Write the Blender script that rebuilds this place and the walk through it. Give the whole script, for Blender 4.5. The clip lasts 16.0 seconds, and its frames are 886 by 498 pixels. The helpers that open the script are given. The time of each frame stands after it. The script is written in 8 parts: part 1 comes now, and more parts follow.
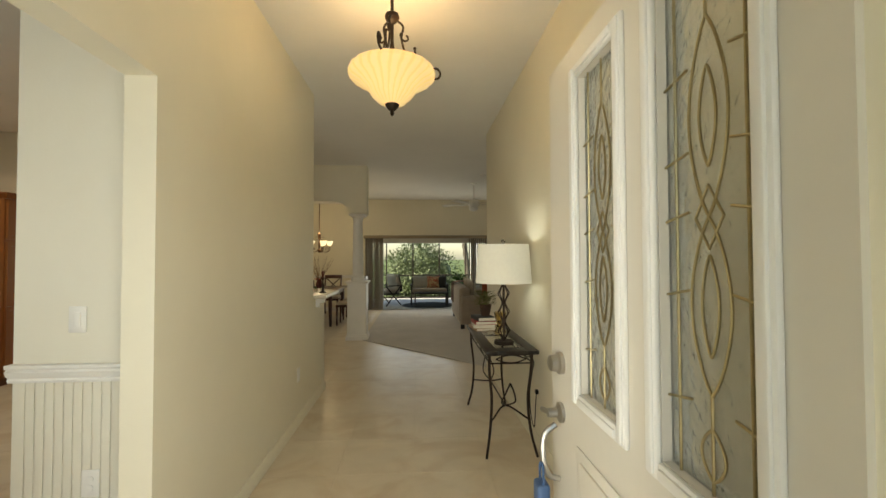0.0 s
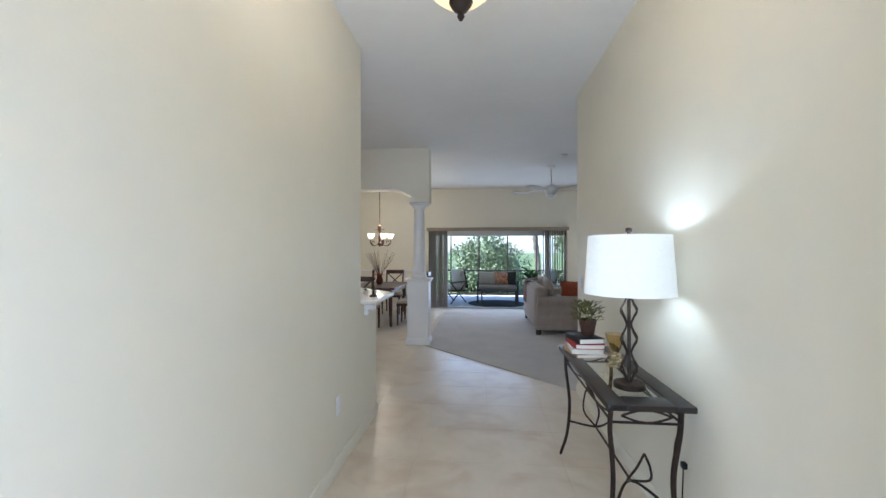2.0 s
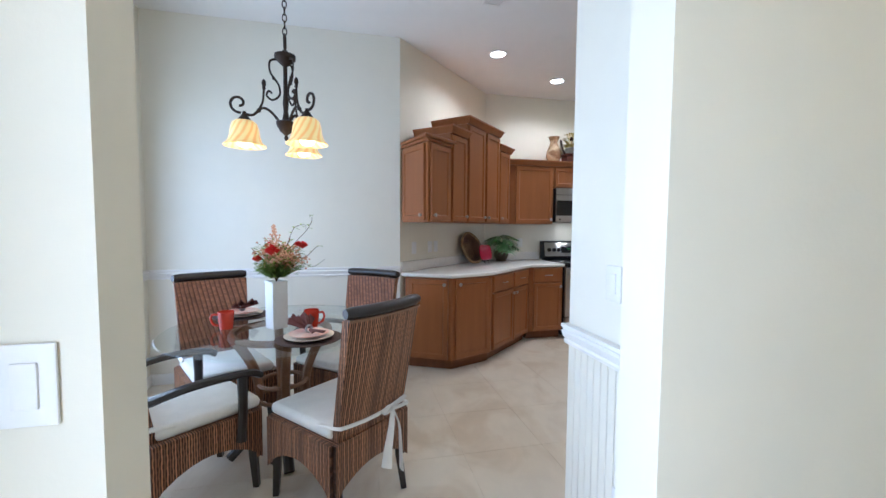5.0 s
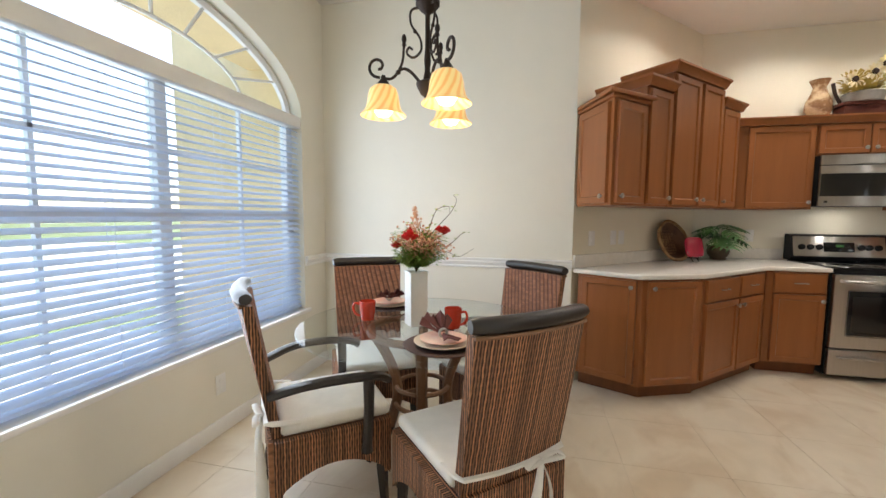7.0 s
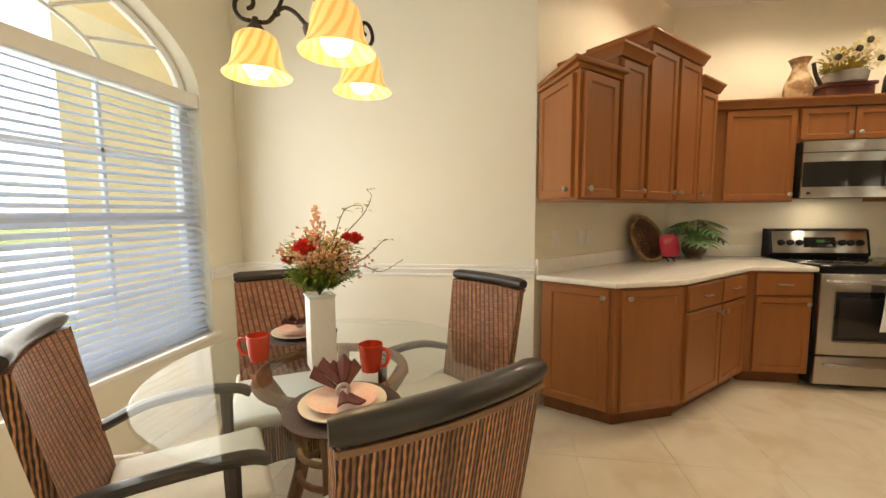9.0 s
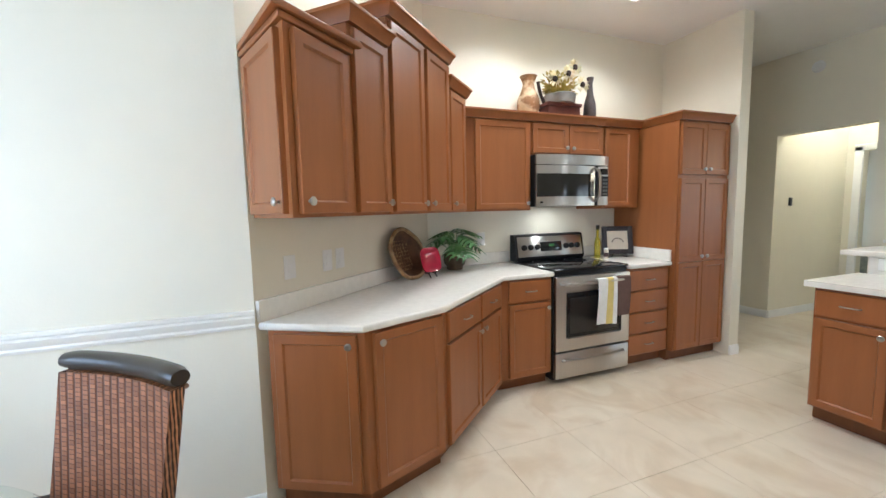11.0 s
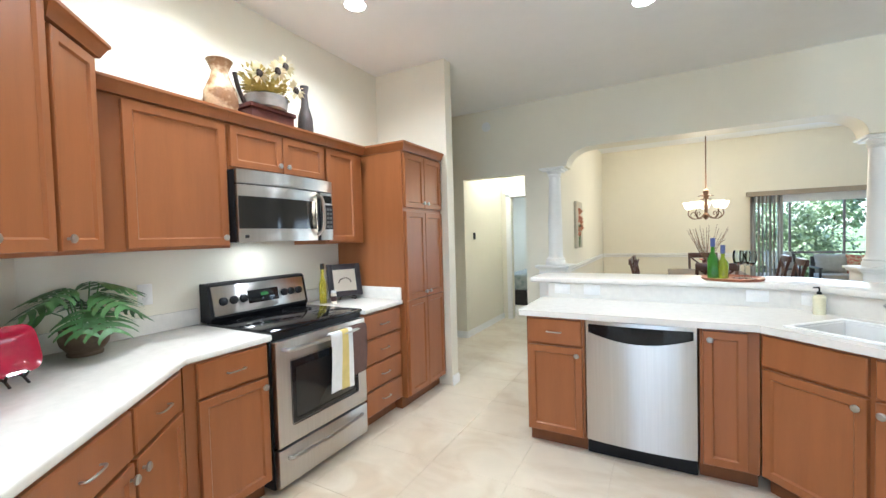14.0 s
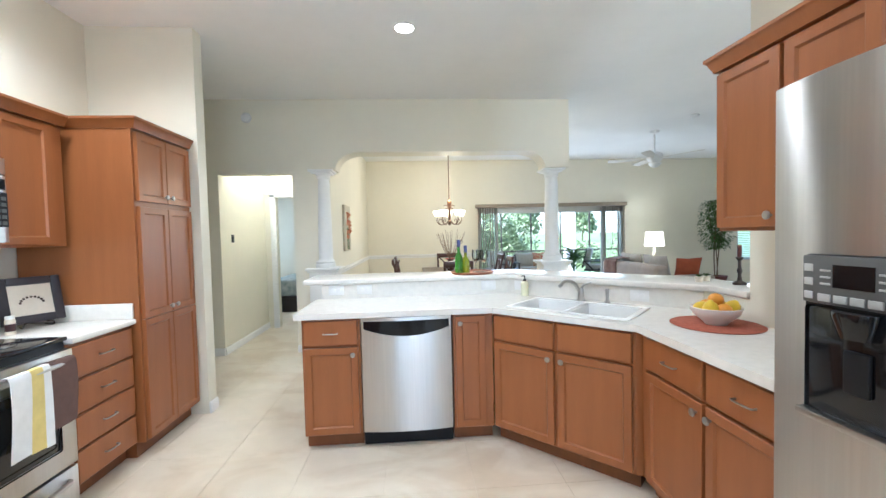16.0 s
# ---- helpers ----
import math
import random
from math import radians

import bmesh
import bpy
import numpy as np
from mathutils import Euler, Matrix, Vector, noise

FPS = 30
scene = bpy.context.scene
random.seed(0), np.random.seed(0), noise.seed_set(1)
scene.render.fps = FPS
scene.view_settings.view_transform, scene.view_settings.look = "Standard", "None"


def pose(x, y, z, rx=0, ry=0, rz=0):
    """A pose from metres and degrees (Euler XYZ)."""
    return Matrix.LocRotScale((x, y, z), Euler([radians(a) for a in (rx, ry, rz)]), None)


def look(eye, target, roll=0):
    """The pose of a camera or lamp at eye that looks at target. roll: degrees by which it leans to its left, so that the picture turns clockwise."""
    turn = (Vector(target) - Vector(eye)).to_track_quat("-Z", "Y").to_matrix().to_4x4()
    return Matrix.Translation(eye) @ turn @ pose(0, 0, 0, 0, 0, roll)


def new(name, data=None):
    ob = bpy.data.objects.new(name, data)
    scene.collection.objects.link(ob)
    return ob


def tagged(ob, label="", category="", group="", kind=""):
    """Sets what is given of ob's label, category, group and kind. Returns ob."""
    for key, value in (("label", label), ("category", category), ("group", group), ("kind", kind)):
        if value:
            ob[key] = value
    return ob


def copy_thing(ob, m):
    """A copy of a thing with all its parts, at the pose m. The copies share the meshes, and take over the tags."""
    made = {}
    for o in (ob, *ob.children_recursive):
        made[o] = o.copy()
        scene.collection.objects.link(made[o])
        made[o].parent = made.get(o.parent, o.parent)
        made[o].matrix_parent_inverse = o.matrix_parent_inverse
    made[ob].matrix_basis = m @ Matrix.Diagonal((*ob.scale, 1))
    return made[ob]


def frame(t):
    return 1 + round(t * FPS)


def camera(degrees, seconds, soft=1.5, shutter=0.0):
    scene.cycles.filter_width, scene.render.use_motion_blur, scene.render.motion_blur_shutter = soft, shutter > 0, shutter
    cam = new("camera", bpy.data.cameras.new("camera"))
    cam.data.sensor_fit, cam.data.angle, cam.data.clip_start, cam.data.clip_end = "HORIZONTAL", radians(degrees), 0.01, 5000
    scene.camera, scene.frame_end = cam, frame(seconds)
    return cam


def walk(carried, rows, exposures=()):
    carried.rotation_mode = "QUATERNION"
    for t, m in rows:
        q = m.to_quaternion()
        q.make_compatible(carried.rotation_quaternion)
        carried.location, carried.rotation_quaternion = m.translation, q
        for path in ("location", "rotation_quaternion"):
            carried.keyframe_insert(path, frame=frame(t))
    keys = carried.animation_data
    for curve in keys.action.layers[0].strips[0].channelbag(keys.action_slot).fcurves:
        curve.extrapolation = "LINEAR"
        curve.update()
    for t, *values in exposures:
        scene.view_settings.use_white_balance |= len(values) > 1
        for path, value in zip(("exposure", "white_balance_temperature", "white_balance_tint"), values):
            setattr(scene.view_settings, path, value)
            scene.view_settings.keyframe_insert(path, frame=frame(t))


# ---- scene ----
cam = camera(96.4, 16.0)
PATH = [
    (0, (-0.04, -0.026, 1.437), (0.089, 1.969, 1.483), -0.2),
    (0.5, (-0.006, 0.259, 1.43), (0.1, 2.256, 1.477), -0.2),
    (1, (0.013, 0.55, 1.457), (0.083, 2.549, 1.496), -0.2),
    (1.5, (-0.026, 0.775, 1.456), (-0.043, 2.775, 1.486), -0.2),
    (2, (-0.116, 0.924, 1.459), (-0.31, 2.915, 1.472), 0.0),
    (2.5, (-0.224, 0.985, 1.446), (-0.775, 2.907, 1.428), 0.3),
    (3, (-0.299, 0.964, 1.384), (-1.279, 2.708, 1.359), 0.2),
    (3.5, (-0.326, 0.969, 1.376), (-1.694, 2.428, 1.323), 0.3),
    (4, (-0.348, 0.978, 1.371), (-2.009, 2.09, 1.296), 0.6),
    (4.5, (-0.367, 0.989, 1.367), (-2.212, 1.754, 1.265), 0.4),
    (5, (-0.42, 1.014, 1.354), (-2.367, 1.459, 1.24), 0.4),
    (7.5, (-1.103, 1.176, 1.302), (-3.024, 0.65, 1.127), 0.3),
    (8, (-1.233, 1.191, 1.295), (-3.148, 0.641, 1.118), 0.2),
    (8.5, (-1.373, 1.208, 1.317), (-3.305, 0.721, 1.137), -0.2),
    (9, (-1.512, 1.25, 1.332), (-3.48, 0.947, 1.144), -0.4),
    (9.5, (-1.663, 1.328, 1.34), (-3.653, 1.282, 1.144), -0.5),
    (10, (-1.848, 1.426, 1.366), (-3.823, 1.664, 1.164), -0.8),
    (12.5, (-2.625, 1.932, 1.422), (-4.179, 3.185, 1.304), -1.3),
    (13, (-2.731, 2.027, 1.403), (-4.13, 3.454, 1.322), -1.3),
    (13.5, (-2.792, 2.084, 1.411), (-3.996, 3.68, 1.343), -1.5),
    (14, (-2.858, 2.089, 1.419), (-3.827, 3.838, 1.358), -1.6),
    (14.5, (-2.915, 2.065, 1.416), (-3.611, 3.939, 1.351), -1.6),
    (15, (-2.927, 2.048, 1.412), (-3.335, 4.005, 1.342), -1.6),
    (15.5, (-2.935, 2.062, 1.414), (-3.058, 4.057, 1.339), -1.5),
    (16, (-2.922, 2.082, 1.405), (-2.779, 4.076, 1.333), -1.4),
]
EXPOSURES = [
    (0.0, 0.55, 7700, 4), (0.5, 0.75, 5700, 10), (1.0, 1.05, 5350, 11), (1.5, 1.35, 5100, 12), (2.5, 1.35, 5000, 12), (3.5, 1.42, 5000, 11), (5.2, 1.28, 5050, 11), (7.3, 1.32, 6700, 12), (9.0, 1.42, 8500, 12), (9.5, 1.5, 7200, 12),
    (10.2, 1.65, 5700, 10), (12.3, 2.31, 5300, 6), (16.0, 2.42, 5000, 6),
]
walk(cam, [(t, look(eye, target, roll)) for t, eye, target, roll in PATH], EXPOSURES)

# ---- light ----
world = bpy.data.worlds.new("sky")
scene.world = world
world.use_nodes = True
_wn = world.node_tree.nodes
_sky = _wn.new("ShaderNodeTexSky")
_sky.sky_type = "NISHITA"
_sky.sun_disc = False
_sky.sun_elevation = radians(50)
_sky.sun_rotation = radians(243.4)
_wn["Background"].inputs["Strength"].default_value = 0.15
world.node_tree.links.new(_sky.outputs["Color"], _wn["Background"].inputs["Color"])


LAMPS = 0.36     # share of full power at which the camera's exposure is set


def lamp(name, kind, m, energy, color=(1, 1, 1), **kw):
    d = bpy.data.lights.new(name, kind)
    d.energy, d.color = energy * (LAMPS if kind != "SUN" else 1), color
    for k, v in kw.items():
        if k == "size":
            d.size = v
        elif k == "size_y":
            d.shape, d.size_y = "RECTANGLE", v
        elif k == "radius":
            d.shadow_soft_size = v
        elif k == "angle":
            d.angle = v
        elif k == "spot":
            d.spot_size, d.spot_blend = v, 0.6
    ob = new(name, d)
    ob.matrix_world = m
    return ob


# the sun stands in the west, 50 degrees high
lamp("sun", "SUN", look((-12, -6, 16), (0, 0, 0)), 5.0, (1.0, 0.94, 0.84), angle=radians(0.6))
NOOK_OUT = -1.02
# sky light in the openings: nook window, front door, patio slider, living-room window
lamp("sky_nook_window", "AREA", look((-2.68, NOOK_OUT, 1.45), (-2.68, 3, 1.2)), 15, (0.55, 0.76, 1.0), size=2.3, size_y=2.0)
lamp("sky_nook_room", "AREA", look((-2.68, -0.60, 1.35), (-2.68, 3, 1.2)), 36, (0.86, 0.93, 1.0), size=2.1, size_y=1.9)
lamp("sky_front_door", "AREA", look((-0.25, 0.30, 1.15), (-1.15, 2.9, 1.1)), 32, (0.93, 0.96, 1.0), size=0.5, size_y=1.9)
lamp("sky_slider", "AREA", look((0.3, 11.0, 1.1), (0.3, 5, 1.2)), 32, (0.93, 0.97, 1.0), size=3.2, size_y=1.9)
# added fill that brightens the far bedroom; its wall has no window
lamp("fill_bedroom", "AREA", look((-6.44, 10.2, 1.5), (-4, 10.0, 1.2)), 14, (0.90, 0.96, 1.0), size=1.2, size_y=1.4)
lamp("sky_living_window", "AREA", look((5.24, 11.0, 1.4), (5.2, 5, 1.4)), 14, (0.93, 0.97, 1.0), size=0.8, size_y=1.4)
WARM = (1.0, 0.78, 0.50)
SOFT = (1.0, 0.93, 0.82)

# ---- materials ----
def mat(name, base, rough=0.5, metal=0.0, var=0.06, scale=3.0, bump=0.0, bscale=60.0, spec=0.5, stretch=(1, 1, 1), trans=0.0,
        ior=1.45, emit=None, estr=0.0, coat=0.0, alt=None, sharp=0.0, randobj=0.0, sheen=0.0):
    """Principled material: two scales of noise vary colour and gloss, fine noise gives relief. alt: second colour of the large noise."""
    m = bpy.data.materials.new(name)
    m.use_nodes = True
    nt = m.node_tree
    n, l = nt.nodes, nt.links
    p = n["Principled BSDF"]
    p.inputs["Base Color"].default_value = (*base, 1)
    p.inputs["Roughness"].default_value = rough
    p.inputs["Metallic"].default_value = metal
    p.inputs["Specular IOR Level"].default_value = spec
    p.inputs["IOR"].default_value = ior
    p.inputs["Transmission Weight"].default_value = trans
    p.inputs["Coat Weight"].default_value = coat
    p.inputs["Sheen Weight"].default_value = sheen
    if emit:
        p.inputs["Emission Color"].default_value = (*emit, 1)
        p.inputs["Emission Strength"].default_value = estr
    tc = n.new("ShaderNodeTexCoord")
    mp = n.new("ShaderNodeMapping")
    mp.inputs["Scale"].default_value = stretch
    l.new(tc.outputs["Object"], mp.inputs["Vector"])
    if var > 0:
        big, small = n.new("ShaderNodeTexNoise"), n.new("ShaderNodeTexNoise")
        big.inputs["Scale"].default_value, big.inputs["Detail"].default_value = scale, 4
        small.inputs["Scale"].default_value, small.inputs["Detail"].default_value = scale * 9, 3
        for t in (big, small):
            l.new(mp.outputs["Vector"], t.inputs["Vector"])
        ramp = n.new("ShaderNodeMapRange")
        ramp.inputs["From Min"].default_value, ramp.inputs["From Max"].default_value = 0.3 + sharp * 0.15, 0.7 - sharp * 0.15
        l.new(big.outputs["Fac"], ramp.inputs["Value"])
        mix = n.new("ShaderNodeMix")
        mix.data_type = "RGBA"
        lo = tuple(max(0, c * (1 - var)) for c in base) if alt is None else alt
        hi = tuple(min(1, c * (1 + var * 0.6)) for c in base) if alt is None else base
        mix.inputs["A"].default_value, mix.inputs["B"].default_value = (*lo, 1), (*hi, 1)
        l.new(ramp.outputs["Result"], mix.inputs["Factor"])
        mul = n.new("ShaderNodeMix")
        mul.data_type, mul.blend_type = "RGBA", "MULTIPLY"
        mul.inputs["Factor"].default_value = 1.0
        gr = n.new("ShaderNodeMapRange")
        gr.inputs["To Min"].default_value, gr.inputs["To Max"].default_value = 1 - var * 0.8, 1 + var * 0.5
        l.new(small.outputs["Fac"], gr.inputs["Value"])
        l.new(mix.outputs["Result"], mul.inputs["A"])
        l.new(gr.outputs["Result"], mul.inputs["B"])
        out = mul.outputs["Result"]
        if randobj:
            oi, rr, m3 = n.new("ShaderNodeObjectInfo"), n.new("ShaderNodeMapRange"), n.new("ShaderNodeMix")
            rr.inputs["To Min"].default_value, rr.inputs["To Max"].default_value = 1 - randobj, 1 + randobj
            m3.data_type, m3.blend_type = "RGBA", "MULTIPLY"
            m3.inputs["Factor"].default_value = 1.0
            l.new(oi.outputs["Random"], rr.inputs["Value"])
            l.new(out, m3.inputs["A"])
            l.new(rr.outputs["Result"], m3.inputs["B"])
            out = m3.outputs["Result"]
        l.new(out, p.inputs["Base Color"])
        rg = n.new("ShaderNodeMapRange")
        rg.inputs["To Min"].default_value, rg.inputs["To Max"].default_value = max(0, rough * 0.85), min(1, rough * 1.15)
        l.new(small.outputs["Fac"], rg.inputs["Value"])
        l.new(rg.outputs["Result"], p.inputs["Roughness"])
    if bump > 0:
        nz, bp = n.new("ShaderNodeTexNoise"), n.new("ShaderNodeBump")
        nz.inputs["Scale"].default_value, nz.inputs["Detail"].default_value = bscale, 4
        bp.inputs["Strength"].default_value, bp.inputs["Distance"].default_value = bump, 0.01
        l.new(mp.outputs["Vector"], nz.inputs["Vector"])
        l.new(nz.outputs["Fac"], bp.inputs["Height"])
        l.new(bp.outputs["Normal"], p.inputs["Normal"])
    return m


M_WALL = mat("wall_paint_cream", (0.80, 0.752, 0.615), 0.55, var=0.035, scale=0.8, bump=0.05, bscale=70)
M_WALL_N = mat("wall_paint_nook", (0.80, 0.77, 0.67), 0.55, var=0.035, scale=0.8, bump=0.05, bscale=70)
M_CEIL = mat("ceiling_paint", (0.86, 0.85, 0.82), 0.8, var=0.03, scale=1.0, bump=0.3, bscale=120)
M_TRIM = mat("trim_paint_white", (0.84, 0.83, 0.80), 0.35, var=0.03, scale=4)
M_TILE = mat("floor_tile", (0.74, 0.66, 0.54), 0.30, var=0.0)


def marbling(m, pale, tan, vein):
    """Soft clouds and thin drifting veins laid out across the whole floor."""
    n, l = m.node_tree.nodes, m.node_tree.links
    p = n["Principled BSDF"]
    geo, mp = n.new("ShaderNodeNewGeometry"), n.new("ShaderNodeMapping")
    mp.inputs["Rotation"].default_value = (0, 0, 0.5)
    mp.inputs["Scale"].default_value = (1.0, 1.35, 1.0)
    l.new(geo.outputs["Position"], mp.inputs["Vector"])
    big, mid, ve = n.new("ShaderNodeTexNoise"), n.new("ShaderNodeTexNoise"), n.new("ShaderNodeTexNoise")
    for t, sc, de, di in ((big, 0.8, 6, 0.9), (mid, 4.5, 5, 0.8), (ve, 1.7, 5, 1.2)):
        t.inputs["Scale"].default_value, t.inputs["Detail"].default_value, t.inputs["Distortion"].default_value = sc, de, di
        l.new(mp.outputs[0], t.inputs["Vector"])
    r1, r2 = n.new("ShaderNodeMapRange"), n.new("ShaderNodeValToRGB")
    r1.inputs["From Min"].default_value, r1.inputs["From Max"].default_value = 0.35, 0.68
    l.new(big.outputs["Fac"], r1.inputs["Value"])
    m1, m2, m3 = n.new("ShaderNodeMix"), n.new("ShaderNodeMix"), n.new("ShaderNodeMix")
    for q in (m1, m2, m3):
        q.data_type = "RGBA"
    m1.inputs["A"].default_value, m1.inputs["B"].default_value = (*tan, 1), (*pale, 1)
    l.new(r1.outputs["Result"], m1.inputs["Factor"])
    e = r2.color_ramp.elements
    e[0].position, e[0].color = 0.47, (0, 0, 0, 1)
    e[1].position, e[1].color = 0.95, (0.8, 0.8, 0.8, 1)
    e.new(0.63).color = (0.68, 0.68, 0.68, 1)
    l.new(ve.outputs["Fac"], r2.inputs["Fac"])
    m2.inputs["B"].default_value = (*vein, 1)
    l.new(r2.outputs["Color"], m2.inputs["Factor"])
    l.new(m1.outputs["Result"], m2.inputs["A"])
    m3.blend_type = "MULTIPLY"
    m3.inputs["Factor"].default_value = 1.0
    r3 = n.new("ShaderNodeMapRange")
    r3.inputs["To Min"].default_value, r3.inputs["To Max"].default_value = 0.88, 1.08
    l.new(mid.outputs["Fac"], r3.inputs["Value"])
    l.new(m2.outputs["Result"], m3.inputs["A"])
    l.new(r3.outputs["Result"], m3.inputs["B"])
    l.new(m3.outputs["Result"], p.inputs["Base Color"])


marbling(M_TILE, (0.75, 0.665, 0.53), (0.69, 0.59, 0.445), (0.60, 0.475, 0.33))
M_GROUT = mat("grout", (0.72, 0.635, 0.50), 0.9, var=0.08, scale=8)
M_CARPET = mat("carpet_beige", (0.56, 0.52, 0.47), 0.95, var=0.10, scale=2.5, bump=0.7, bscale=350, sheen=0.3)
M_WOOD = mat("cabinet_wood", (0.300, 0.107, 0.033), 0.34, var=0.09, scale=2.2, bump=0.03, bscale=40, stretch=(6, 6, 0.7))
# darker tone of the cabinet wood, used on the recessed toe kicks
M_WOOD_D = mat("cabinet_wood_toe_kick", (0.19, 0.066, 0.02), 0.45, var=0.15, scale=3, stretch=(6, 6, 0.7))
M_COUNTER = mat("counter_solid_surface", (0.77, 0.735, 0.665), 0.25, var=0.05, scale=25, coat=0.1)
M_STEEL = mat("stainless_steel", (0.55, 0.53, 0.50), 0.30, 1.0, var=0.05, scale=3, stretch=(30, 30, 0.6))
_p, _tg = M_STEEL.node_tree.nodes["Principled BSDF"], M_STEEL.node_tree.nodes.new("ShaderNodeTangent")
_tg.direction_type, _tg.axis = "RADIAL", "Z"
_p.inputs["Anisotropic"].default_value, _p.inputs["Anisotropic Rotation"].default_value = 0.95, 0.25
M_STEEL.node_tree.links.new(_tg.outputs[0], _p.inputs["Tangent"])
M_CHROME = mat("satin_nickel", (0.46, 0.445, 0.42), 0.3, 1.0, var=0.05, scale=20)
M_BLACK = mat("black_gloss", (0.008, 0.008, 0.009), 0.08, var=0.05, scale=10)
M_BLACKM = mat("black_plastic", (0.012, 0.012, 0.013), 0.4, var=0.08, scale=10, spec=0.25)
M_IRON = mat("wrought_iron_bronze", (0.045, 0.030, 0.022), 0.5, 0.6, var=0.25, scale=20, bump=0.2, bscale=80)
M_IRONG = mat("wrought_iron_grey", (0.05, 0.048, 0.047), 0.45, 0.5, var=0.2, scale=20, bump=0.15, bscale=80)
M_ESP = mat("espresso_wood", (0.020, 0.014, 0.011), 0.36, var=0.2, scale=6, stretch=(1, 1, 4), coat=0.2)
M_WHITEP = mat("white_plastic", (0.82, 0.81, 0.78), 0.35, var=0.02, scale=10)
M_FABW = mat("white_cotton", (0.80, 0.77, 0.70), 0.9, var=0.05, scale=15, bump=0.25, bscale=300, sheen=0.2)
M_GREYF = mat("sofa_fabric_taupe", (0.36, 0.30, 0.25), 0.95, var=0.12, scale=8, bump=0.4, bscale=300, sheen=0.3)

# ---- mesh helpers ----
def box(bm, x0, x1, y0, y1, z0, z1, bev=0.0, seg=2):
    g = bmesh.ops.create_cube(bm, size=1.0)
    v = g["verts"]
    bmesh.ops.scale(bm, vec=(abs(x1 - x0), abs(y1 - y0), abs(z1 - z0)), verts=v)
    bmesh.ops.translate(bm, vec=((x0 + x1) / 2, (y0 + y1) / 2, (z0 + z1) / 2), verts=v)
    if bev > 0:
        e = list({ed for vv in v for ed in vv.link_edges})
        bmesh.ops.bevel(bm, geom=e, offset=bev, segments=seg, affect="EDGES", profile=0.5)
    return bm


def prism(bm, pts, z0, z1, bev=0.0):
    """Upright prism over a floor polygon given anticlockwise."""
    lo = [bm.verts.new((x, y, z0)) for x, y in pts]
    hi = [bm.verts.new((x, y, z1)) for x, y in pts]
    n = len(pts)
    fs = [bm.faces.new(hi), bm.faces.new(lo[::-1])]
    for i in range(n):
        j = (i + 1) % n
        fs.append(bm.faces.new((lo[i], lo[j], hi[j], hi[i])))
    bmesh.ops.recalc_face_normals(bm, faces=fs)
    if bev > 0:
        bmesh.ops.bevel(bm, geom=list(fs[0].edges) + list(fs[1].edges), offset=bev, segments=3, affect="EDGES", profile=0.5)
    return bm


def lathe(bm, prof, seg=24, at=(0, 0, 0), m=None):
    """Turned body from (radius, height) pairs, open where the radius ends above zero."""
    rings = []
    for r, z in prof:
        if r < 1e-5:
            rings.append([bm.verts.new((0, 0, z))])
        else:
            rings.append([bm.verts.new((r * math.cos(2 * math.pi * i / seg), r * math.sin(2 * math.pi * i / seg), z)) for i in range(seg)])
    fs = []
    for a, b in zip(rings, rings[1:]):
        for i in range(seg):
            j = (i + 1) % seg
            q = [a[i % len(a)], a[j % len(a)], b[j % len(b)], b[i % len(b)]]
            u = list(dict.fromkeys(q))
            if len(u) > 2:
                fs.append(bm.faces.new(u))
    bmesh.ops.recalc_face_normals(bm, faces=fs)
    vs = [v for r in rings for v in r]
    if m is not None:
        bmesh.ops.transform(bm, matrix=m, verts=vs)
    bmesh.ops.translate(bm, vec=at, verts=vs)
    return bm


def tube(bm, pts, r, seg=8, cap=True, flat=1.0):
    """Round bar along points; r is one radius or one per point."""
    pts = [Vector(p) for p in pts]
    n = len(pts)
    rs = r if isinstance(r, (list, tuple)) else [r] * n
    rings, prev = [], None
    for i, p in enumerate(pts):
        d = (pts[min(i + 1, n - 1)] - pts[max(i - 1, 0)]).normalized()
        if prev is None:
            side = d.cross(Vector((0, 0, 1)))
            if side.length < 1e-3:
                side = d.cross(Vector((0, 1, 0)))
        else:
            side = prev - d * prev.dot(d)
        side.normalize()
        prev = side
        up = side.cross(d)
        rings.append([bm.verts.new(p + rs[i] * (math.cos(2 * math.pi * k / seg) * side + flat * math.sin(2 * math.pi * k / seg) * up)) for k in range(seg)])
    fs = []
    for a, b in zip(rings, rings[1:]):
        for k in range(seg):
            j = (k + 1) % seg
            fs.append(bm.faces.new((a[k], a[j], b[j], b[k])))
    if cap:
        fs += [bm.faces.new(rings[0]), bm.faces.new(rings[-1])]
    bmesh.ops.recalc_face_normals(bm, faces=fs)
    return bm


def spiral(c, r0, r1, a0, a1, n, plane):
    """Points of a scroll about c in the plane of two unit vectors."""
    u, v = Vector(plane[0]), Vector(plane[1])
    return [Vector(c) + (r0 + (r1 - r0) * k / n) * (math.cos(a0 + (a1 - a0) * k / n) * u + math.sin(a0 + (a1 - a0) * k / n) * v) for k in range(n + 1)]


def smooth_path(pts, n=8):
    """Catmull-Rom points through pts."""
    p = [Vector(q) for q in pts]
    p = [2 * p[0] - p[1]] + p + [2 * p[-1] - p[-2]]
    out = []
    for i in range(1, len(p) - 2):
        for k in range(n):
            t = k / n
            out.append(0.5 * (2 * p[i] + (p[i + 1] - p[i - 1]) * t + (2 * p[i - 1] - 5 * p[i] + 4 * p[i + 1] - p[i + 2]) * t * t
                              + (3 * p[i] - p[i - 1] - 3 * p[i + 1] + p[i + 2]) * t ** 3))
    out.append(p[-2])
    return out


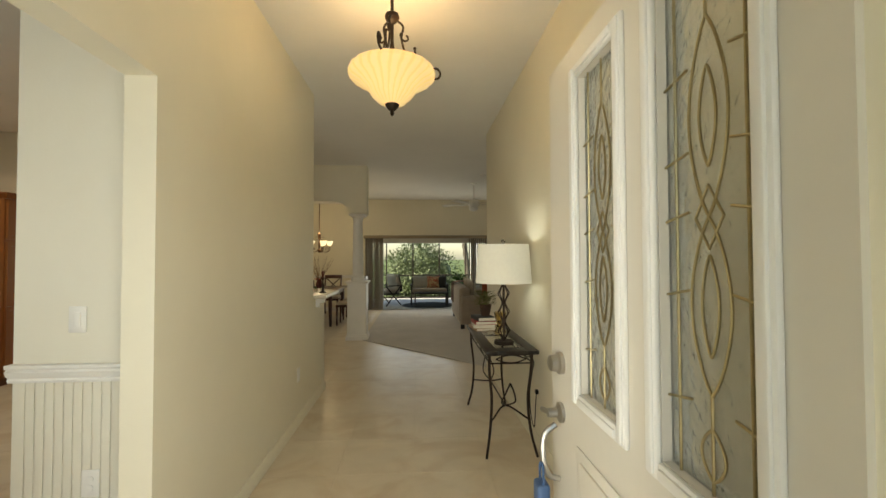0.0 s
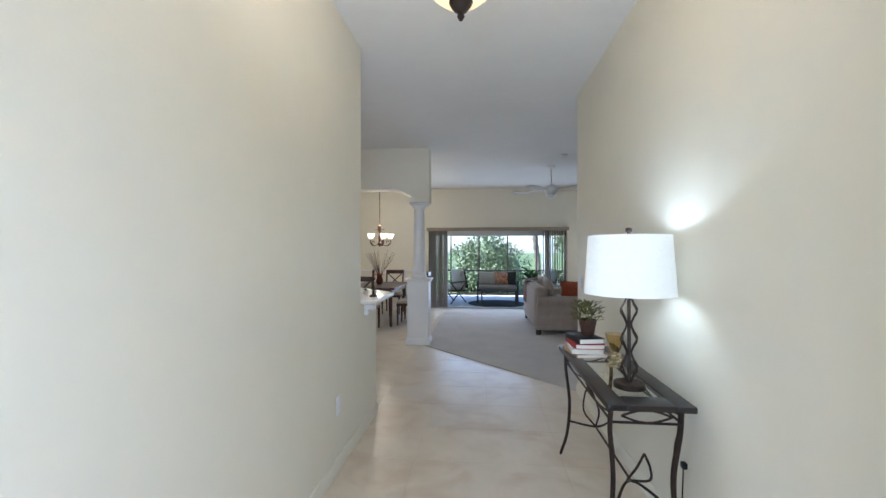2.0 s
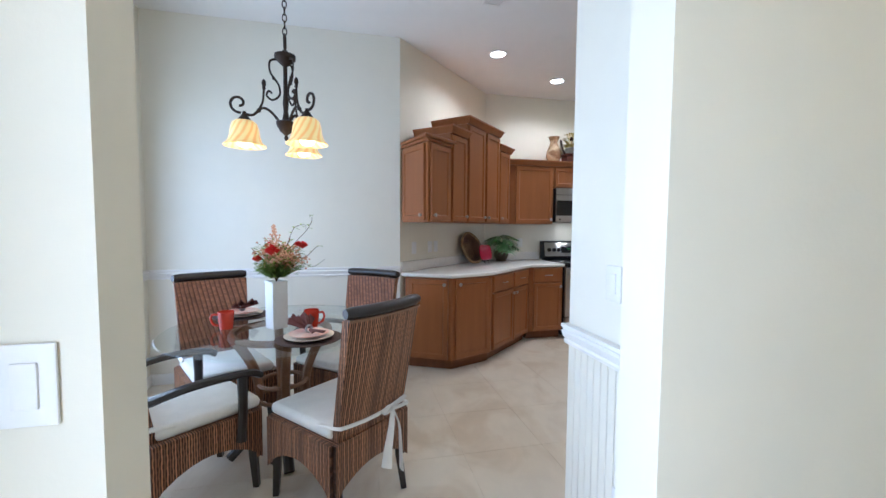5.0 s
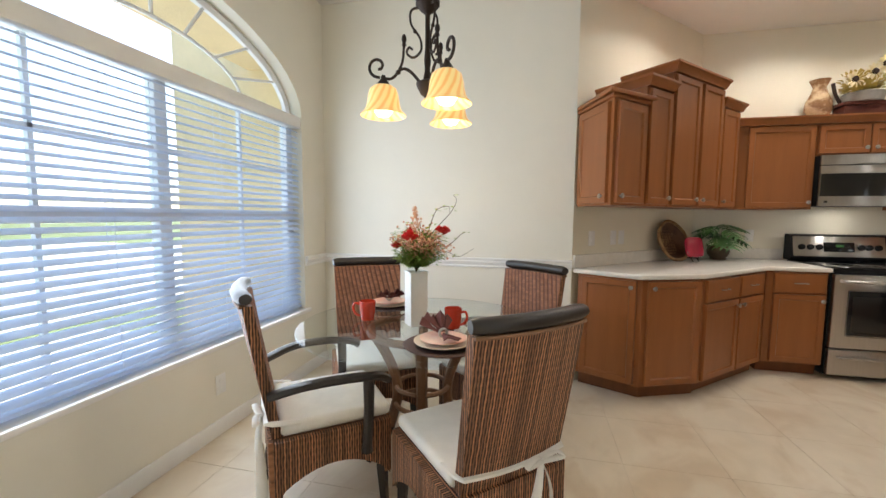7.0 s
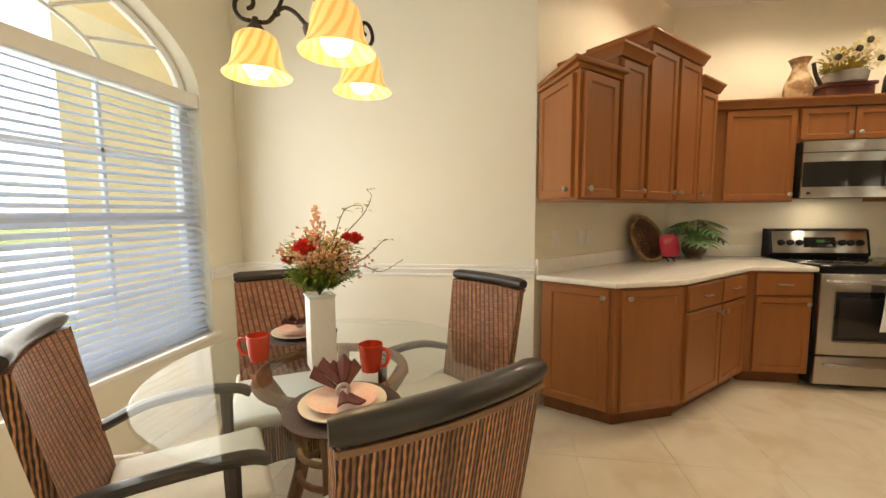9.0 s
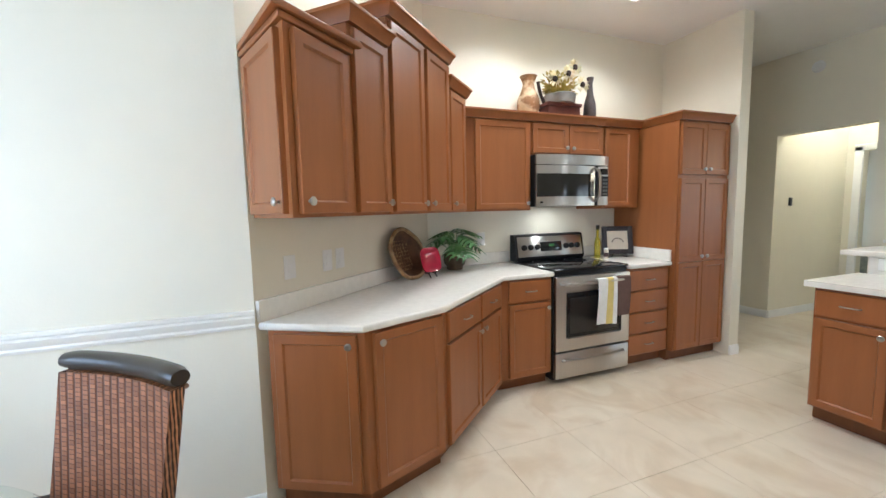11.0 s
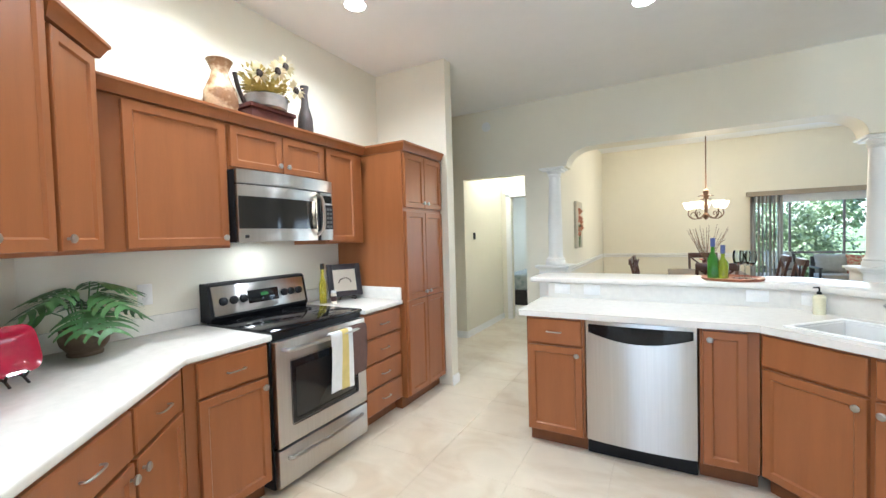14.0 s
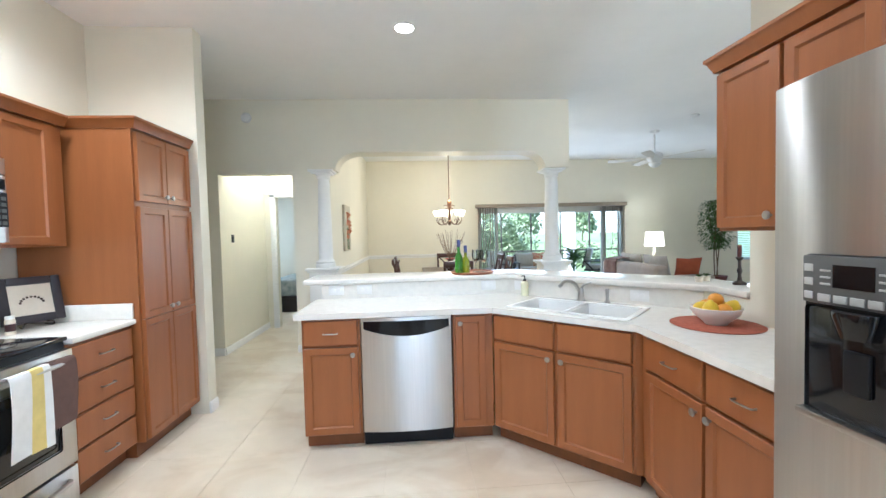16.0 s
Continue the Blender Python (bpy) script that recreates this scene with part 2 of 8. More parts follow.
def mesh_of(name, bm, material):
    me = bpy.data.meshes.new(name)
    bm.to_mesh(me)
    bm.free()
    me.materials.append(material)
    for p in me.polygons:
        p.use_smooth = True
    me.set_sharp_from_angle(angle=radians(38))
    return me


def part(name, bm, material, parent, label="", m=None):
    ob = new(name, mesh_of(name, bm, material))
    ob.parent = parent
    if m is not None:
        ob.matrix_basis = m
    if label:
        tagged(ob, label)
    return ob


def thing(name, m, label, category, group=""):
    ob = new(name)
    ob.empty_display_size = 0.1
    ob.matrix_basis = m
    return tagged(ob, label, category, group)


def solo(name, bm, material, label, category, m=None, group="", kind=""):
    """A thing that is one mesh."""
    ob = new(name, mesh_of(name, bm, material))
    if m is not None:
        ob.matrix_basis = m
    return tagged(ob, label, category, group, kind)


def B():
    return bmesh.new()


def struct(name, bm, material, label):
    return solo(name, bm, material, label, "structure", kind="structure")

# ---- structure ----
CEIL = 3.08
WX0, WX1 = -1.20, -1.075      # wall between hall and kitchen
HALL_R = 0.88
YB = 11.10                    # back wall with the patio slider
YH = 7.04                     # wall with arch and columns
NOOKX, NOOKY = -4.156, -0.65
RANGEX = -5.42


def wall(name, boxes, material=None, label="smooth cream painted wall"):
    bm = B()
    for b in boxes:
        box(bm, *b)
    return struct(name, bm, material or M_WALL, label)


wall("wall_hall_left", [(WX0, WX1, 0.35, 0.66, 0, CEIL), (WX0, WX1, 0.66, 1.61, 2.17, CEIL), (WX0, WX1, 1.61, 4.0, 0, CEIL)])
wall("wall_stub_nook", [(-1.82, WX0, 1.85, 1.97, 0, CEIL)], M_WALL_N)
wall("wall_hall_right", [(HALL_R, HALL_R + 0.12, 0.35, 5.17, 0, CEIL), (HALL_R + 0.12, 6.3, 5.05, 5.17, 0, CEIL)])
wall("wall_front", [(-1.20, -0.53, 0.19, 0.35, 0, CEIL), (0.41, 1.0, 0.19, 0.35, 0, CEIL), (-0.53, 0.41, 0.19, 0.35, 2.06, CEIL)])
# added out of view: keeps outside light off the open front door
wall("light_block_entry_east", [(1.0, 1.12, -0.80, 0.35, 0, CEIL)], None, "added unseen cream wall that blocks daylight beside the front door")
wall("wall_nook_east", [(WX0, WX1, NOOKY - 0.15, 0.35, 0, CEIL)], M_WALL_N)
wall("wall_nook_west", [(NOOKX - 0.12, NOOKX, NOOKY - 0.15, 1.45, 0, CEIL)], M_WALL_N)


def holed_slab(outer, hole, z0, z1):
    """Slab over an outline with one hole."""
    bm = B()
    loops = []
    for z in (z0, z1):
        vo, vh = [bm.verts.new((x, y, z)) for x, y in outer], [bm.verts.new((x, y, z)) for x, y in hole]
        ed = [bm.edges.new((vs[i], vs[(i + 1) % len(vs)])) for vs in (vo, vh) for i in range(len(vs))]
        bmesh.ops.triangle_fill(bm, use_beauty=True, edges=ed)
        loops.append((vo, vh))
    for a, b in zip(*loops):
        for i in range(len(a)):
            bm.faces.new((a[i], a[(i + 1) % len(a)], b[(i + 1) % len(b)], b[i]))
    bmesh.ops.recalc_face_normals(bm, faces=list(bm.faces))
    return bm


def window_wall():
    """Nook wall with an arched window opening under an elliptic head."""
    n = 32
    hole = [(-3.82, 0.52), (-1.54, 0.52)] + [(-2.68 + 1.14 * math.cos(math.pi * i / n), 2.08 + 0.50 * math.sin(math.pi * i / n)) for i in range(n + 1)]
    bm = holed_slab([(NOOKX, 0), (WX0, 0), (WX0, CEIL), (NOOKX, CEIL)], hole, 0, 0.15)
    bmesh.ops.transform(bm, matrix=pose(0, NOOKY, 0, 90), verts=list(bm.verts))
    return struct("wall_nook_south", bm, M_WALL_N, "cream wall with an arched window opening")


window_wall()


def diag_wall():
    bm = B()
    ax, ay, bx, by = NOOKX, 1.45, RANGEX, 1.45 + (NOOKX - RANGEX)
    o = 0.085
    prism(bm, [(ax, ay), (bx, by), (bx - o, by - o), (ax - o, ay - o)][::1], 0, CEIL)
    return struct("wall_diagonal", bm, M_WALL, "cream painted wall set at an angle behind cabinets")


diag_wall()
wall("wall_range", [(RANGEX - 0.12, RANGEX, 2.714, 5.51, 0, CEIL)])
wall("wall_pantry_end", [(RANGEX, -4.62, 5.385, 5.51, 0, CEIL)])
wall("wall_arch_left", [(-7.0, -5.25, YH, YH + 0.14, 0, CEIL), (-5.25, -4.38, YH, YH + 0.14, 2.19, CEIL)])
wall("wall_arch_jamb", [(-4.38, -4.20, YH, YH + 0.14, 0, CEIL), (-4.20, -4.05, YH, YH + 0.14, 0, 2.229)])
wall("wall_passage_west", [(-7.12, -7.0, 5.39, YH + 0.14, 0, CEIL), (-7.0, RANGEX - 0.12, 5.39, 5.51, 0, CEIL)])
wall("wall_corridor", [(-5.37, -5.25, YH + 0.14, 8.6, 0, CEIL), (-4.38, -4.26, YH + 0.14, 8.6, 0, CEIL),
                       (-5.25, -5.08, 8.5, 8.6, 0, CEIL), (-5.08, -4.38, 8.5, 8.6, 2.05, CEIL)])
wall("wall_bedroom", [(-6.5, -3.96, 11.3, 11.4, 0, CEIL), (-6.6, -6.5, 8.6, 11.4, 0, CEIL), (-6.5, -5.37, 8.5, 8.6, 0, CEIL)], None, "cream bedroom wall")


def arch_header():
    """Header over the dining opening: flat soffit with rounded ends."""
    bm = B()
    x0, x1, zs, zc, r = -4.20, -0.93, 2.23, 2.44, 0.21
    xa, xb = -3.86, -1.24
    prof = [(x0, zs), (xa - 0.0, zs)]
    prof += [(xa + r * 1.4 * (1 - math.cos(a)), zs + r * math.sin(a)) for a in [math.pi / 2 * k / 8 for k in range(1, 9)]]
    prof += [(xb - r * 1.4 * (1 - math.cos(a)), zs + r * math.sin(a)) for a in [math.pi / 2 * k / 8 for k in range(8, 0, -1)]]
    prof += [(xb, zs), (x1, zs), (x1, CEIL), (x0, CEIL)]
    a = [bm.verts.new((x, YH - 0.01, z)) for x, z in prof]
    b = [bm.verts.new((x, YH + 0.27, z)) for x, z in prof]
    fs = [bm.faces.new(a), bm.faces.new(b[::-1])]
    n = len(prof)
    for k in range(n):
        fs.append(bm.faces.new((a[k], b[k], b[(k + 1) % n], a[(k + 1) % n])))
    bmesh.ops.recalc_face_normals(bm, faces=fs)
    bmesh.ops.triangulate(bm, faces=fs[:2])
    return struct("arch_header", bm, M_WALL, "cream header with rounded arch corners over the dining opening")


arch_header()
wall("wall_dining_west", [(-4.08, -3.96, YH + 0.14, YB, 0, CEIL)])
wall("wall_back", [(-4.08, -1.45, YB, YB + 0.15, 0, CEIL), (-1.45, 2.0, YB, YB + 0.15, 2.0, CEIL), (2.0, 4.84, YB, YB + 0.15, 0, CEIL),
                   (4.84, 5.65, YB, YB + 0.15, 0, 0.62), (4.84, 5.65, YB, YB + 0.15, 2.1, CEIL), (5.65, 6.3, YB, YB + 0.15, 0, CEIL)])
wall("wall_living_east", [(6.3, 6.42, 5.05, YB + 0.15, 0, CEIL)])

struct("ceiling", box(B(), -7.12, 6.42, -0.8, YB + 0.15, CEIL, CEIL + 0.12), M_CEIL, "white flat textured ceiling")
struct("slab", box(B(), -7.12, 6.42, -0.8, YB + 0.15, -0.15, -0.003), M_GROUT, "grey grout bed under the floor")
CARPET_EDGE = [(-1.0, 7.02), (0.88, 5.17), (6.3, 5.17), (6.3, YB), (-1.0, YB)]
struct("carpet", prism(B(), CARPET_EDGE, -0.002, 0.012), M_CARPET, "beige wall-to-wall carpet of the living room")

# low wall and bar
bm = B()
prism(bm, [(-3.66, 5.28), (-2.16, 5.28), (-1.20, 4.32), (-1.20, 4.0), (-1.075, 4.0), (-1.075, 4.47), (-2.09, 5.45), (-3.66, 5.45)], 0, 1.03)
struct("wall_bar", bm, M_WALL, "low cream wall behind the peninsula counter")

# ---- kitchen cabinets ----
def knob_mesh():
    return mesh_of("knob", lathe(B(), [(0.0, 0.0), (0.006, 0.0), (0.005, 0.012), (0.016, 0.018), (0.017, 0.024), (0.012, 0.029), (0, 0.030)], 14, m=pose(0, 0, 0, 90)), M_CHROME)


def pull_mesh():
    bm = B()
    tube(bm, smooth_path([(-0.045, 0, 0), (-0.042, -0.02, 0), (0, -0.028, 0.002), (0.042, -0.02, 0), (0.045, 0, 0)], 5), [0.004] * 21, 8)
    return mesh_of("pull", bm, M_CHROME)


KNOB, PULL = knob_mesh(), pull_mesh()


def hardware(name, me, parent, x, y, z):
    ob = new(name, me)
    ob.parent = parent
    ob.matrix_basis = pose(x, y, z)
    return ob


def panel_front(w, h, rail=0.055):
    """A framed door with a recessed centre panel and eased edges; front looks to -y."""
    bm = box(B(), 0, w, -0.021, 0, 0, h)
    bm.faces.ensure_lookup_table()
    f = [q for q in bm.faces if q.normal.y < -0.9]
    bmesh.ops.inset_region(bm, faces=f, thickness=0.004, depth=0.003)
    bmesh.ops.inset_region(bm, faces=f, thickness=rail, depth=0.0)
    bmesh.ops.inset_region(bm, faces=f, thickness=0.011, depth=-0.010)
    return bm


def slab_front(w, h):
    bm = box(B(), 0, w, -0.019, 0, 0, h)
    f = [q for q in bm.faces if q.normal.y < -0.9]
    bmesh.ops.inset_region(bm, faces=f, thickness=0.008, depth=0.005)
    return bm


def fronts(unit, items, m=None):
    """items: kind, x0, x1, z0, z1, knob corner (l/r + t/b) or ''."""
    m = m or Matrix()
    for kind, x0, x1, z0, z1, kn in items:
        w, h = x1 - x0, z1 - z0
        if kind == "door":
            d = part("door", panel_front(w, h), M_WOOD, unit, m=m @ pose(x0, 0, z0))
            if kn:
                hardware("knob", KNOB, d, 0.03 if "l" in kn else w - 0.03, -0.022, h - 0.045 if "t" in kn else 0.045)
        else:
            d = part("drawer_front", slab_front(w, h), M_WOOD, unit, m=m @ pose(x0, 0, z0))
            if kind == "drawer":
                hardware("pull", PULL, d, w / 2, -0.024, h / 2)


def base_unit(m, w, items, depth=0.58, label="reddish-brown wooden base cabinet with framed doors", top=0.875):
    u = thing("base_cabinet", m, label, "cabinet", "kitchen cabinets")
    part("body", box(B(), 0, w, 0.0, depth, 0.10, top, 0.002, 1), M_WOOD, u)
    if top < 0.8:
        part("front_rail", box(B(), 0, w, 0.0, 0.03, top, 0.875), M_WOOD, u)
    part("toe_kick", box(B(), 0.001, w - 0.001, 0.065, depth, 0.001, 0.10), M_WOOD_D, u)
    fronts(u, items)
    return u


def crown_bm(w, depth, z, left=True, right=True, o=0.033):
    """Cove cornice along the front and open ends of a unit."""
    bm = B()
    l, r = (1 if left else 0), (1 if right else 0)
    levels = [(0.004, 0.0), (0.008, 0.012), (0.012, 0.02), (0.022, 0.042), (o - 0.005, 0.05), (o, 0.054), (o, 0.068)]
    rings = []
    for off, dz in levels:
        rings.append([bm.verts.new(q) for q in ((-off * l, depth, z + dz), (-off * l, -0.02 - off, z + dz), (w + off * r, -0.02 - off, z + dz), (w + off * r, depth, z + dz))])
    fs = []
    for a, b in zip(rings, rings[1:]):
        for k in range(4):
            fs.append(bm.faces.new((a[k], a[(k + 1) % 4], b[(k + 1) % 4], b[k])))
    fs += [bm.faces.new(rings[0]), bm.faces.new(rings[-1])]
    bmesh.ops.recalc_face_normals(bm, faces=fs)
    return bm


def upper_unit(m, w, z0, z1, items, depth=0.33, left=True, right=True, label="reddish-brown wooden wall cabinet with a cornice", crown=True):
    u = thing("wall_cabinet", m, label, "cabinet", "kitchen cabinets")
    part("body", box(B(), 0, w, 0, depth, z0, z1, 0.002, 1), M_WOOD, u)
    fronts(u, items)
    if crown:
        part("cornice", crown_bm(w, depth, z1, left, right), M_WOOD, u, "cove-moulded wooden cornice")
    return u


# angled end unit beside the nook
end = thing("base_cabinet", pose(0, 0, 0), "wooden corner base cabinet with two angled doors", "cabinet", "kitchen cabinets")
part("body", prism(B(), [(-4.15, 1.50), (-3.935, 1.905), (-4.113, 2.345), (-4.53, 1.985)], 0.10, 0.875), M_WOOD, end)
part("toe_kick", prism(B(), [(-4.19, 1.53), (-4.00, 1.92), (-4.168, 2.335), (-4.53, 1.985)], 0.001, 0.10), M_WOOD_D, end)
fronts(end, [("door", 0.035, 0.425, 0.115, 0.862, "rt")], pose(-4.15, 1.50, 0, 0, 0, 62.0))
fronts(end, [("door", 0.04, 0.452, 0.115, 0.862, "lt")], pose(-3.935, 1.905, 0, 0, 0, 112.0))
base_unit(pose(-4.113, 2.345, 0, 0, 0, 132.2), 0.955,
          [("drawer", 0.035, 0.495, 0.70, 0.862, ""), ("drawer", 0.515, 0.90, 0.70, 0.862, ""),
           ("door", 0.035, 0.495, 0.115, 0.685, "rt"), ("door", 0.515, 0.90, 0.115, 0.685, "lt")], 0.56, "wooden base cabinet with two drawers over two doors")
base_unit(pose(-4.76, 3.06, 0, 0, 0, 90), 0.437, [("drawer", 0.055, 0.425, 0.70, 0.862, ""), ("door", 0.055, 0.425, 0.115, 0.685, "rt")], 0.60,
          "narrow wooden base cabinet with drawer beside the range")
base_unit(pose(-4.76, 4.27, 0, 0, 0, 90), 0.478, [("drawer", 0.015, 0.463, 0.115 + 0.19 * k, 0.29 + 0.19 * k, "") for k in range(4)], 0.60,
          "wooden cabinet with a stack of four drawers")
# pantry
pantry = thing("pantry_cabinet", pose(-4.70, 4.752, 0, 0, 0, 90), "tall reddish-brown wooden pantry cabinet with double doors", "cabinet", "kitchen cabinets")
part("body", box(B(), 0, 0.63, 0, 0.715, 0.10, 2.13, 0.002, 1), M_WOOD, pantry)
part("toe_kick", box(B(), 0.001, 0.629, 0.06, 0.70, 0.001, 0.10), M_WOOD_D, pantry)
part("cornice", crown_bm(0.63, 0.715, 2.13, True, False), M_WOOD, pantry)
fronts(pantry, [("door", 0.02, 0.312, 0.115, 0.90, ""), ("door", 0.318, 0.61, 0.115, 0.90, ""), ("door", 0.02, 0.312, 0.905, 1.635, "rb"), ("door", 0.318, 0.61, 0.905, 1.635, "lb"),
                ("door", 0.02, 0.312, 1.67, 2.11, "rb"), ("door", 0.318, 0.61, 1.67, 2.11, "lb")])

# wall cabinets on the angled wall, heights stepping up and down
def on_diag(s, off=0.33):
    k = math.sqrt(0.5)
    return -4.156 - k * s + k * off, 1.60 + k * s + k * off


UB = 1.39
fx, fy = on_diag(-0.28)
endu = thing("wall_cabinet", pose(0, 0, 0), "short wooden wall cabinet with an angled end door", "cabinet", "kitchen cabinets")
gx, gy = on_diag(0.07)
part("body", prism(B(), [(-4.15, 1.475), (fx, fy), (gx, gy), (gx - 0.29, gy - 0.29)], UB, 2.07), M_WOOD, endu)
fronts(endu, [("door", 0.03, 0.42, UB + 0.015, 2.055, "rb")], pose(-4.15, 1.475, 0, 0, 0, math.degrees(math.atan2(fy - 1.475, fx + 4.15))))
fronts(endu, [("door", 0.03, 0.335, UB + 0.015, 2.055, "lb")], pose(fx, fy, 0, 0, 0, 135))
part("cornice", prism(prism(B(), [(-4.155, 1.455), (fx + 0.02, fy - 0.012), (gx, gy + 0.03), (gx - 0.28, gy - 0.28)], 2.072, 2.10, 0.008),
                      [(-4.153, 1.452), (fx + 0.05, fy - 0.03), (gx, gy + 0.07), (gx - 0.28, gy - 0.28)], 2.101, 2.128, 0.006), M_WOOD, endu)


def diag_upper(s0, s1, z1, doors, left=True, right=True, extra=0.0):
    """doors: start, end and knob side of each door along the wall."""
    x, y = on_diag(s0, 0.33 + extra)
    it = [("door", a - s0, b - s0, UB + 0.015, z1 - 0.015, side + "b") for a, b, side in doors]
    return upper_unit(pose(x, y, 0, 0, 0, 135), s1 - s0, UB, z1, it, 0.40 + extra, left, right, "stepped wooden wall cabinet with a cornice")


diag_upper(0.075, 0.378, 2.205, [(0.10, 0.368, "r")])
diag_upper(0.383, 1.135, 2.355, [(0.40, 0.752, "r"), (0.795, 1.118, "l")], extra=0.006)
diag_upper(1.14, 1.47, 2.22, [(1.155, 1.43, "l")])
# wall cabinets along the range wall
UX = -5.07
upper_unit(pose(UX, 2.90, 0, 0, 0, 90), 0.615, UB, 2.12, [("door", 0.10, 0.60, UB + 0.015, 2.105, "rb")], 0.345, False, False)
upper_unit(pose(UX, 3.516, 0, 0, 0, 90), 0.752, 1.85, 2.12, [("door", 0.012, 0.372, 1.865, 2.105, "rb"), ("door", 0.38, 0.74, 1.865, 2.105, "lb")], 0.345, False, False,
           "low wooden wall cabinet above the microwave")
upper_unit(pose(UX, 4.269, 0, 0, 0, 90), 0.43, UB, 2.12, [("door", 0.015, 0.33, UB + 0.015, 2.105, "")], 0.345, False, False)
# by the refrigerator
upper_unit(pose(-1.53, 3.80, 0, 0, 0, -90), 0.655, UB, 2.10, [("door", 0.012, 0.318, UB + 0.015, 2.085, "rb"), ("door", 0.336, 0.64, UB + 0.015, 2.085, "lb")], 0.325, True, False)
upper_unit(pose(-1.62, 3.143, 0, 0, 0, -90), 1.0, 1.84, 2.10, [("door", 0.015, 0.495, 1.855, 2.085, "rb"), ("door", 0.505, 0.985, 1.855, 2.085, "lb")], 0.415, True, False,
           "low wooden wall cabinet above the refrigerator")

# peninsula units
PY = 4.70
base_unit(pose(-3.67, PY, 0), 0.375, [("drawer", 0.015, 0.36, 0.70, 0.862, ""), ("door", 0.015, 0.36, 0.115, 0.685, "rt")], 0.575, "wooden base cabinet with drawer at the peninsula end")
base_unit(pose(-2.682, PY, 0), 0.27, [("door", 0.015, 0.215, 0.115, 0.862, "lt")], 0.575, "narrow wooden base cabinet with one door")
base_unit(pose(-2.408, PY + 0.002, 0, 0, 0, -45), 0.90,
          [("false", 0.02, 0.44, 0.70, 0.862, ""), ("false", 0.465, 0.88, 0.70, 0.862, ""), ("door", 0.02, 0.44, 0.115, 0.685, "rt"), ("door", 0.465, 0.88, 0.115, 0.685, "lt")],
          0.56, "wooden sink base cabinet with two doors", 0.70)
base_unit(pose(-1.745, 4.055, 0, 0, 0, -90), 0.89, [("drawer", 0.06, 0.455, 0.70, 0.862, ""), ("drawer", 0.475, 0.87, 0.70, 0.862, ""),
          ("door", 0.06, 0.455, 0.115, 0.685, "rt"), ("door", 0.475, 0.87, 0.115, 0.685, "lt")], 0.53, "wooden base cabinet with two drawers over two doors")


CT0, CT1 = 0.877, 0.915
ctop = thing("countertop", pose(0, 0, 0), "off-white solid-surface countertop with a rounded front edge", "countertop")
part("slab", prism(B(), [(-4.15, 1.462), (-3.90, 1.893), (-4.073, 2.352), (-4.72, 3.06), (-4.72, 3.502), (-5.415, 3.502), (-5.415, 2.725)], CT0, CT1, 0.012), M_COUNTER, ctop)
sp = B()
prism(sp, [(-4.158, 1.456), (-4.143, 1.471), (-5.40, 2.728), (-5.415, 2.713)], CT1, CT1 + 0.10, 0.003)
box(sp, -5.418, -5.40, 2.74, 3.502, CT1, CT1 + 0.10, 0.003)
part("backsplash", sp, M_COUNTER, ctop)
ctop2 = thing("countertop", pose(0, 0, 0), "short off-white countertop between range and pantry", "countertop")
part("slab", prism(B(), [(-4.72, 4.27), (-4.72, 4.748), (-5.415, 4.748), (-5.415, 4.27)], CT0, CT1, 0.012), M_COUNTER, ctop2)
sp = B()
box(sp, -5.418, -5.40, 4.27, 4.73, CT1, CT1 + 0.10, 0.003)
box(sp, -5.40, -4.73, 4.731, 4.749, CT1, CT1 + 0.10, 0.003)
part("backsplash", sp, M_COUNTER, ctop2)
ctop3 = thing("countertop", pose(0, 0, 0), "angled off-white peninsula countertop with the sink", "countertop")
k = math.sqrt(0.5)


solo("corner_filler", prism(B(), [(-1.776, PY - 0.633), (-1.747, 4.057), (-1.60, 4.057), (-1.60, PY - 0.56)], 0.101, 0.874), M_WOOD, "wooden filler strip between the angled sink cabinet and its neighbour", "cabinet")


def on_sink(u, v):
    """u along the angled front from its left end, v back from the front edge."""
    return -2.42 + k * u + k * v, 4.66 - k * u + k * v


part("slab", holed_slab([(-3.71, 4.66), (-2.42, 4.66), (-1.79, 4.03), (-1.79, 3.168), (-1.203, 3.168), (-1.203, 4.315), (-2.165, 5.277), (-3.71, 5.277)],
                       [on_sink(0.09, 0.09), on_sink(0.81, 0.09), on_sink(0.81, 0.47), on_sink(0.09, 0.47)], CT0, CT1), M_COUNTER, ctop3)
sp = B()
prism(sp, [(-3.66, 5.264), (-2.166, 5.264), (-1.216, 4.314), (-1.204, 4.32), (-2.160, 5.279), (-3.66, 5.279)], CT1, 1.03)
part("backsplash", sp, M_COUNTER, ctop3)
sink = thing("kitchen_sink", pose(0, 0, 0), "white double-bowl drop-in kitchen sink", "sink")
rim = B()
for a, b, c, d in ((0.065, 0.835, 0.065, 0.095), (0.065, 0.835, 0.465, 0.50), (0.065, 0.095, 0.095, 0.465), (0.805, 0.835, 0.095, 0.465), (0.44, 0.46, 0.095, 0.465)):
    prism(rim, [on_sink(a, c), on_sink(b, c), on_sink(b, d), on_sink(a, d)], CT1, CT1 + 0.009, 0.003)
part("rim", rim, M_WHITEP, sink)
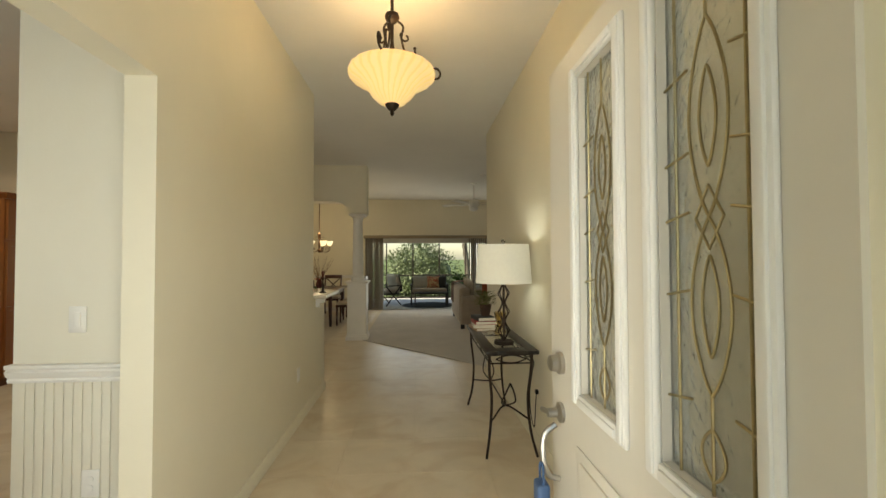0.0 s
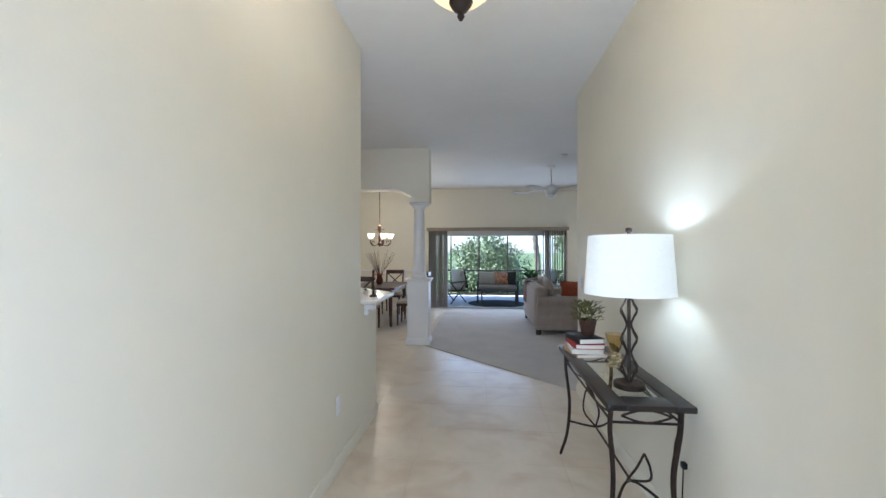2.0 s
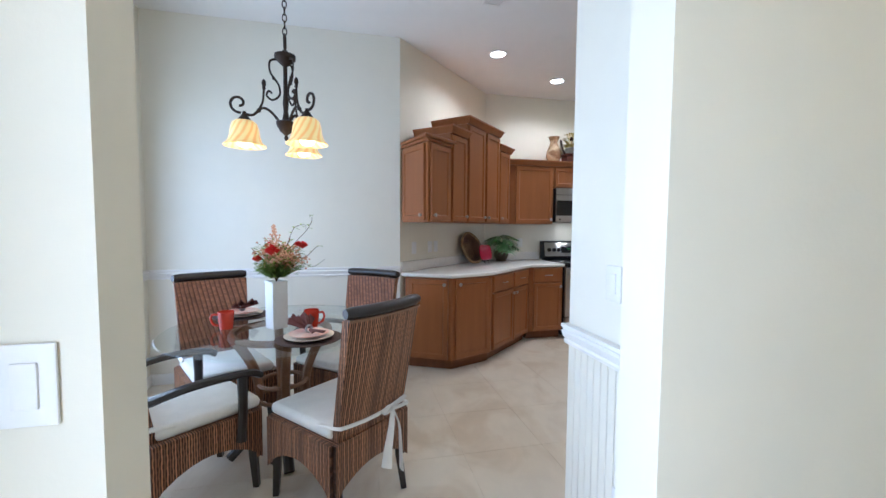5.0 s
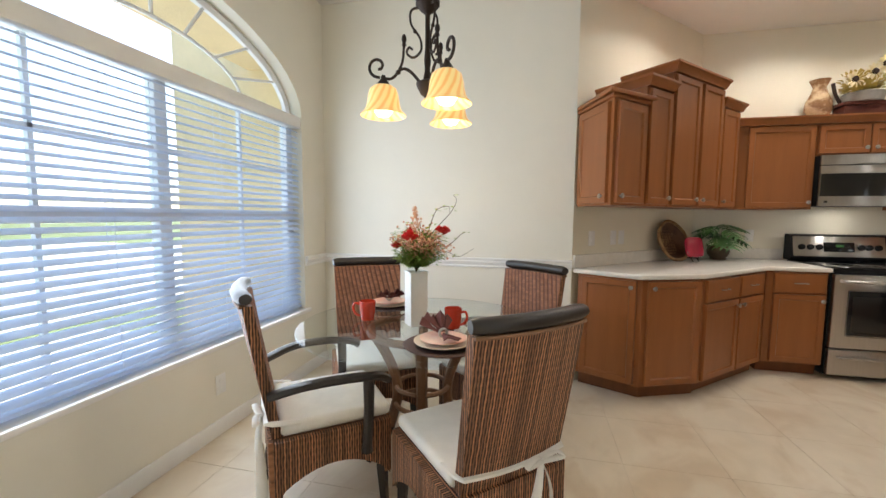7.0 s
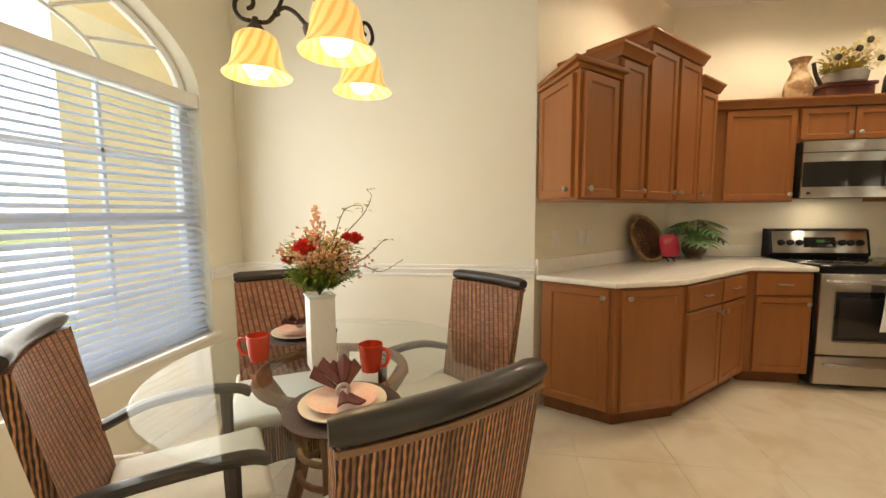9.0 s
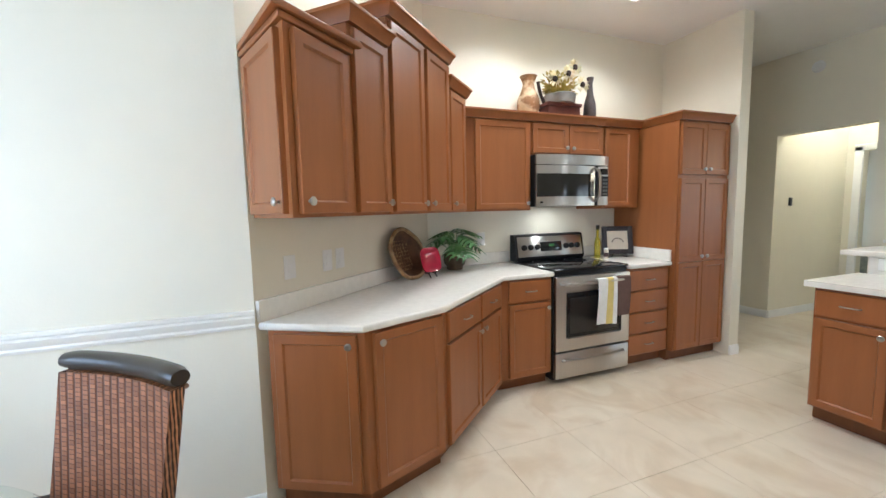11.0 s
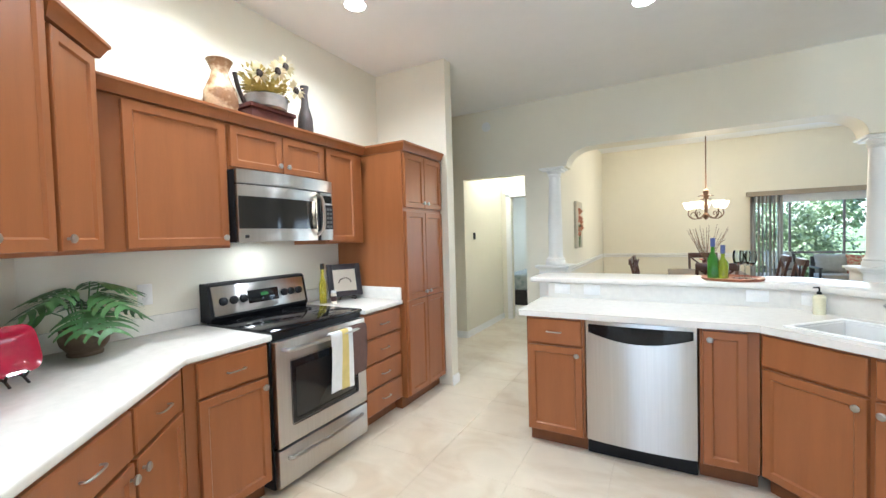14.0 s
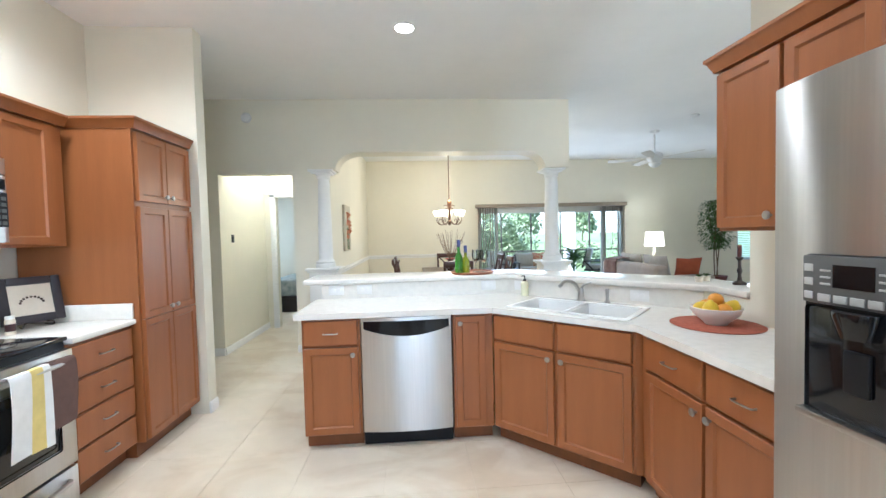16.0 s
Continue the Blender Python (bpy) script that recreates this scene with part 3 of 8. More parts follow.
for a, b in ((0.095, 0.44), (0.46, 0.805)):
    bw = B()
    for q in ((a, b, 0.095, 0.105), (a, b, 0.455, 0.465), (a, a + 0.01, 0.105, 0.455), (b - 0.01, b, 0.105, 0.455)):
        prism(bw, [on_sink(q[0], q[2]), on_sink(q[1], q[2]), on_sink(q[1], q[3]), on_sink(q[0], q[3])], 0.74, CT1)
    prism(bw, [on_sink(a, 0.095), on_sink(b, 0.095), on_sink(b, 0.465), on_sink(a, 0.465)], 0.73, 0.74)
    part("bowl", bw, M_WHITEP, sink)
fa = on_sink(0.38, 0.55)
tap = thing("faucet", pose(fa[0], fa[1], CT1, 0, 0, -45), "brushed nickel kitchen faucet with a low spout", "faucet")
part("base", lathe(B(), [(0, 0), (0.03, 0), (0.03, 0.008), (0.022, 0.02), (0.02, 0.07), (0.016, 0.09), (0, 0.095)], 16), M_CHROME, tap)
part("spout", tube(B(), smooth_path([(0, 0, 0.05), (-0.03, -0.05, 0.13), (-0.06, -0.13, 0.15), (-0.07, -0.19, 0.12)], 6), [0.012] * 19, 10), M_CHROME, tap)
part("lever", tube(B(), [(0, 0, 0.09), (0.02, 0.0, 0.115), (0.07, 0.01, 0.135)], [0.008, 0.007, 0.006], 8), M_CHROME, tap)
fb = on_sink(0.56, 0.55)
spr = thing("side_sprayer", pose(fb[0], fb[1], CT1), "brushed nickel sink side sprayer", "sprayer")
part("base", lathe(B(), [(0, 0), (0.02, 0), (0.02, 0.01), (0.014, 0.02), (0.013, 0.03), (0, 0.03)], 12), M_CHROME, spr)
part("head", lathe(B(), [(0, 0.03), (0.01, 0.03), (0.012, 0.06), (0.015, 0.09), (0.01, 0.1), (0, 0.1)], 12), M_CHROME, spr)
bar = thing("bar_top", pose(0, 0, 0), "raised off-white solid-surface breakfast bar top", "countertop")
part("slab", prism(B(), [(-3.80, 5.235), (-2.18, 5.235), (-1.215, 4.27), (-1.215, 4.003), (-0.95, 4.003), (-0.95, 4.66), (-2.0, 5.70), (-3.80, 5.70)], 1.033, 1.072, 0.012), M_COUNTER, bar)
cb = B()
prism(cb, [(-1.074, 4.09), (-0.985, 4.09), (-0.985, 4.13), (-1.074, 4.13)], 0.985, 1.032, 0.004)
prism(cb, [(-1.074, 4.09), (-1.04, 4.09), (-1.04, 4.13), (-1.074, 4.13)], 0.94, 0.985, 0.004)
part("bracket", cb, M_TRIM, bar, "small white bracket under the bar")


# ---- appliances ----
M_GLASSB = mat("oven_glass", (0.02, 0.018, 0.016), 0.08, var=0.05, scale=10)
M_GREYP = mat("grey_plastic", (0.10, 0.098, 0.092), 0.4, var=0.08, scale=12)
M_DISP = mat("display_green", (0.015, 0.03, 0.015), 0.2, var=0.1, scale=10, emit=(0.25, 0.9, 0.2), estr=0.03)


def bar_handle(x0, x1, z, out, r=0.011, sag=0.0, y0=0.0):
    pts = [(x0, y0, z), (x0 + 0.01, y0 - out * 0.8, z), (x0 + 0.05, y0 - out, z), ((x0 + x1) / 2, y0 - out - sag, z), (x1 - 0.05, y0 - out, z), (x1 - 0.01, y0 - out * 0.8, z), (x1, y0, z)]
    p = smooth_path(pts, 5)
    return tube(B(), p, [r] * len(p), 8)


rg = thing("range", pose(-4.735, 3.508, 0, 0, 0, 90), "stainless-steel freestanding electric range with black glass cooktop", "range")
W = 0.755
part("body", box(B(), 0, W, 0.02, 0.65, 0.03, 0.905, 0.004), M_BLACKM, rg)
part("cooktop", box(B(), 0, W, 0.0, 0.60, 0.905, 0.925, 0.006), M_BLACK, rg, "black ceramic glass cooktop")
for cx, cy, r in ((0.19, 0.17, 0.10), (0.56, 0.17, 0.08), (0.19, 0.44, 0.08), (0.56, 0.44, 0.10)):
    part("burner_ring", lathe(B(), [(r - 0.003, 0), (r - 0.003, 0.0012), (r, 0.0012), (r, 0)], 32, (cx, cy, 0.9252)), M_BLACKM, rg)
od = part("oven_door", box(B(), 0.006, W - 0.006, -0.025, 0.018, 0.27, 0.865, 0.006), M_STEEL, rg, "stainless oven door")
part("window", box(B(), 0.13, W - 0.13, -0.029, -0.02, 0.40, 0.70, 0.01), M_GLASSB, od)
part("window_frame", box(B(), 0.10, W - 0.10, -0.027, -0.02, 0.37, 0.745, 0.012), M_BLACK, od)
part("handle", bar_handle(0.05, W - 0.05, 0.815, 0.045, 0.013, 0.015, -0.02), M_STEEL, od)
dr = part("storage_drawer", box(B(), 0.006, W - 0.006, -0.022, 0.018, 0.045, 0.255, 0.006), M_STEEL, rg)
part("handle", bar_handle(0.07, W - 0.07, 0.195, 0.03, 0.012, 0.012, -0.018), M_STEEL, dr)
bp = B()
prof = [(0.565, 0.925), (0.545, 0.95), (0.585, 1.15), (0.605, 1.165), (0.66, 1.165), (0.66, 0.925)]
va, vb = [[bm_v for bm_v in (bp.verts.new((xx, y, z)) for y, z in prof)] for xx in (0.0, W)]
fs = [bp.faces.new(va), bp.faces.new(vb[::-1])] + [bp.faces.new((va[i], va[(i + 1) % 6], vb[(i + 1) % 6], vb[i])) for i in range(6)]
bmesh.ops.recalc_face_normals(bp, faces=fs)
panel = part("control_panel", bp, M_BLACKM, rg)
tilt = pose(0, 0.562, 1.035, -11.3)
part("fascia", box(B(), 0.022, W - 0.022, -0.006, 0.004, -0.074, 0.112, 0.004), M_STEEL, panel, "stainless control fascia", m=tilt)
part("display", box(B(), 0.26, 0.50, -0.010, 0.0, -0.03, 0.06, 0.006), M_BLACK, panel, m=tilt)
part("clock", box(B(), 0.355, 0.415, -0.0112, -0.009, 0.014, 0.036), M_DISP, panel, "glowing green clock", m=tilt)
for x in (0.085, 0.155, 0.225, 0.545, 0.605, 0.675):
    part("dial", lathe(B(), [(0, 0), (0.027, 0), (0.025, 0.018), (0.014, 0.022), (0, 0.022)], 16, m=pose(x, -0.006, 0.012, 90)), M_BLACKM, panel, m=tilt)

mw = thing("microwave", pose(-5.07 + 0.075, 3.518, 0, 0, 0, 90), "stainless over-range microwave with curved black glass door", "microwave")
part("body", box(B(), 0, 0.748, 0.0, 0.42, 1.42, 1.845, 0.004), M_BLACKM, mw)


def bowed(x0, x1, z0, z1, y, bow, th=0.02, n=12):
    """Front plate bowing outward across its width."""
    bm = B()
    f, bk = [], []
    for i in range(n + 1):
        t = i / n
        x = x0 + (x1 - x0) * t
        yy = y - bow * (1 - (2 * t - 1) ** 2)
        f.append((bm.verts.new((x, yy, z0)), bm.verts.new((x, yy, z1))))
        bk.append((bm.verts.new((x, y + th, z0)), bm.verts.new((x, y + th, z1))))
    fs = []
    for i in range(n):
        fs += [bm.faces.new((f[i][0], f[i + 1][0], f[i + 1][1], f[i][1])), bm.faces.new((f[i][1], f[i + 1][1], bk[i + 1][1], bk[i][1])),
               bm.faces.new((f[i][0], f[i + 1][0], bk[i + 1][0], bk[i][0])), bm.faces.new((bk[i][0], bk[i + 1][0], bk[i + 1][1], bk[i][1]))]
    fs += [bm.faces.new((f[0][0], f[0][1], bk[0][1], bk[0][0])), bm.faces.new((f[n][0], f[n][1], bk[n][1], bk[n][0]))]
    bmesh.ops.recalc_face_normals(bm, faces=fs)
    return bm


part("top_vent", bowed(0.0, 0.748, 1.765, 1.845, -0.005, 0.035), M_STEEL, mw, "stainless vent strip")
mwd = part("door", bowed(0.0, 0.60, 1.42, 1.758, -0.005, 0.028), M_STEEL, mw)
part("window", bowed(0.004, 0.59, 1.50, 1.69, -0.008, 0.03, 0.01), M_GLASSB, mwd)
part("handle", tube(B(), smooth_path([(0.60, -0.01, 1.46), (0.605, -0.055, 1.50), (0.605, -0.065, 1.59), (0.605, -0.055, 1.70), (0.60, -0.01, 1.74)], 5), [0.012] * 21, 8), M_STEEL, mwd)
kp = part("keypad", bowed(0.635, 0.748, 1.42, 1.758, -0.005, 0.005), M_STEEL, mw)
part("keys", box(B(), 0.637, 0.742, -0.014, -0.008, 1.497, 1.672), M_BLACKM, kp)
for i in range(5):
    for j in range(3):
        part("key", box(B(), 0.648 + 0.031 * j, 0.672 + 0.031 * j, -0.0155, -0.0135, 1.508 + 0.031 * i, 1.526 + 0.031 * i), M_GREYP, kp)
part("display", box(B(), 0.655, 0.733, -0.015, -0.008, 1.685, 1.738), M_BLACK, kp)
part("badge", box(B(), 0.035, 0.055, -0.022, -0.01, 1.445, 1.462), M_BLACKM, mwd)

dw = thing("dishwasher", pose(-3.29, PY - 0.005, 0), "stainless-steel dishwasher with bowed door", "dishwasher")
part("body", box(B(), 0.003, 0.597, 0.02, 0.56, 0.10, 0.872), M_BLACKM, dw)
dd = part("door", bowed(0.004, 0.596, 0.115, 0.775, -0.01, 0.022), M_STEEL, dw)
part("control_strip", bowed(0.004, 0.596, 0.775, 0.872, -0.01, 0.022, 0.03), M_STEEL, dw)
hb = B()
n = 16
top, bot = [], []
for i in range(n + 1):
    t = i / n
    x = 0.02 + 0.56 * t
    q = 1 - (2 * t - 1) ** 2
    y = -0.013 - 0.022 * (1 - (2 * (x - 0.004) / 0.592 - 1) ** 2)
    top.append(hb.verts.new((x, y, 0.85)))
    bot.append(hb.verts.new((x, y, 0.80 - 0.05 * q)))
for i in range(n):
    hb.faces.new((bot[i], bot[i + 1], top[i + 1], top[i]))
ex = bmesh.ops.extrude_face_region(hb, geom=list(hb.faces))
bmesh.ops.translate(hb, vec=(0, 0.012, 0), verts=[e for e in ex["geom"] if isinstance(e, bmesh.types.BMVert)])
bmesh.ops.recalc_face_normals(hb, faces=list(hb.faces))
part("handle_pocket", hb, M_BLACK, dw, "black curved handle pocket with touch controls")
part("toe_kick", box(B(), 0.0, 0.60, 0.05, 0.5, 0.002, 0.10), M_BLACKM, dw)

fr = thing("refrigerator", pose(-1.875, 3.135, 0, 0, 0, -90), "stainless side-by-side refrigerator with ice dispenser", "refrigerator")
part("body", box(B(), 0, 0.91, 0.03, 0.66, 0.03, 1.76, 0.006), M_BLACKM, fr)
part("hinge_cover", box(B(), 0.01, 0.90, 0.0, 0.10, 1.76, 1.79, 0.006), M_BLACKM, fr)


def fridge_door(x0, x1, z0, z1):
    bm = B()
    n = 10
    loop = [(x0, 0.03)] + [(x0 + (x1 - x0) * i / n, -0.03 - 0.018 * (1 - (2 * i / n - 1) ** 2)) for i in range(n + 1)] + [(x1, 0.03)]
    return prism(bm, loop, z0, z1, 0.006)


f1 = part("freezer_door", fridge_door(0.004, 0.405, 0.10, 1.785), M_STEEL, fr)
f2 = part("fridge_door", fridge_door(0.411, 0.906, 0.10, 1.785), M_STEEL, fr)
part("grille", box(B(), 0.01, 0.90, 0.02, 0.06, 0.01, 0.09), M_BLACKM, fr)
for d, x in ((f1, 0.37), (f2, 0.447)):
    part("handle", tube(B(), smooth_path([(x, -0.04, 0.70), (x, -0.095, 0.76), (x, -0.105, 1.10), (x, -0.095, 1.48), (x, -0.04, 1.54)], 6), [0.014] * 25, 8), M_STEEL, d)
dsp = part("dispenser", box(B(), 0.115, 0.355, -0.058, -0.03, 0.93, 1.335, 0.008), M_BLACKM, f1, "black ice and water dispenser")
M_BUTT = mat("button_grey", (0.42, 0.41, 0.38), 0.45, var=0.05, scale=12)
DSP = pose(0.04, 0, 0)
part("control_panel", box(B(), 0.078, 0.312, -0.066, -0.058, 1.215, 1.332, 0.004), M_GREYP, f1, "grey dispenser control panel", m=DSP)
for i in range(5):
    part("button", box(B(), 0.118 + 0.036 * i, 0.147 + 0.036 * i, -0.069, -0.065, 1.222, 1.240, 0.001), M_BUTT, f1, m=DSP)
for i in range(3):
    for x in (0.085, 0.287):
        part("button", box(B(), x, x + 0.020, -0.069, -0.065, 1.225 + 0.034 * i, 1.243 + 0.034 * i, 0.001), M_BUTT, f1, m=DSP)
for x in (0.122, 0.245):
    for z in (1.262, 1.278, 1.294):
        part("button", box(B(), x, x + 0.024, -0.068, -0.065, z, z + 0.005, 0.001), M_BUTT, f1, m=DSP)
part("screen", box(B(), 0.152, 0.238, -0.068, -0.064, 1.258, 1.312), M_BLACK, f1, m=DSP)
part("recess", box(B(), 0.085, 0.305, -0.063, -0.056, 0.94, 1.21, 0.01), M_BLACK, f1, m=DSP)
part("chute", lathe(B(), [(0, 0.0), (0.035, 0.0), (0.05, 0.05), (0.05, 0.06), (0, 0.06)], 16, (0.21, -0.064, 1.15)), M_BLACK, f1, m=DSP)
part("drip_tray", box(B(), 0.08, 0.31, -0.088, -0.058, 0.932, 0.95, 0.004), M_CHROME, f1, "shiny drip tray edge", m=DSP)
part("paddle", box(B(), 0.18, 0.235, -0.075, -0.062, 1.02, 1.12, 0.006), M_BLACKM, f1, m=DSP)

# ---- nook ----
def weave(name, base, dark, sx, sz, bump=0.6):
    """Woven rattan: staggered strands from a brick pattern, darker in the gaps."""
    m = mat(name, base, 0.55, var=0.0)
    n, l = m.node_tree.nodes, m.node_tree.links
    p = n["Principled BSDF"]
    tc, mp, br, nz = n.new("ShaderNodeTexCoord"), n.new("ShaderNodeMapping"), n.new("ShaderNodeTexBrick"), n.new("ShaderNodeTexNoise")
    sep, comb, add = n.new("ShaderNodeSeparateXYZ"), n.new("ShaderNodeCombineXYZ"), n.new("ShaderNodeMath")
    l.new(tc.outputs["Object"], sep.inputs[0])
    l.new(sep.outputs["X"], add.inputs[0])
    l.new(sep.outputs["Y"], add.inputs[1])
    l.new(sep.outputs["Z"], comb.inputs["X"])
    l.new(add.outputs[0], comb.inputs["Y"])
    l.new(comb.outputs[0], mp.inputs["Vector"])
    mp.inputs["Scale"].default_value = (sz, sx, 1)
    br.inputs["Scale"].default_value = 1.0
    br.inputs["Mortar Size"].default_value = 0.12
    br.inputs["Mortar Smooth"].default_value = 0.8
    br.inputs["Brick Width"].default_value, br.inputs["Row Height"].default_value = 1.0, 0.5
    br.inputs["Color1"].default_value = (*base, 1)
    br.inputs["Color2"].default_value = (*[c * 0.62 for c in base], 1)
    br.inputs["Mortar"].default_value = (*dark, 1)
    l.new(mp.outputs[0], br.inputs["Vector"])
    nz.inputs["Scale"].default_value = 9
    l.new(tc.outputs["Object"], nz.inputs["Vector"])
    mul, rg = n.new("ShaderNodeMix"), n.new("ShaderNodeMapRange")
    mul.data_type, mul.blend_type = "RGBA", "MULTIPLY"
    mul.inputs["Factor"].default_value = 1
    rg.inputs["To Min"].default_value, rg.inputs["To Max"].default_value = 0.6, 1.3
    l.new(nz.outputs["Fac"], rg.inputs["Value"])
    l.new(br.outputs["Color"], mul.inputs["A"])
    l.new(rg.outputs["Result"], mul.inputs["B"])
    l.new(mul.outputs["Result"], p.inputs["Base Color"])
    bp, inv = n.new("ShaderNodeBump"), n.new("ShaderNodeMath")
    inv.operation = "SUBTRACT"
    inv.inputs[0].default_value = 1.0
    l.new(br.outputs["Fac"], inv.inputs[1])
    bp.inputs["Strength"].default_value, bp.inputs["Distance"].default_value = bump, 0.012
    l.new(inv.outputs[0], bp.inputs["Height"])
    l.new(bp.outputs["Normal"], p.inputs["Normal"])
    return m


def strands(name, base, dark, pitch, lens, axis):
    """Upright rattan strands that part and meet, with dark lens-shaped gaps staggered between them."""
    m = mat(name, base, 0.45, var=0.0)
    n, l = m.node_tree.nodes, m.node_tree.links
    p = n["Principled BSDF"]
    tc, sep, nz = n.new("ShaderNodeTexCoord"), n.new("ShaderNodeSeparateXYZ"), n.new("ShaderNodeTexNoise")
    l.new(tc.outputs["Object"], sep.inputs[0])
    nz.inputs["Scale"].default_value = 25
    l.new(tc.outputs["Object"], nz.inputs["Vector"])

    def op(kind, a, b=0.0):
        q = n.new("ShaderNodeMath")
        q.operation = kind
        for k, v in enumerate((a, b)):
            if isinstance(v, (int, float)):
                q.inputs[k].default_value = v
            else:
                l.new(v, q.inputs[k])
        return q.outputs[0]
    wob = op("MULTIPLY", nz.outputs["Fac"], 0.5)
    u = op("ADD", op("MULTIPLY", sep.outputs[axis], 1 / pitch), wob)
    k = op("ROUND", u)
    d = op("ABSOLUTE", op("SUBTRACT", u, k))
    v = op("ADD", op("MULTIPLY", sep.outputs["Z"], 1 / lens), op("ADD", op("MULTIPLY", k, 0.5), wob))
    c = op("COSINE", op("MULTIPLY", v, 6.2832))
    gap = op("ADD", op("MULTIPLY", op("MAXIMUM", c, -0.35), 0.10), 0.19)
    fac = op("MINIMUM", op("MAXIMUM", op("MULTIPLY", op("SUBTRACT", d, op("MULTIPLY", gap, 0.8)), 7.0), 0.0), 1.0)
    wn, rg, mul, mix = n.new("ShaderNodeTexWhiteNoise"), n.new("ShaderNodeMapRange"), n.new("ShaderNodeMix"), n.new("ShaderNodeMix")
    wn.noise_dimensions = "1D"
    l.new(op("FLOOR", u), wn.inputs["W"])
    rg.inputs["To Min"].default_value, rg.inputs["To Max"].default_value = 0.5, 1.5
    l.new(wn.outputs["Value"], rg.inputs["Value"])
    row = op("ADD", op("MULTIPLY", op("COSINE", op("MULTIPLY", sep.outputs["Z"], 6.2832 / 0.028)), 0.10), 0.95)
    mul.data_type = mix.data_type = "RGBA"
    mul.blend_type = "MULTIPLY"
    mul.inputs["Factor"].default_value = 1.0
    mul.inputs["A"].default_value = (*base, 1)
    l.new(op("MULTIPLY", rg.outputs["Result"], row), mul.inputs["B"])
    mix.inputs["A"].default_value = (*dark, 1)
    l.new(mul.outputs["Result"], mix.inputs["B"])
    l.new(fac, mix.inputs["Factor"])
    l.new(mix.outputs["Result"], p.inputs["Base Color"])
    bp = n.new("ShaderNodeBump")
    bp.inputs["Strength"].default_value, bp.inputs["Distance"].default_value = 0.7, 0.008
    l.new(op("MINIMUM", op("MULTIPLY", d, 2.5), fac), bp.inputs["Height"])
    l.new(bp.outputs["Normal"], p.inputs["Normal"])
    return m


RATTAN = ((0.43, 0.196, 0.094), (0.034, 0.0125, 0.0065), 0.0105, 0.060)
M_WEAVE = strands("woven_rattan", *RATTAN, "X")
M_WEAVE_S = strands("woven_rattan_side", *RATTAN, "Y")
M_RATTAN = mat("rattan_pole", (0.24, 0.125, 0.065), 0.5, var=0.2, scale=8, bump=0.3, bscale=120)
M_WEAVE_F = weave("woven_rattan_front", (0.39, 0.168, 0.084), (0.105, 0.039, 0.020), 17, 80)
M_BROWNW = weave("woven_charger", (0.085, 0.035, 0.022), (0.02, 0.01, 0.007), 60, 60)


def grid_sheet(fn, nu, nv, th):
    """Thick curved sheet: fn(u, v) gives a point and an outward unit vector."""
    bm = B()
    f = [[None] * (nv + 1) for _ in range(nu + 1)]
    b = [[None] * (nv + 1) for _ in range(nu + 1)]
    for i in range(nu + 1):
        for j in range(nv + 1):
            p, d = fn(i / nu, j / nv)
            f[i][j] = bm.verts.new(Vector(p) + Vector(d) * th / 2)
            b[i][j] = bm.verts.new(Vector(p) - Vector(d) * th / 2)
    for i in range(nu):
        for j in range(nv):
            bm.faces.new((f[i][j], f[i + 1][j], f[i + 1][j + 1], f[i][j + 1]))
            bm.faces.new((b[i][j], b[i][j + 1], b[i + 1][j + 1], b[i + 1][j]))
    for i in range(nu):
        for j in (0, nv):
            bm.faces.new((f[i][j], f[i + 1][j], b[i + 1][j], b[i][j]))
    for j in range(nv):
        for i in (0, nu):
            bm.faces.new((f[i][j], f[i][j + 1], b[i][j + 1], b[i][j]))
    bmesh.ops.recalc_face_normals(bm, faces=list(bm.faces))
    return bm


def back_y(z):
    """How far the chair back leans at height z."""
    t = (z - 0.40) / 0.60
    return -0.208 - 0.10 * max(0, t) ** 1.7 - 0.02 * math.sin(math.pi * min(1, max(0, t)))


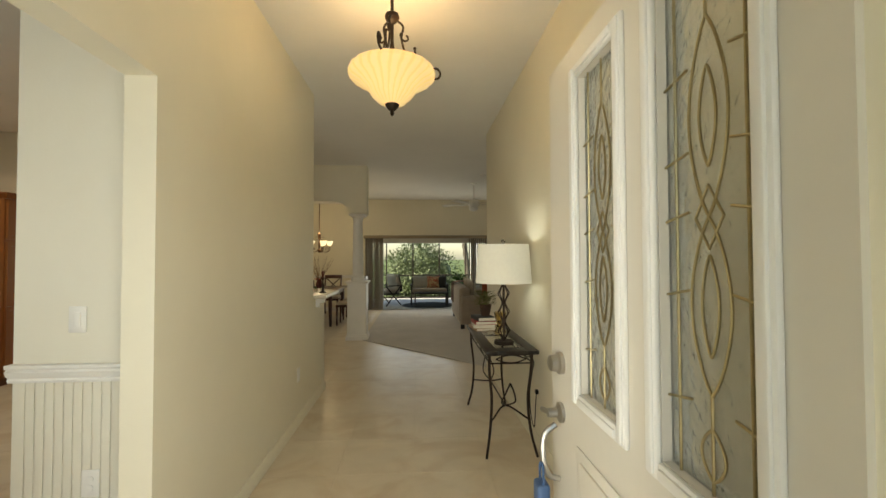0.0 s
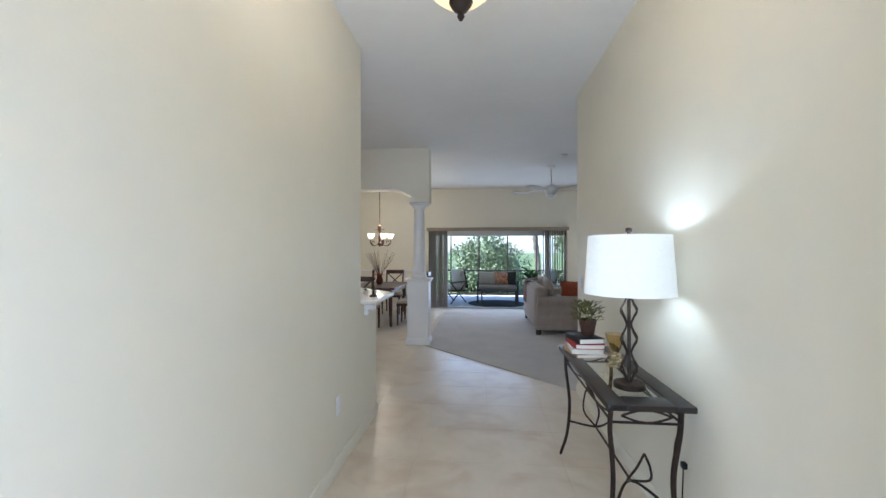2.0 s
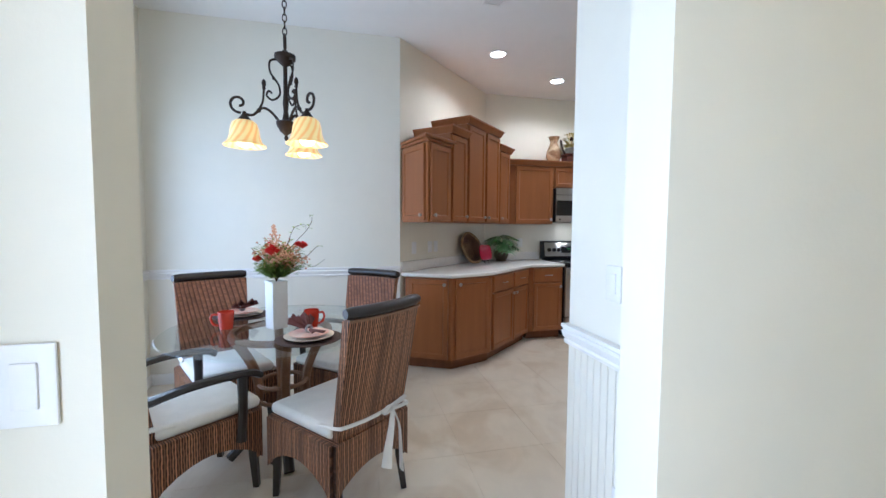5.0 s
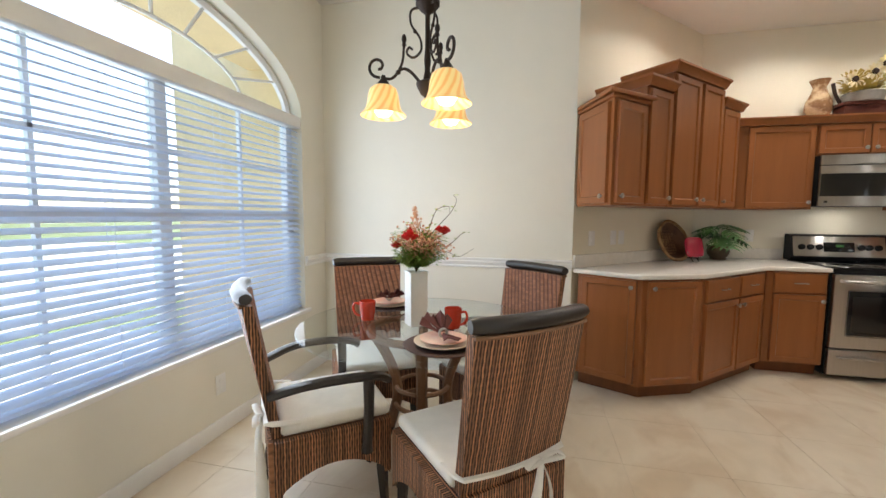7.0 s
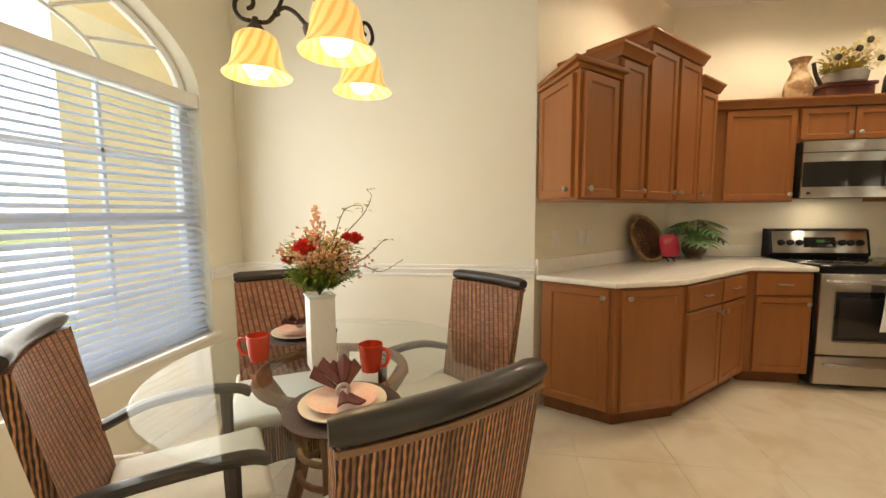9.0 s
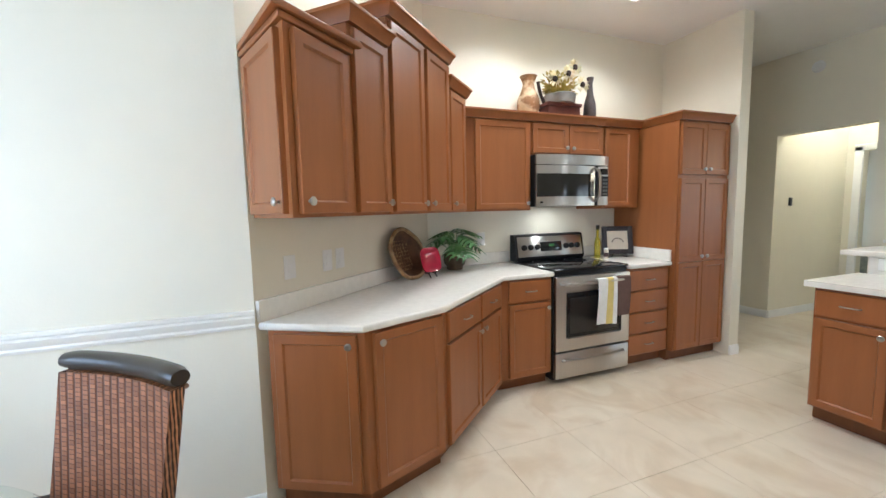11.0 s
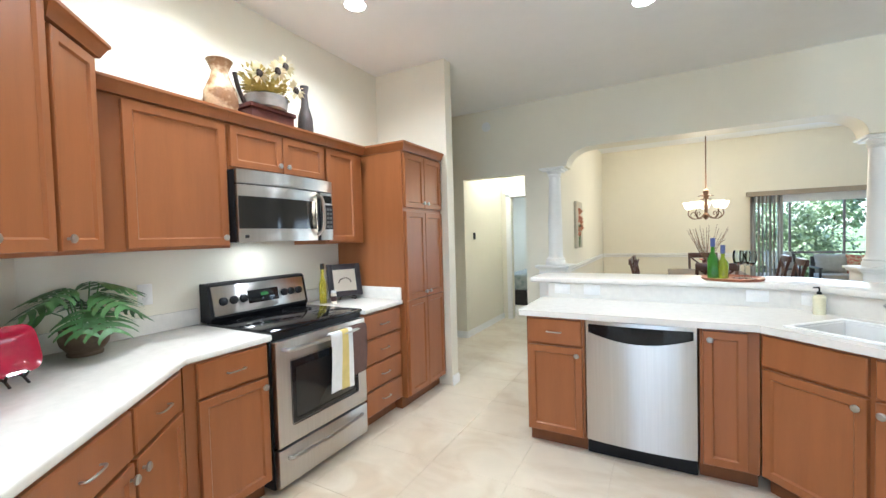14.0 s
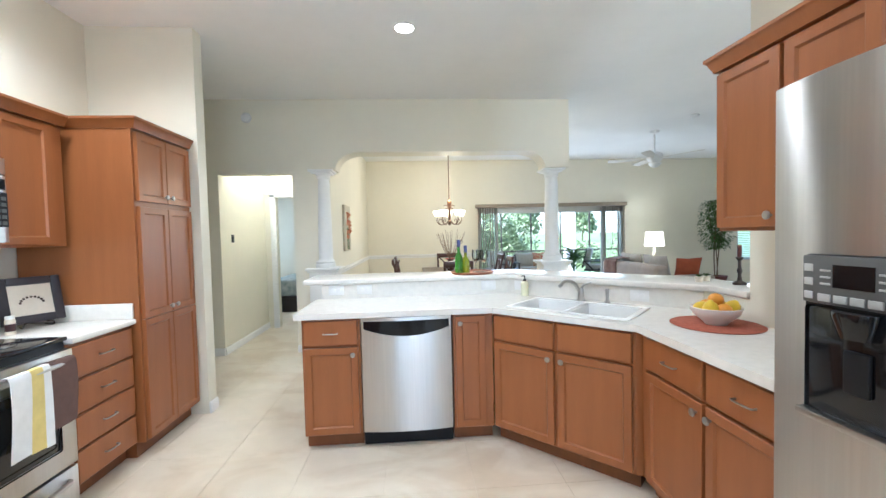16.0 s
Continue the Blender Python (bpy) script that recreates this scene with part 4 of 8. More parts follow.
def wicker_chair(m, arms, label):
    c = thing("dining_chair", m, label, "chair", "chairs round the glass table")
    W = 0.235

    def side(x, y0, y1, name="seat_side"):
        bm = B()
        n = 10
        lo, hi = [], []
        for i in range(n + 1):
            t = i / n
            y = y0 + (y1 - y0) * t
            lo.append(0.165 + 0.11 * math.sin(math.pi * t) ** 0.8)
            hi.append(0.415)
        def fn(u, v):
            y = y0 + (y1 - y0) * u
            zl = 0.165 + 0.115 * math.sin(math.pi * u) ** 0.7
            return (x, y, zl + (0.415 - zl) * v), (1 if x > 0 else -1, 0, 0)
        return grid_sheet(fn, 12, 3, 0.03)

    for x in (-W, W):
        part("seat_side", side(x, -0.225, 0.25), M_WEAVE_S, c)
    for y in (-0.23, 0.245):
        def fr_fn(u, v, y=y):
            x = -W + 2 * W * u
            zl = 0.165 + 0.10 * math.sin(math.pi * u) ** 0.7
            return (x, y, zl + (0.415 - zl) * v), (0, 1 if y > 0 else -1, 0)
        part("seat_apron", grid_sheet(fr_fn, 12, 3, 0.03), M_WEAVE, c)
    part("seat", box(B(), -W, W, -0.22, 0.24, 0.37, 0.415, 0.01), M_WEAVE, c)
    bm = box(B(), -0.225, 0.225, -0.20, 0.265, 0.415, 0.475, 0.028, 4)
    part("cushion", bm, M_FABW, c, "white cotton seat cushion")

    def bk(u, v):
        z = 0.30 + 0.665 * v
        hw = 0.205 + 0.02 * v
        x = -hw + 2 * hw * u
        return (x, back_y(z) - 0.028 * (1 - (2 * u - 1) ** 2) * v, z), (0, -1, 0)
    rest = part("backrest", grid_sheet(bk, 12, 16, 0.04), M_WEAVE, c, "woven rattan backrest")
    rest.data.materials.append(M_WEAVE_S)
    rest.data.materials.append(M_WEAVE_F)
    for f in rest.data.polygons:
        f.material_index = 1 if abs(f.normal.x) > 0.7 else (2 if f.normal.y > 0.5 else 0)

    bm = B()
    pts = [(-0.231 + 0.462 * k / 14, back_y(0.993) - 0.028 * (1 - (2 * k / 14 - 1) ** 2), 0.993) for k in range(15)]
    tube(bm, pts, [0.024] + [0.031] * 13 + [0.024], 12, flat=0.88)
    part("top_rail", bm, M_ESP, c, "glossy espresso top rail")
    br = B()
    pts = [(-0.225 + 0.45 * k / 12, back_y(0.962) - 0.028 * (1 - (2 * k / 12 - 1) ** 2) - 0.024, 0.962) for k in range(13)]
    tube(br, pts, 0.007, 6)
    part("braid", br, M_RATTAN, c)
    for x, y, dx in ((-0.21, 0.225, 0), (0.21, 0.225, 0), (-0.20, -0.215, 0), (0.20, -0.215, 0)):
        lg = B()
        tube(lg, [(x, y, 0.40), (x, y, 0.18), (x * 1.02, y * 1.05 - (0.02 if y < 0 else 0), 0.0)], [0.026, 0.026, 0.02], 4)
        part("leg", lg, M_ESP, c)
    if arms:
        for s in (-1, 1):
            a = B()
            p = smooth_path([(s * 0.225, -0.235, 0.60), (s * 0.265, -0.10, 0.635), (s * 0.275, 0.06, 0.64), (s * 0.265, 0.19, 0.625), (s * 0.255, 0.24, 0.60)], 5)
            tube(a, p, [0.03] * len(p), 8, flat=0.62)
            part("arm", a, M_ESP, c, "curved espresso armrest")
            a = B()
            tube(a, smooth_path([(s * 0.268, 0.15, 0.625), (s * 0.266, 0.15, 0.45), (s * 0.264, 0.14, 0.30)], 4), [0.024, 0.024, 0.023, 0.022, 0.022, 0.022, 0.022, 0.022, 0.026], 8)
            part("arm_post", a, M_ESP, c)
    t = B()
    zt = 0.485
    tube(t, [(-0.22, -0.12, zt - 0.015), (-0.222, back_y(zt) - 0.005, zt)] + [(-0.21 + 0.42 * k / 6, back_y(zt) - 0.028, zt - 0.02 * math.sin(math.pi * k / 6)) for k in range(7)] + [(0.222, back_y(zt) - 0.005, zt), (0.22, -0.12, zt - 0.015)], 0.012, 6, flat=0.5)
    kx = 0.10
    for pth in ([(kx, -0.262, 0.475), (kx - 0.05, -0.285, 0.50), (kx - 0.085, -0.285, 0.475), (kx, -0.268, 0.468)], [(kx, -0.262, 0.475), (kx + 0.05, -0.285, 0.495), (kx + 0.08, -0.285, 0.47), (kx, -0.268, 0.466)]):
        p = smooth_path(pth, 5)
        tube(t, p, [0.012] * len(p), 6, flat=0.4)
    for dx, zl in ((-0.025, 0.19), (0.03, 0.13)):
        p = smooth_path([(kx, -0.265, 0.468), (kx + dx, -0.278, 0.38), (kx + dx * 1.6, -0.272, 0.28), (kx + dx * 2, -0.27, zl)], 5)
        tube(t, p, [0.010 + 0.016 * i / 15 for i in range(16)], 6, flat=0.25)
    part("tie", t, M_FABW, c, "white cotton tie with a bow")
    return c


def chair_at(bx, by, rz, arms, label):
    a = radians(rz)
    n = Vector((-math.sin(a), math.cos(a)))
    p = Vector((bx, by)) + n * 0.30
    return wicker_chair(pose(p.x, p.y, 0, 0, 0, rz), arms, label)


chair_at(-2.222, 1.150, 132, False, "woven rattan dining chair with white seat cushion and bow")
chair_at(-3.50, 0.04, -60, False, "woven rattan dining chair by the corner, espresso top rail")
chair_at(-3.50, 1.16, -130, True, "woven rattan armchair with espresso arms by the wall")
chair_at(-2.40, -0.03, 39, True, "woven rattan armchair with espresso arms beneath the window")

def sheet_glass(name, tint, rough=0.0, ior=1.5):
    """Thin clear glass: what is behind shows through, the gloss grows at a slant."""
    m = bpy.data.materials.new(name)
    m.use_nodes = True
    n, l = m.node_tree.nodes, m.node_tree.links
    n.remove(n["Principled BSDF"])
    tr, gl_, mx, fr_ = n.new("ShaderNodeBsdfTransparent"), n.new("ShaderNodeBsdfGlossy"), n.new("ShaderNodeMixShader"), n.new("ShaderNodeFresnel")
    tr.inputs["Color"].default_value = (*tint, 1)
    gl_.inputs["Roughness"].default_value = rough
    fr_.inputs["IOR"].default_value = ior
    l.new(fr_.outputs[0], mx.inputs[0])
    l.new(tr.outputs[0], mx.inputs[1])
    l.new(gl_.outputs[0], mx.inputs[2])
    l.new(mx.outputs[0], n["Material Output"].inputs["Surface"])
    return m


M_GLASS = sheet_glass("clear_glass", (0.95, 0.98, 0.965))
M_CLEAR = sheet_glass("clear_glass_back", (0.97, 0.99, 0.98), 0.0, 1.001)


def glaze(ob, axis):
    """Gloss on the face that looks along axis; the far faces only let light through."""
    ob.data.materials.append(M_CLEAR)
    ax = Vector(axis)
    for f in ob.data.polygons:
        f.use_smooth = False
        if f.normal.dot(ax) < 0.5:
            f.material_index = 1
    ob.visible_shadow = False
    return ob


TC = (-2.915, 0.60)
tab = thing("dining_table", pose(*TC, 0), "round glass-top dining table on a rattan pedestal", "table")
gt = part("glass_top", lathe(B(), [(0, 0.743), (0.622, 0.743), (0.628, 0.746), (0.628, 0.752), (0.622, 0.756), (0, 0.756)], 64), M_GLASS, tab, "clear round glass top with a greenish edge")
glaze(gt, (0, 0, 1))
rb = B()
tube(rb, [(0.27 * math.cos(2 * math.pi * k / 32), 0.27 * math.sin(2 * math.pi * k / 32), 0.72) for k in range(33)], 0.02, 8)
part("top_ring", rb, M_RATTAN, tab)
for q in range(4):
    a = math.pi / 2 * q + 0.25
    lg = B()
    p = smooth_path([(0.27 * math.cos(a), 0.27 * math.sin(a), 0.72), (0.17 * math.cos(a), 0.17 * math.sin(a), 0.55), (0.13 * math.cos(a), 0.13 * math.sin(a), 0.38), (0.17 * math.cos(a), 0.17 * math.sin(a), 0.20)], 5)
    tube(lg, p, [0.027] * len(p), 8)
    part("leg", lg, M_RATTAN, tab)
    ft = B()
    p = smooth_path([(0.17 * math.cos(a), 0.17 * math.sin(a), 0.20), (0.22 * math.cos(a), 0.22 * math.sin(a), 0.09), (0.29 * math.cos(a), 0.29 * math.sin(a), 0.012)], 5)
    tube(ft, p, [0.028] * len(p), 8)
    part("foot", ft, M_ESP, tab)
for z, r in ((0.42, 0.135), (0.33, 0.14)):
    rr = B()
    tube(rr, [(r * math.cos(2 * math.pi * k / 24), r * math.sin(2 * math.pi * k / 24), z) for k in range(25)], 0.012, 6)
    part("binding", rr, M_RATTAN, tab)

# table setting
M_VASE = mat("white_ceramic", (0.82, 0.81, 0.78), 0.35, var=0.04, scale=10, bump=0.5, bscale=35)
M_MUG = mat("red_ceramic", (0.55, 0.045, 0.02), 0.25, var=0.08, scale=10, coat=0.3)
M_NAP = mat("brown_napkin", (0.12, 0.035, 0.03), 0.85, var=0.15, scale=20, bump=0.3, bscale=200)
M_PINK = mat("salmon_plate", (0.75, 0.36, 0.26), 0.3, var=0.25, scale=14, alt=(0.80, 0.62, 0.50))
M_CREAM = mat("cream_plate", (0.70, 0.62, 0.50), 0.3, var=0.06, scale=12)
M_DKPL = mat("dark_plate", (0.05, 0.02, 0.018), 0.3, var=0.1, scale=12)
M_LEAF = mat("leaf_green", (0.07, 0.14, 0.025), 0.5, var=0.35, scale=25)
M_LEAFL = mat("leaf_lime", (0.28, 0.33, 0.04), 0.5, var=0.3, scale=25)
M_RED = mat("red_petals", (0.62, 0.02, 0.015), 0.6, var=0.25, scale=30)
M_BERRY = mat("peach_berries", (0.55, 0.20, 0.10), 0.5, var=0.5, scale=40, alt=(0.62, 0.42, 0.25))
M_TWIG = mat("twig", (0.12, 0.075, 0.035), 0.8, var=0.2, scale=30)
GT = 0.7565
VX, VY = -2.865, 0.580
vase = thing("vase", pose(VX, VY, GT, 0, 0, 38), "tall square white embossed ceramic vase", "vase")
vb = box(B(), -0.046, 0.046, -0.046, 0.046, 0, 0.27, 0.006)
part("body", vb, M_VASE, vase)
lip = B()
for a, b, c, d in ((-0.05, 0.05, -0.05, -0.038), (-0.05, 0.05, 0.038, 0.05), (-0.05, -0.038, -0.038, 0.038), (0.038, 0.05, -0.038, 0.038)):
    box(lip, a, b, c, d, 0.27, 0.276, 0.002)
part("lip", lip, M_VASE, vase)


def leaf_bm(bm, p, d, size, wide=0.4, curl=0.2):
    """One small pointed leaf of two facets at p along d."""
    d = Vector(d).normalized()
    s = d.cross(Vector((0, 0, 1)))
    s = s.normalized() if s.length > 1e-3 else Vector((1, 0, 0))
    u = s.cross(d)
    p = Vector(p)
    a, b = bm.verts.new(p), bm.verts.new(p + d * size - u * curl * size)
    m1 = bm.verts.new(p + d * size * 0.5 + s * size * wide / 2 + u * size * 0.08)
    m2 = bm.verts.new(p + d * size * 0.5 - s * size * wide / 2 + u * size * 0.08)
    mid = bm.verts.new(p + d * size * 0.5)
    for t in ((a, m1, mid), (mid, m1, b), (a, mid, m2), (mid, b, m2)):
        bm.faces.new(t)


def ico(bm, p, r, sub=1):
    g = bmesh.ops.create_icosphere(bm, subdivisions=sub, radius=r)
    bmesh.ops.translate(bm, vec=p, verts=g["verts"])


rnd = random.Random(7)
bq = thing("flower_bouquet", pose(VX, VY, GT + 0.27), "artificial bouquet of red flowers, berries and greenery", "flowers")
gr, tw, be, li = B(), B(), B(), B()
for i in range(240):        # ferny sprays low over the rim
    a, o = rnd.uniform(0, 6.28), rnd.uniform(0.05, 1.0)
    L = rnd.uniform(0.09, 0.16)
    tip = Vector((math.cos(a) * o * 0.13, math.sin(a) * o * 0.13 + 0.01, L * (1.0 - 0.45 * o)))
    for k in range(9):
        t = 0.25 + 0.75 * k / 8
        pt = tip * t + Vector((0, 0, 0.01))
        for sgn in (-1, 1):
            leaf_bm(gr, pt, tip.normalized() + Vector((-math.sin(a), math.cos(a), 0.2)) * sgn * 0.9, 0.034 * (1.15 - 0.6 * t), 0.38)
for i in range(60):
    a = rnd.uniform(0, 6.28)
    L = rnd.uniform(0.16, 0.27)
    o = rnd.uniform(0.15, 1.0)
    q = smooth_path([(0, 0, 0), (0.3 * L * o * math.cos(a), 0.3 * L * o * math.sin(a) + 0.01, 0.5 * L), (0.8 * L * o * math.cos(a + 0.2), 0.8 * L * o * math.sin(a + 0.2) + 0.03, L * (1.1 - 0.5 * o))], 4)
    tube(tw, q, 0.0013, 4)
    for k in range(17):
        pt = q[rnd.randint(4, len(q) - 1)] + Vector((rnd.gauss(0, 0.014), rnd.gauss(0, 0.014), rnd.gauss(0, 0.014)))
        ico(be, pt, rnd.uniform(0.0035, 0.0075))
for k in range(120):        # tall heather spire
    t = rnd.uniform(0.35, 1.0)
    w_ = 0.032 * (1.12 - t)
    ico(be, (-0.012 + rnd.gauss(0, w_), -0.01 + rnd.gauss(0, w_), 0.33 * t), rnd.uniform(0.003, 0.007))
for pts in ([(0, 0, 0.05), (0.0, 0.06, 0.20), (-0.01, 0.10, 0.31), (-0.02, 0.16, 0.33), (-0.02, 0.165, 0.30)], [(0, 0, 0.1), (0.0, 0.10, 0.22), (-0.02, 0.17, 0.30), (-0.02, 0.20, 0.36), (-0.02, 0.185, 0.385)],
            [(0, 0, 0.03), (-0.08, 0.12, 0.10), (-0.15, 0.19, 0.07), (-0.225, 0.26, 0.11)], [(0, 0, 0.03), (0.03, -0.08, 0.15), (0.05, -0.12, 0.20)], [(0, 0, 0.03), (-0.06, 0.16, 0.14), (-0.09, 0.21, 0.19), (-0.10, 0.23, 0.20)]):
    q = smooth_path(pts, 6)
    tube(tw, q, [0.0026 - 0.0016 * i / (len(q) - 1) for i in range(len(q))], 5)
    for k in range(5):
        leaf_bm(li, q[rnd.randint(6, len(q) - 1)], (rnd.gauss(0, 1), rnd.gauss(0, 1), rnd.uniform(-0.2, 0.8)), rnd.uniform(0.022, 0.036), 0.75)
for k in range(420):
    a, r = rnd.uniform(0, 6.28), 0.12 * math.sqrt(rnd.random())
    leaf_bm(gr, (r * math.cos(a), 0.02 + r * math.sin(a), rnd.uniform(0.05, 0.21)), (math.cos(a), math.sin(a), rnd.uniform(-0.2, 1)), rnd.uniform(0.022, 0.04), 0.35)
for k in range(44):
    a = rnd.uniform(0, 6.28)
    leaf_bm(li, (0.08 * math.cos(a), 0.03 + 0.08 * math.sin(a), rnd.uniform(0.1, 0.25)), (math.cos(a), math.sin(a), rnd.uniform(0, 1)), rnd.uniform(0.02, 0.035), 0.6)
part("greenery", gr, mat("fern_green", (0.20, 0.31, 0.04), 0.55, var=0.4, scale=25), bq)
part("twig_spray", tw, M_TWIG, bq)
part("berry_spray", be, M_BERRY, bq, "sprays of peach berries")
part("lime_leaves", li, M_LEAFL, bq)


def rose(p, r):
    bm = B()
    for ring, (n, rr, t) in enumerate(((4, 0.35, 0.35), (6, 0.7, 0.7), (8, 1.0, 1.05))):
        for k in range(n):
            a = 6.283 * k / n + ring * 0.5
            d = Vector((math.cos(a) * math.sin(t), math.sin(a) * math.sin(t), math.cos(t)))
            leaf_bm(bm, Vector((0, 0, -r * 0.3)) + d * r * 0.15, d, r * 1.1, 1.15, -0.15)
    ico(bm, (0, 0, 0.1 * r), r * 0.45)
    part("flower", bm, M_RED, bq, "red cloth flower", m=pose(*p))


rose((0.105, 0.0, 0.175), 0.05)
rose((0.02, 0.15, 0.205), 0.036)
rose((0.045, 0.13, 0.215), 0.026)
rose((0.045, -0.09, 0.13), 0.032)
rose((-0.07, -0.05, 0.20), 0.032)


def setting(x, y, rz):
    m = pose(x, y, GT, 0, 0, rz)
    solo("charger_plate", lathe(B(), [(0, 0), (0.10, 0), (0.165, 0.008), (0.17, 0.012), (0.165, 0.014), (0.10, 0.008), (0, 0.008)], 32), M_BROWNW, "dark brown woven round charger plate", "plate", m, "place settings")
    solo("dinner_plate", lathe(B(), [(0, 0.0145), (0.08, 0.0145), (0.124, 0.026), (0.126, 0.03), (0.08, 0.02), (0, 0.02)], 32), M_CREAM, "cream ceramic dinner plate on a charger", "plate", m, "place settings")
    solo("salad_plate", lathe(B(), [(0, 0.0305), (0.06, 0.0305), (0.098, 0.038), (0.1, 0.041), (0.06, 0.035), (0, 0.035)], 32), M_PINK, "salmon pink ceramic salad plate", "plate", m, "place settings")
    np_ = thing("napkin", m @ pose(0, 0, 0.042), "folded dark brown cloth napkin in a ring", "napkin", "place settings")
    bm = B()
    for k in range(5):
        a = -0.62 + 0.31 * k
        def fold(u, v, a=a):
            L = 0.02 + 0.085 * u
            ww = 0.012 + 0.034 * u
            return (L * math.sin(a) + ww * (v - 0.5) * math.cos(a), L * math.cos(a) - ww * (v - 0.5) * math.sin(a), 0.018 + 0.055 * u * (1 - abs(v - 0.5)) + 0.016 * (k % 2)), (0, 0, 1)
        g = grid_sheet(fold, 5, 4, 0.004)
        me = bpy.data.meshes.new("tmp")
        g.to_mesh(me)
        g.free()
        bm.from_mesh(me)
        bpy.data.meshes.remove(me)
    def tail(u, v):
        return ((v - 0.5) * (0.03 + 0.05 * u), -0.02 - 0.07 * u, 0.016 + 0.008 * math.sin(6 * v)), (0, 0, 1)
    g = grid_sheet(tail, 5, 5, 0.005)
    me = bpy.data.meshes.new("tmp")
    g.to_mesh(me)
    g.free()
    bm.from_mesh(me)
    bpy.data.meshes.remove(me)
    part("cloth", bm, M_NAP, np_)
    rr = B()
    tube(rr, [(0.017 * math.cos(6.283 * k / 16), 0, 0.018 + 0.017 * math.sin(6.283 * k / 16)) for k in range(17)], 0.006, 6)
    part("ring", rr, M_CHROME, np_, "pewter napkin ring")


def mug(x, y, rz):
    c = thing("mug", pose(x, y, GT, 0, 0, rz), "glossy red ceramic mug on the glass table", "mug", "place settings")
    part("cup", lathe(B(), [(0, 0.0), (0.034, 0.0), (0.041, 0.05), (0.044, 0.098), (0.0415, 0.10), (0.038, 0.05), (0.03, 0.008), (0, 0.008)], 24), M_MUG, c)
    part("handle", tube(B(), smooth_path([(0.041, 0, 0.083), (0.068, 0, 0.086), (0.076, 0, 0.06), (0.062, 0, 0.03), (0.039, 0, 0.02)], 5), 0.0065, 8), M_MUG, c)


setting(-2.565, 0.79, 128)
setting(-3.20, 0.31, -60)
mug(-2.858, 0.774, 75)
mug(-2.899, 0.30, -75)

# chandelier
M_AMBER = mat("amber_swirl_glass", (0.9, 0.62, 0.25), 0.3, var=0.0)


def swirl(m, c1, c2, s, ribs=14, twist=55.0):
    """Lit ribbed glass: light and dark bands that wind round the axis and glow."""
    n, l = m.node_tree.nodes, m.node_tree.links
    p = n["Principled BSDF"]
    tc, sep, nz, rm = n.new("ShaderNodeTexCoord"), n.new("ShaderNodeSeparateXYZ"), n.new("ShaderNodeTexNoise"), n.new("ShaderNodeValToRGB")
    l.new(tc.outputs["Object"], sep.inputs[0])
    l.new(tc.outputs["Object"], nz.inputs["Vector"])
    nz.inputs["Scale"].default_value = 18

    def op(kind, a, b=0.0):
        q = n.new("ShaderNodeMath")
        q.operation = kind
        for k, v in enumerate((a, b)):
            if isinstance(v, (int, float)):
                q.inputs[k].default_value = v
            else:
                l.new(v, q.inputs[k])
        return q.outputs[0]
    ang = op("MULTIPLY", op("ARCTAN2", sep.outputs["Y"], sep.outputs["X"]), ribs)
    wind = op("ADD", op("MULTIPLY", sep.outputs["Z"], twist), op("MULTIPLY", nz.outputs["Fac"], 2.5))
    wave = op("ADD", op("MULTIPLY", op("SINE", op("ADD", ang, wind)), 0.5), 0.5)
    rm.color_ramp.elements[0].color, rm.color_ramp.elements[1].color = (*c1, 1), (*c2, 1)
    rm.color_ramp.elements[0].position, rm.color_ramp.elements[1].position = 0.05, 0.6
    l.new(wave, rm.inputs["Fac"])
    l.new(rm.outputs["Color"], p.inputs["Base Color"])
    l.new(rm.outputs["Color"], p.inputs["Emission Color"])
    bp_ = n.new("ShaderNodeBump")
    bp_.inputs["Strength"].default_value, bp_.inputs["Distance"].default_value = 0.4, 0.004
    l.new(wave, bp_.inputs["Height"])
    l.new(bp_.outputs["Normal"], p.inputs["Normal"])
    p.inputs["Emission Strength"].default_value = s


swirl(M_AMBER, (0.86, 0.50, 0.14), (1.0, 0.68, 0.27), 0.20, 13, -90.0)
M_BULB = mat("lit_bulb", (1, 1, 1), 0.5, var=0.0, emit=(1.0, 0.93, 0.80), estr=1.6)
CH = (-2.765, 0.662)
cz = 1.815
ch = thing("chandelier", pose(CH[0], CH[1], 0), "wrought-iron chandelier with three amber glass bell shades", "chandelier")
part("stem", lathe(B(), [(0, cz), (0.008, cz + 0.006), (0.012, cz + 0.02), (0.006, cz + 0.03), (0.03, cz + 0.05), (0.05, cz + 0.085), (0.052, cz + 0.10), (0.02, cz + 0.115), (0.012, cz + 0.16),
                         (0.016, cz + 0.20), (0.011, cz + 0.26), (0.011, cz + 0.40), (0.03, cz + 0.415), (0.055, cz + 0.44), (0.055, cz + 0.46), (0.02, cz + 0.475), (0.008, cz + 0.49), (0, cz + 0.49)], 16), M_IRON, ch)
lp = B()
tube(lp, [(0.022 * math.cos(6.283 * k / 14), 0, cz + 0.53 + 0.04 * math.sin(6.283 * k / 14)) for k in range(15)], 0.006, 6)
part("loop", lp, M_IRON, ch)
for i in range(17):
    z = cz + 0.585 + 0.036 * i
    lk = B()
    ax = (1, 0) if i % 2 else (0, 1)
    tube(lk, [(0.011 * math.cos(6.283 * k / 10) * ax[0], 0.011 * math.cos(6.283 * k / 10) * ax[1], z + 0.022 * math.sin(6.283 * k / 10)) for k in range(11)], 0.0032, 5)
    part("chain_link", lk, M_IRON, ch)
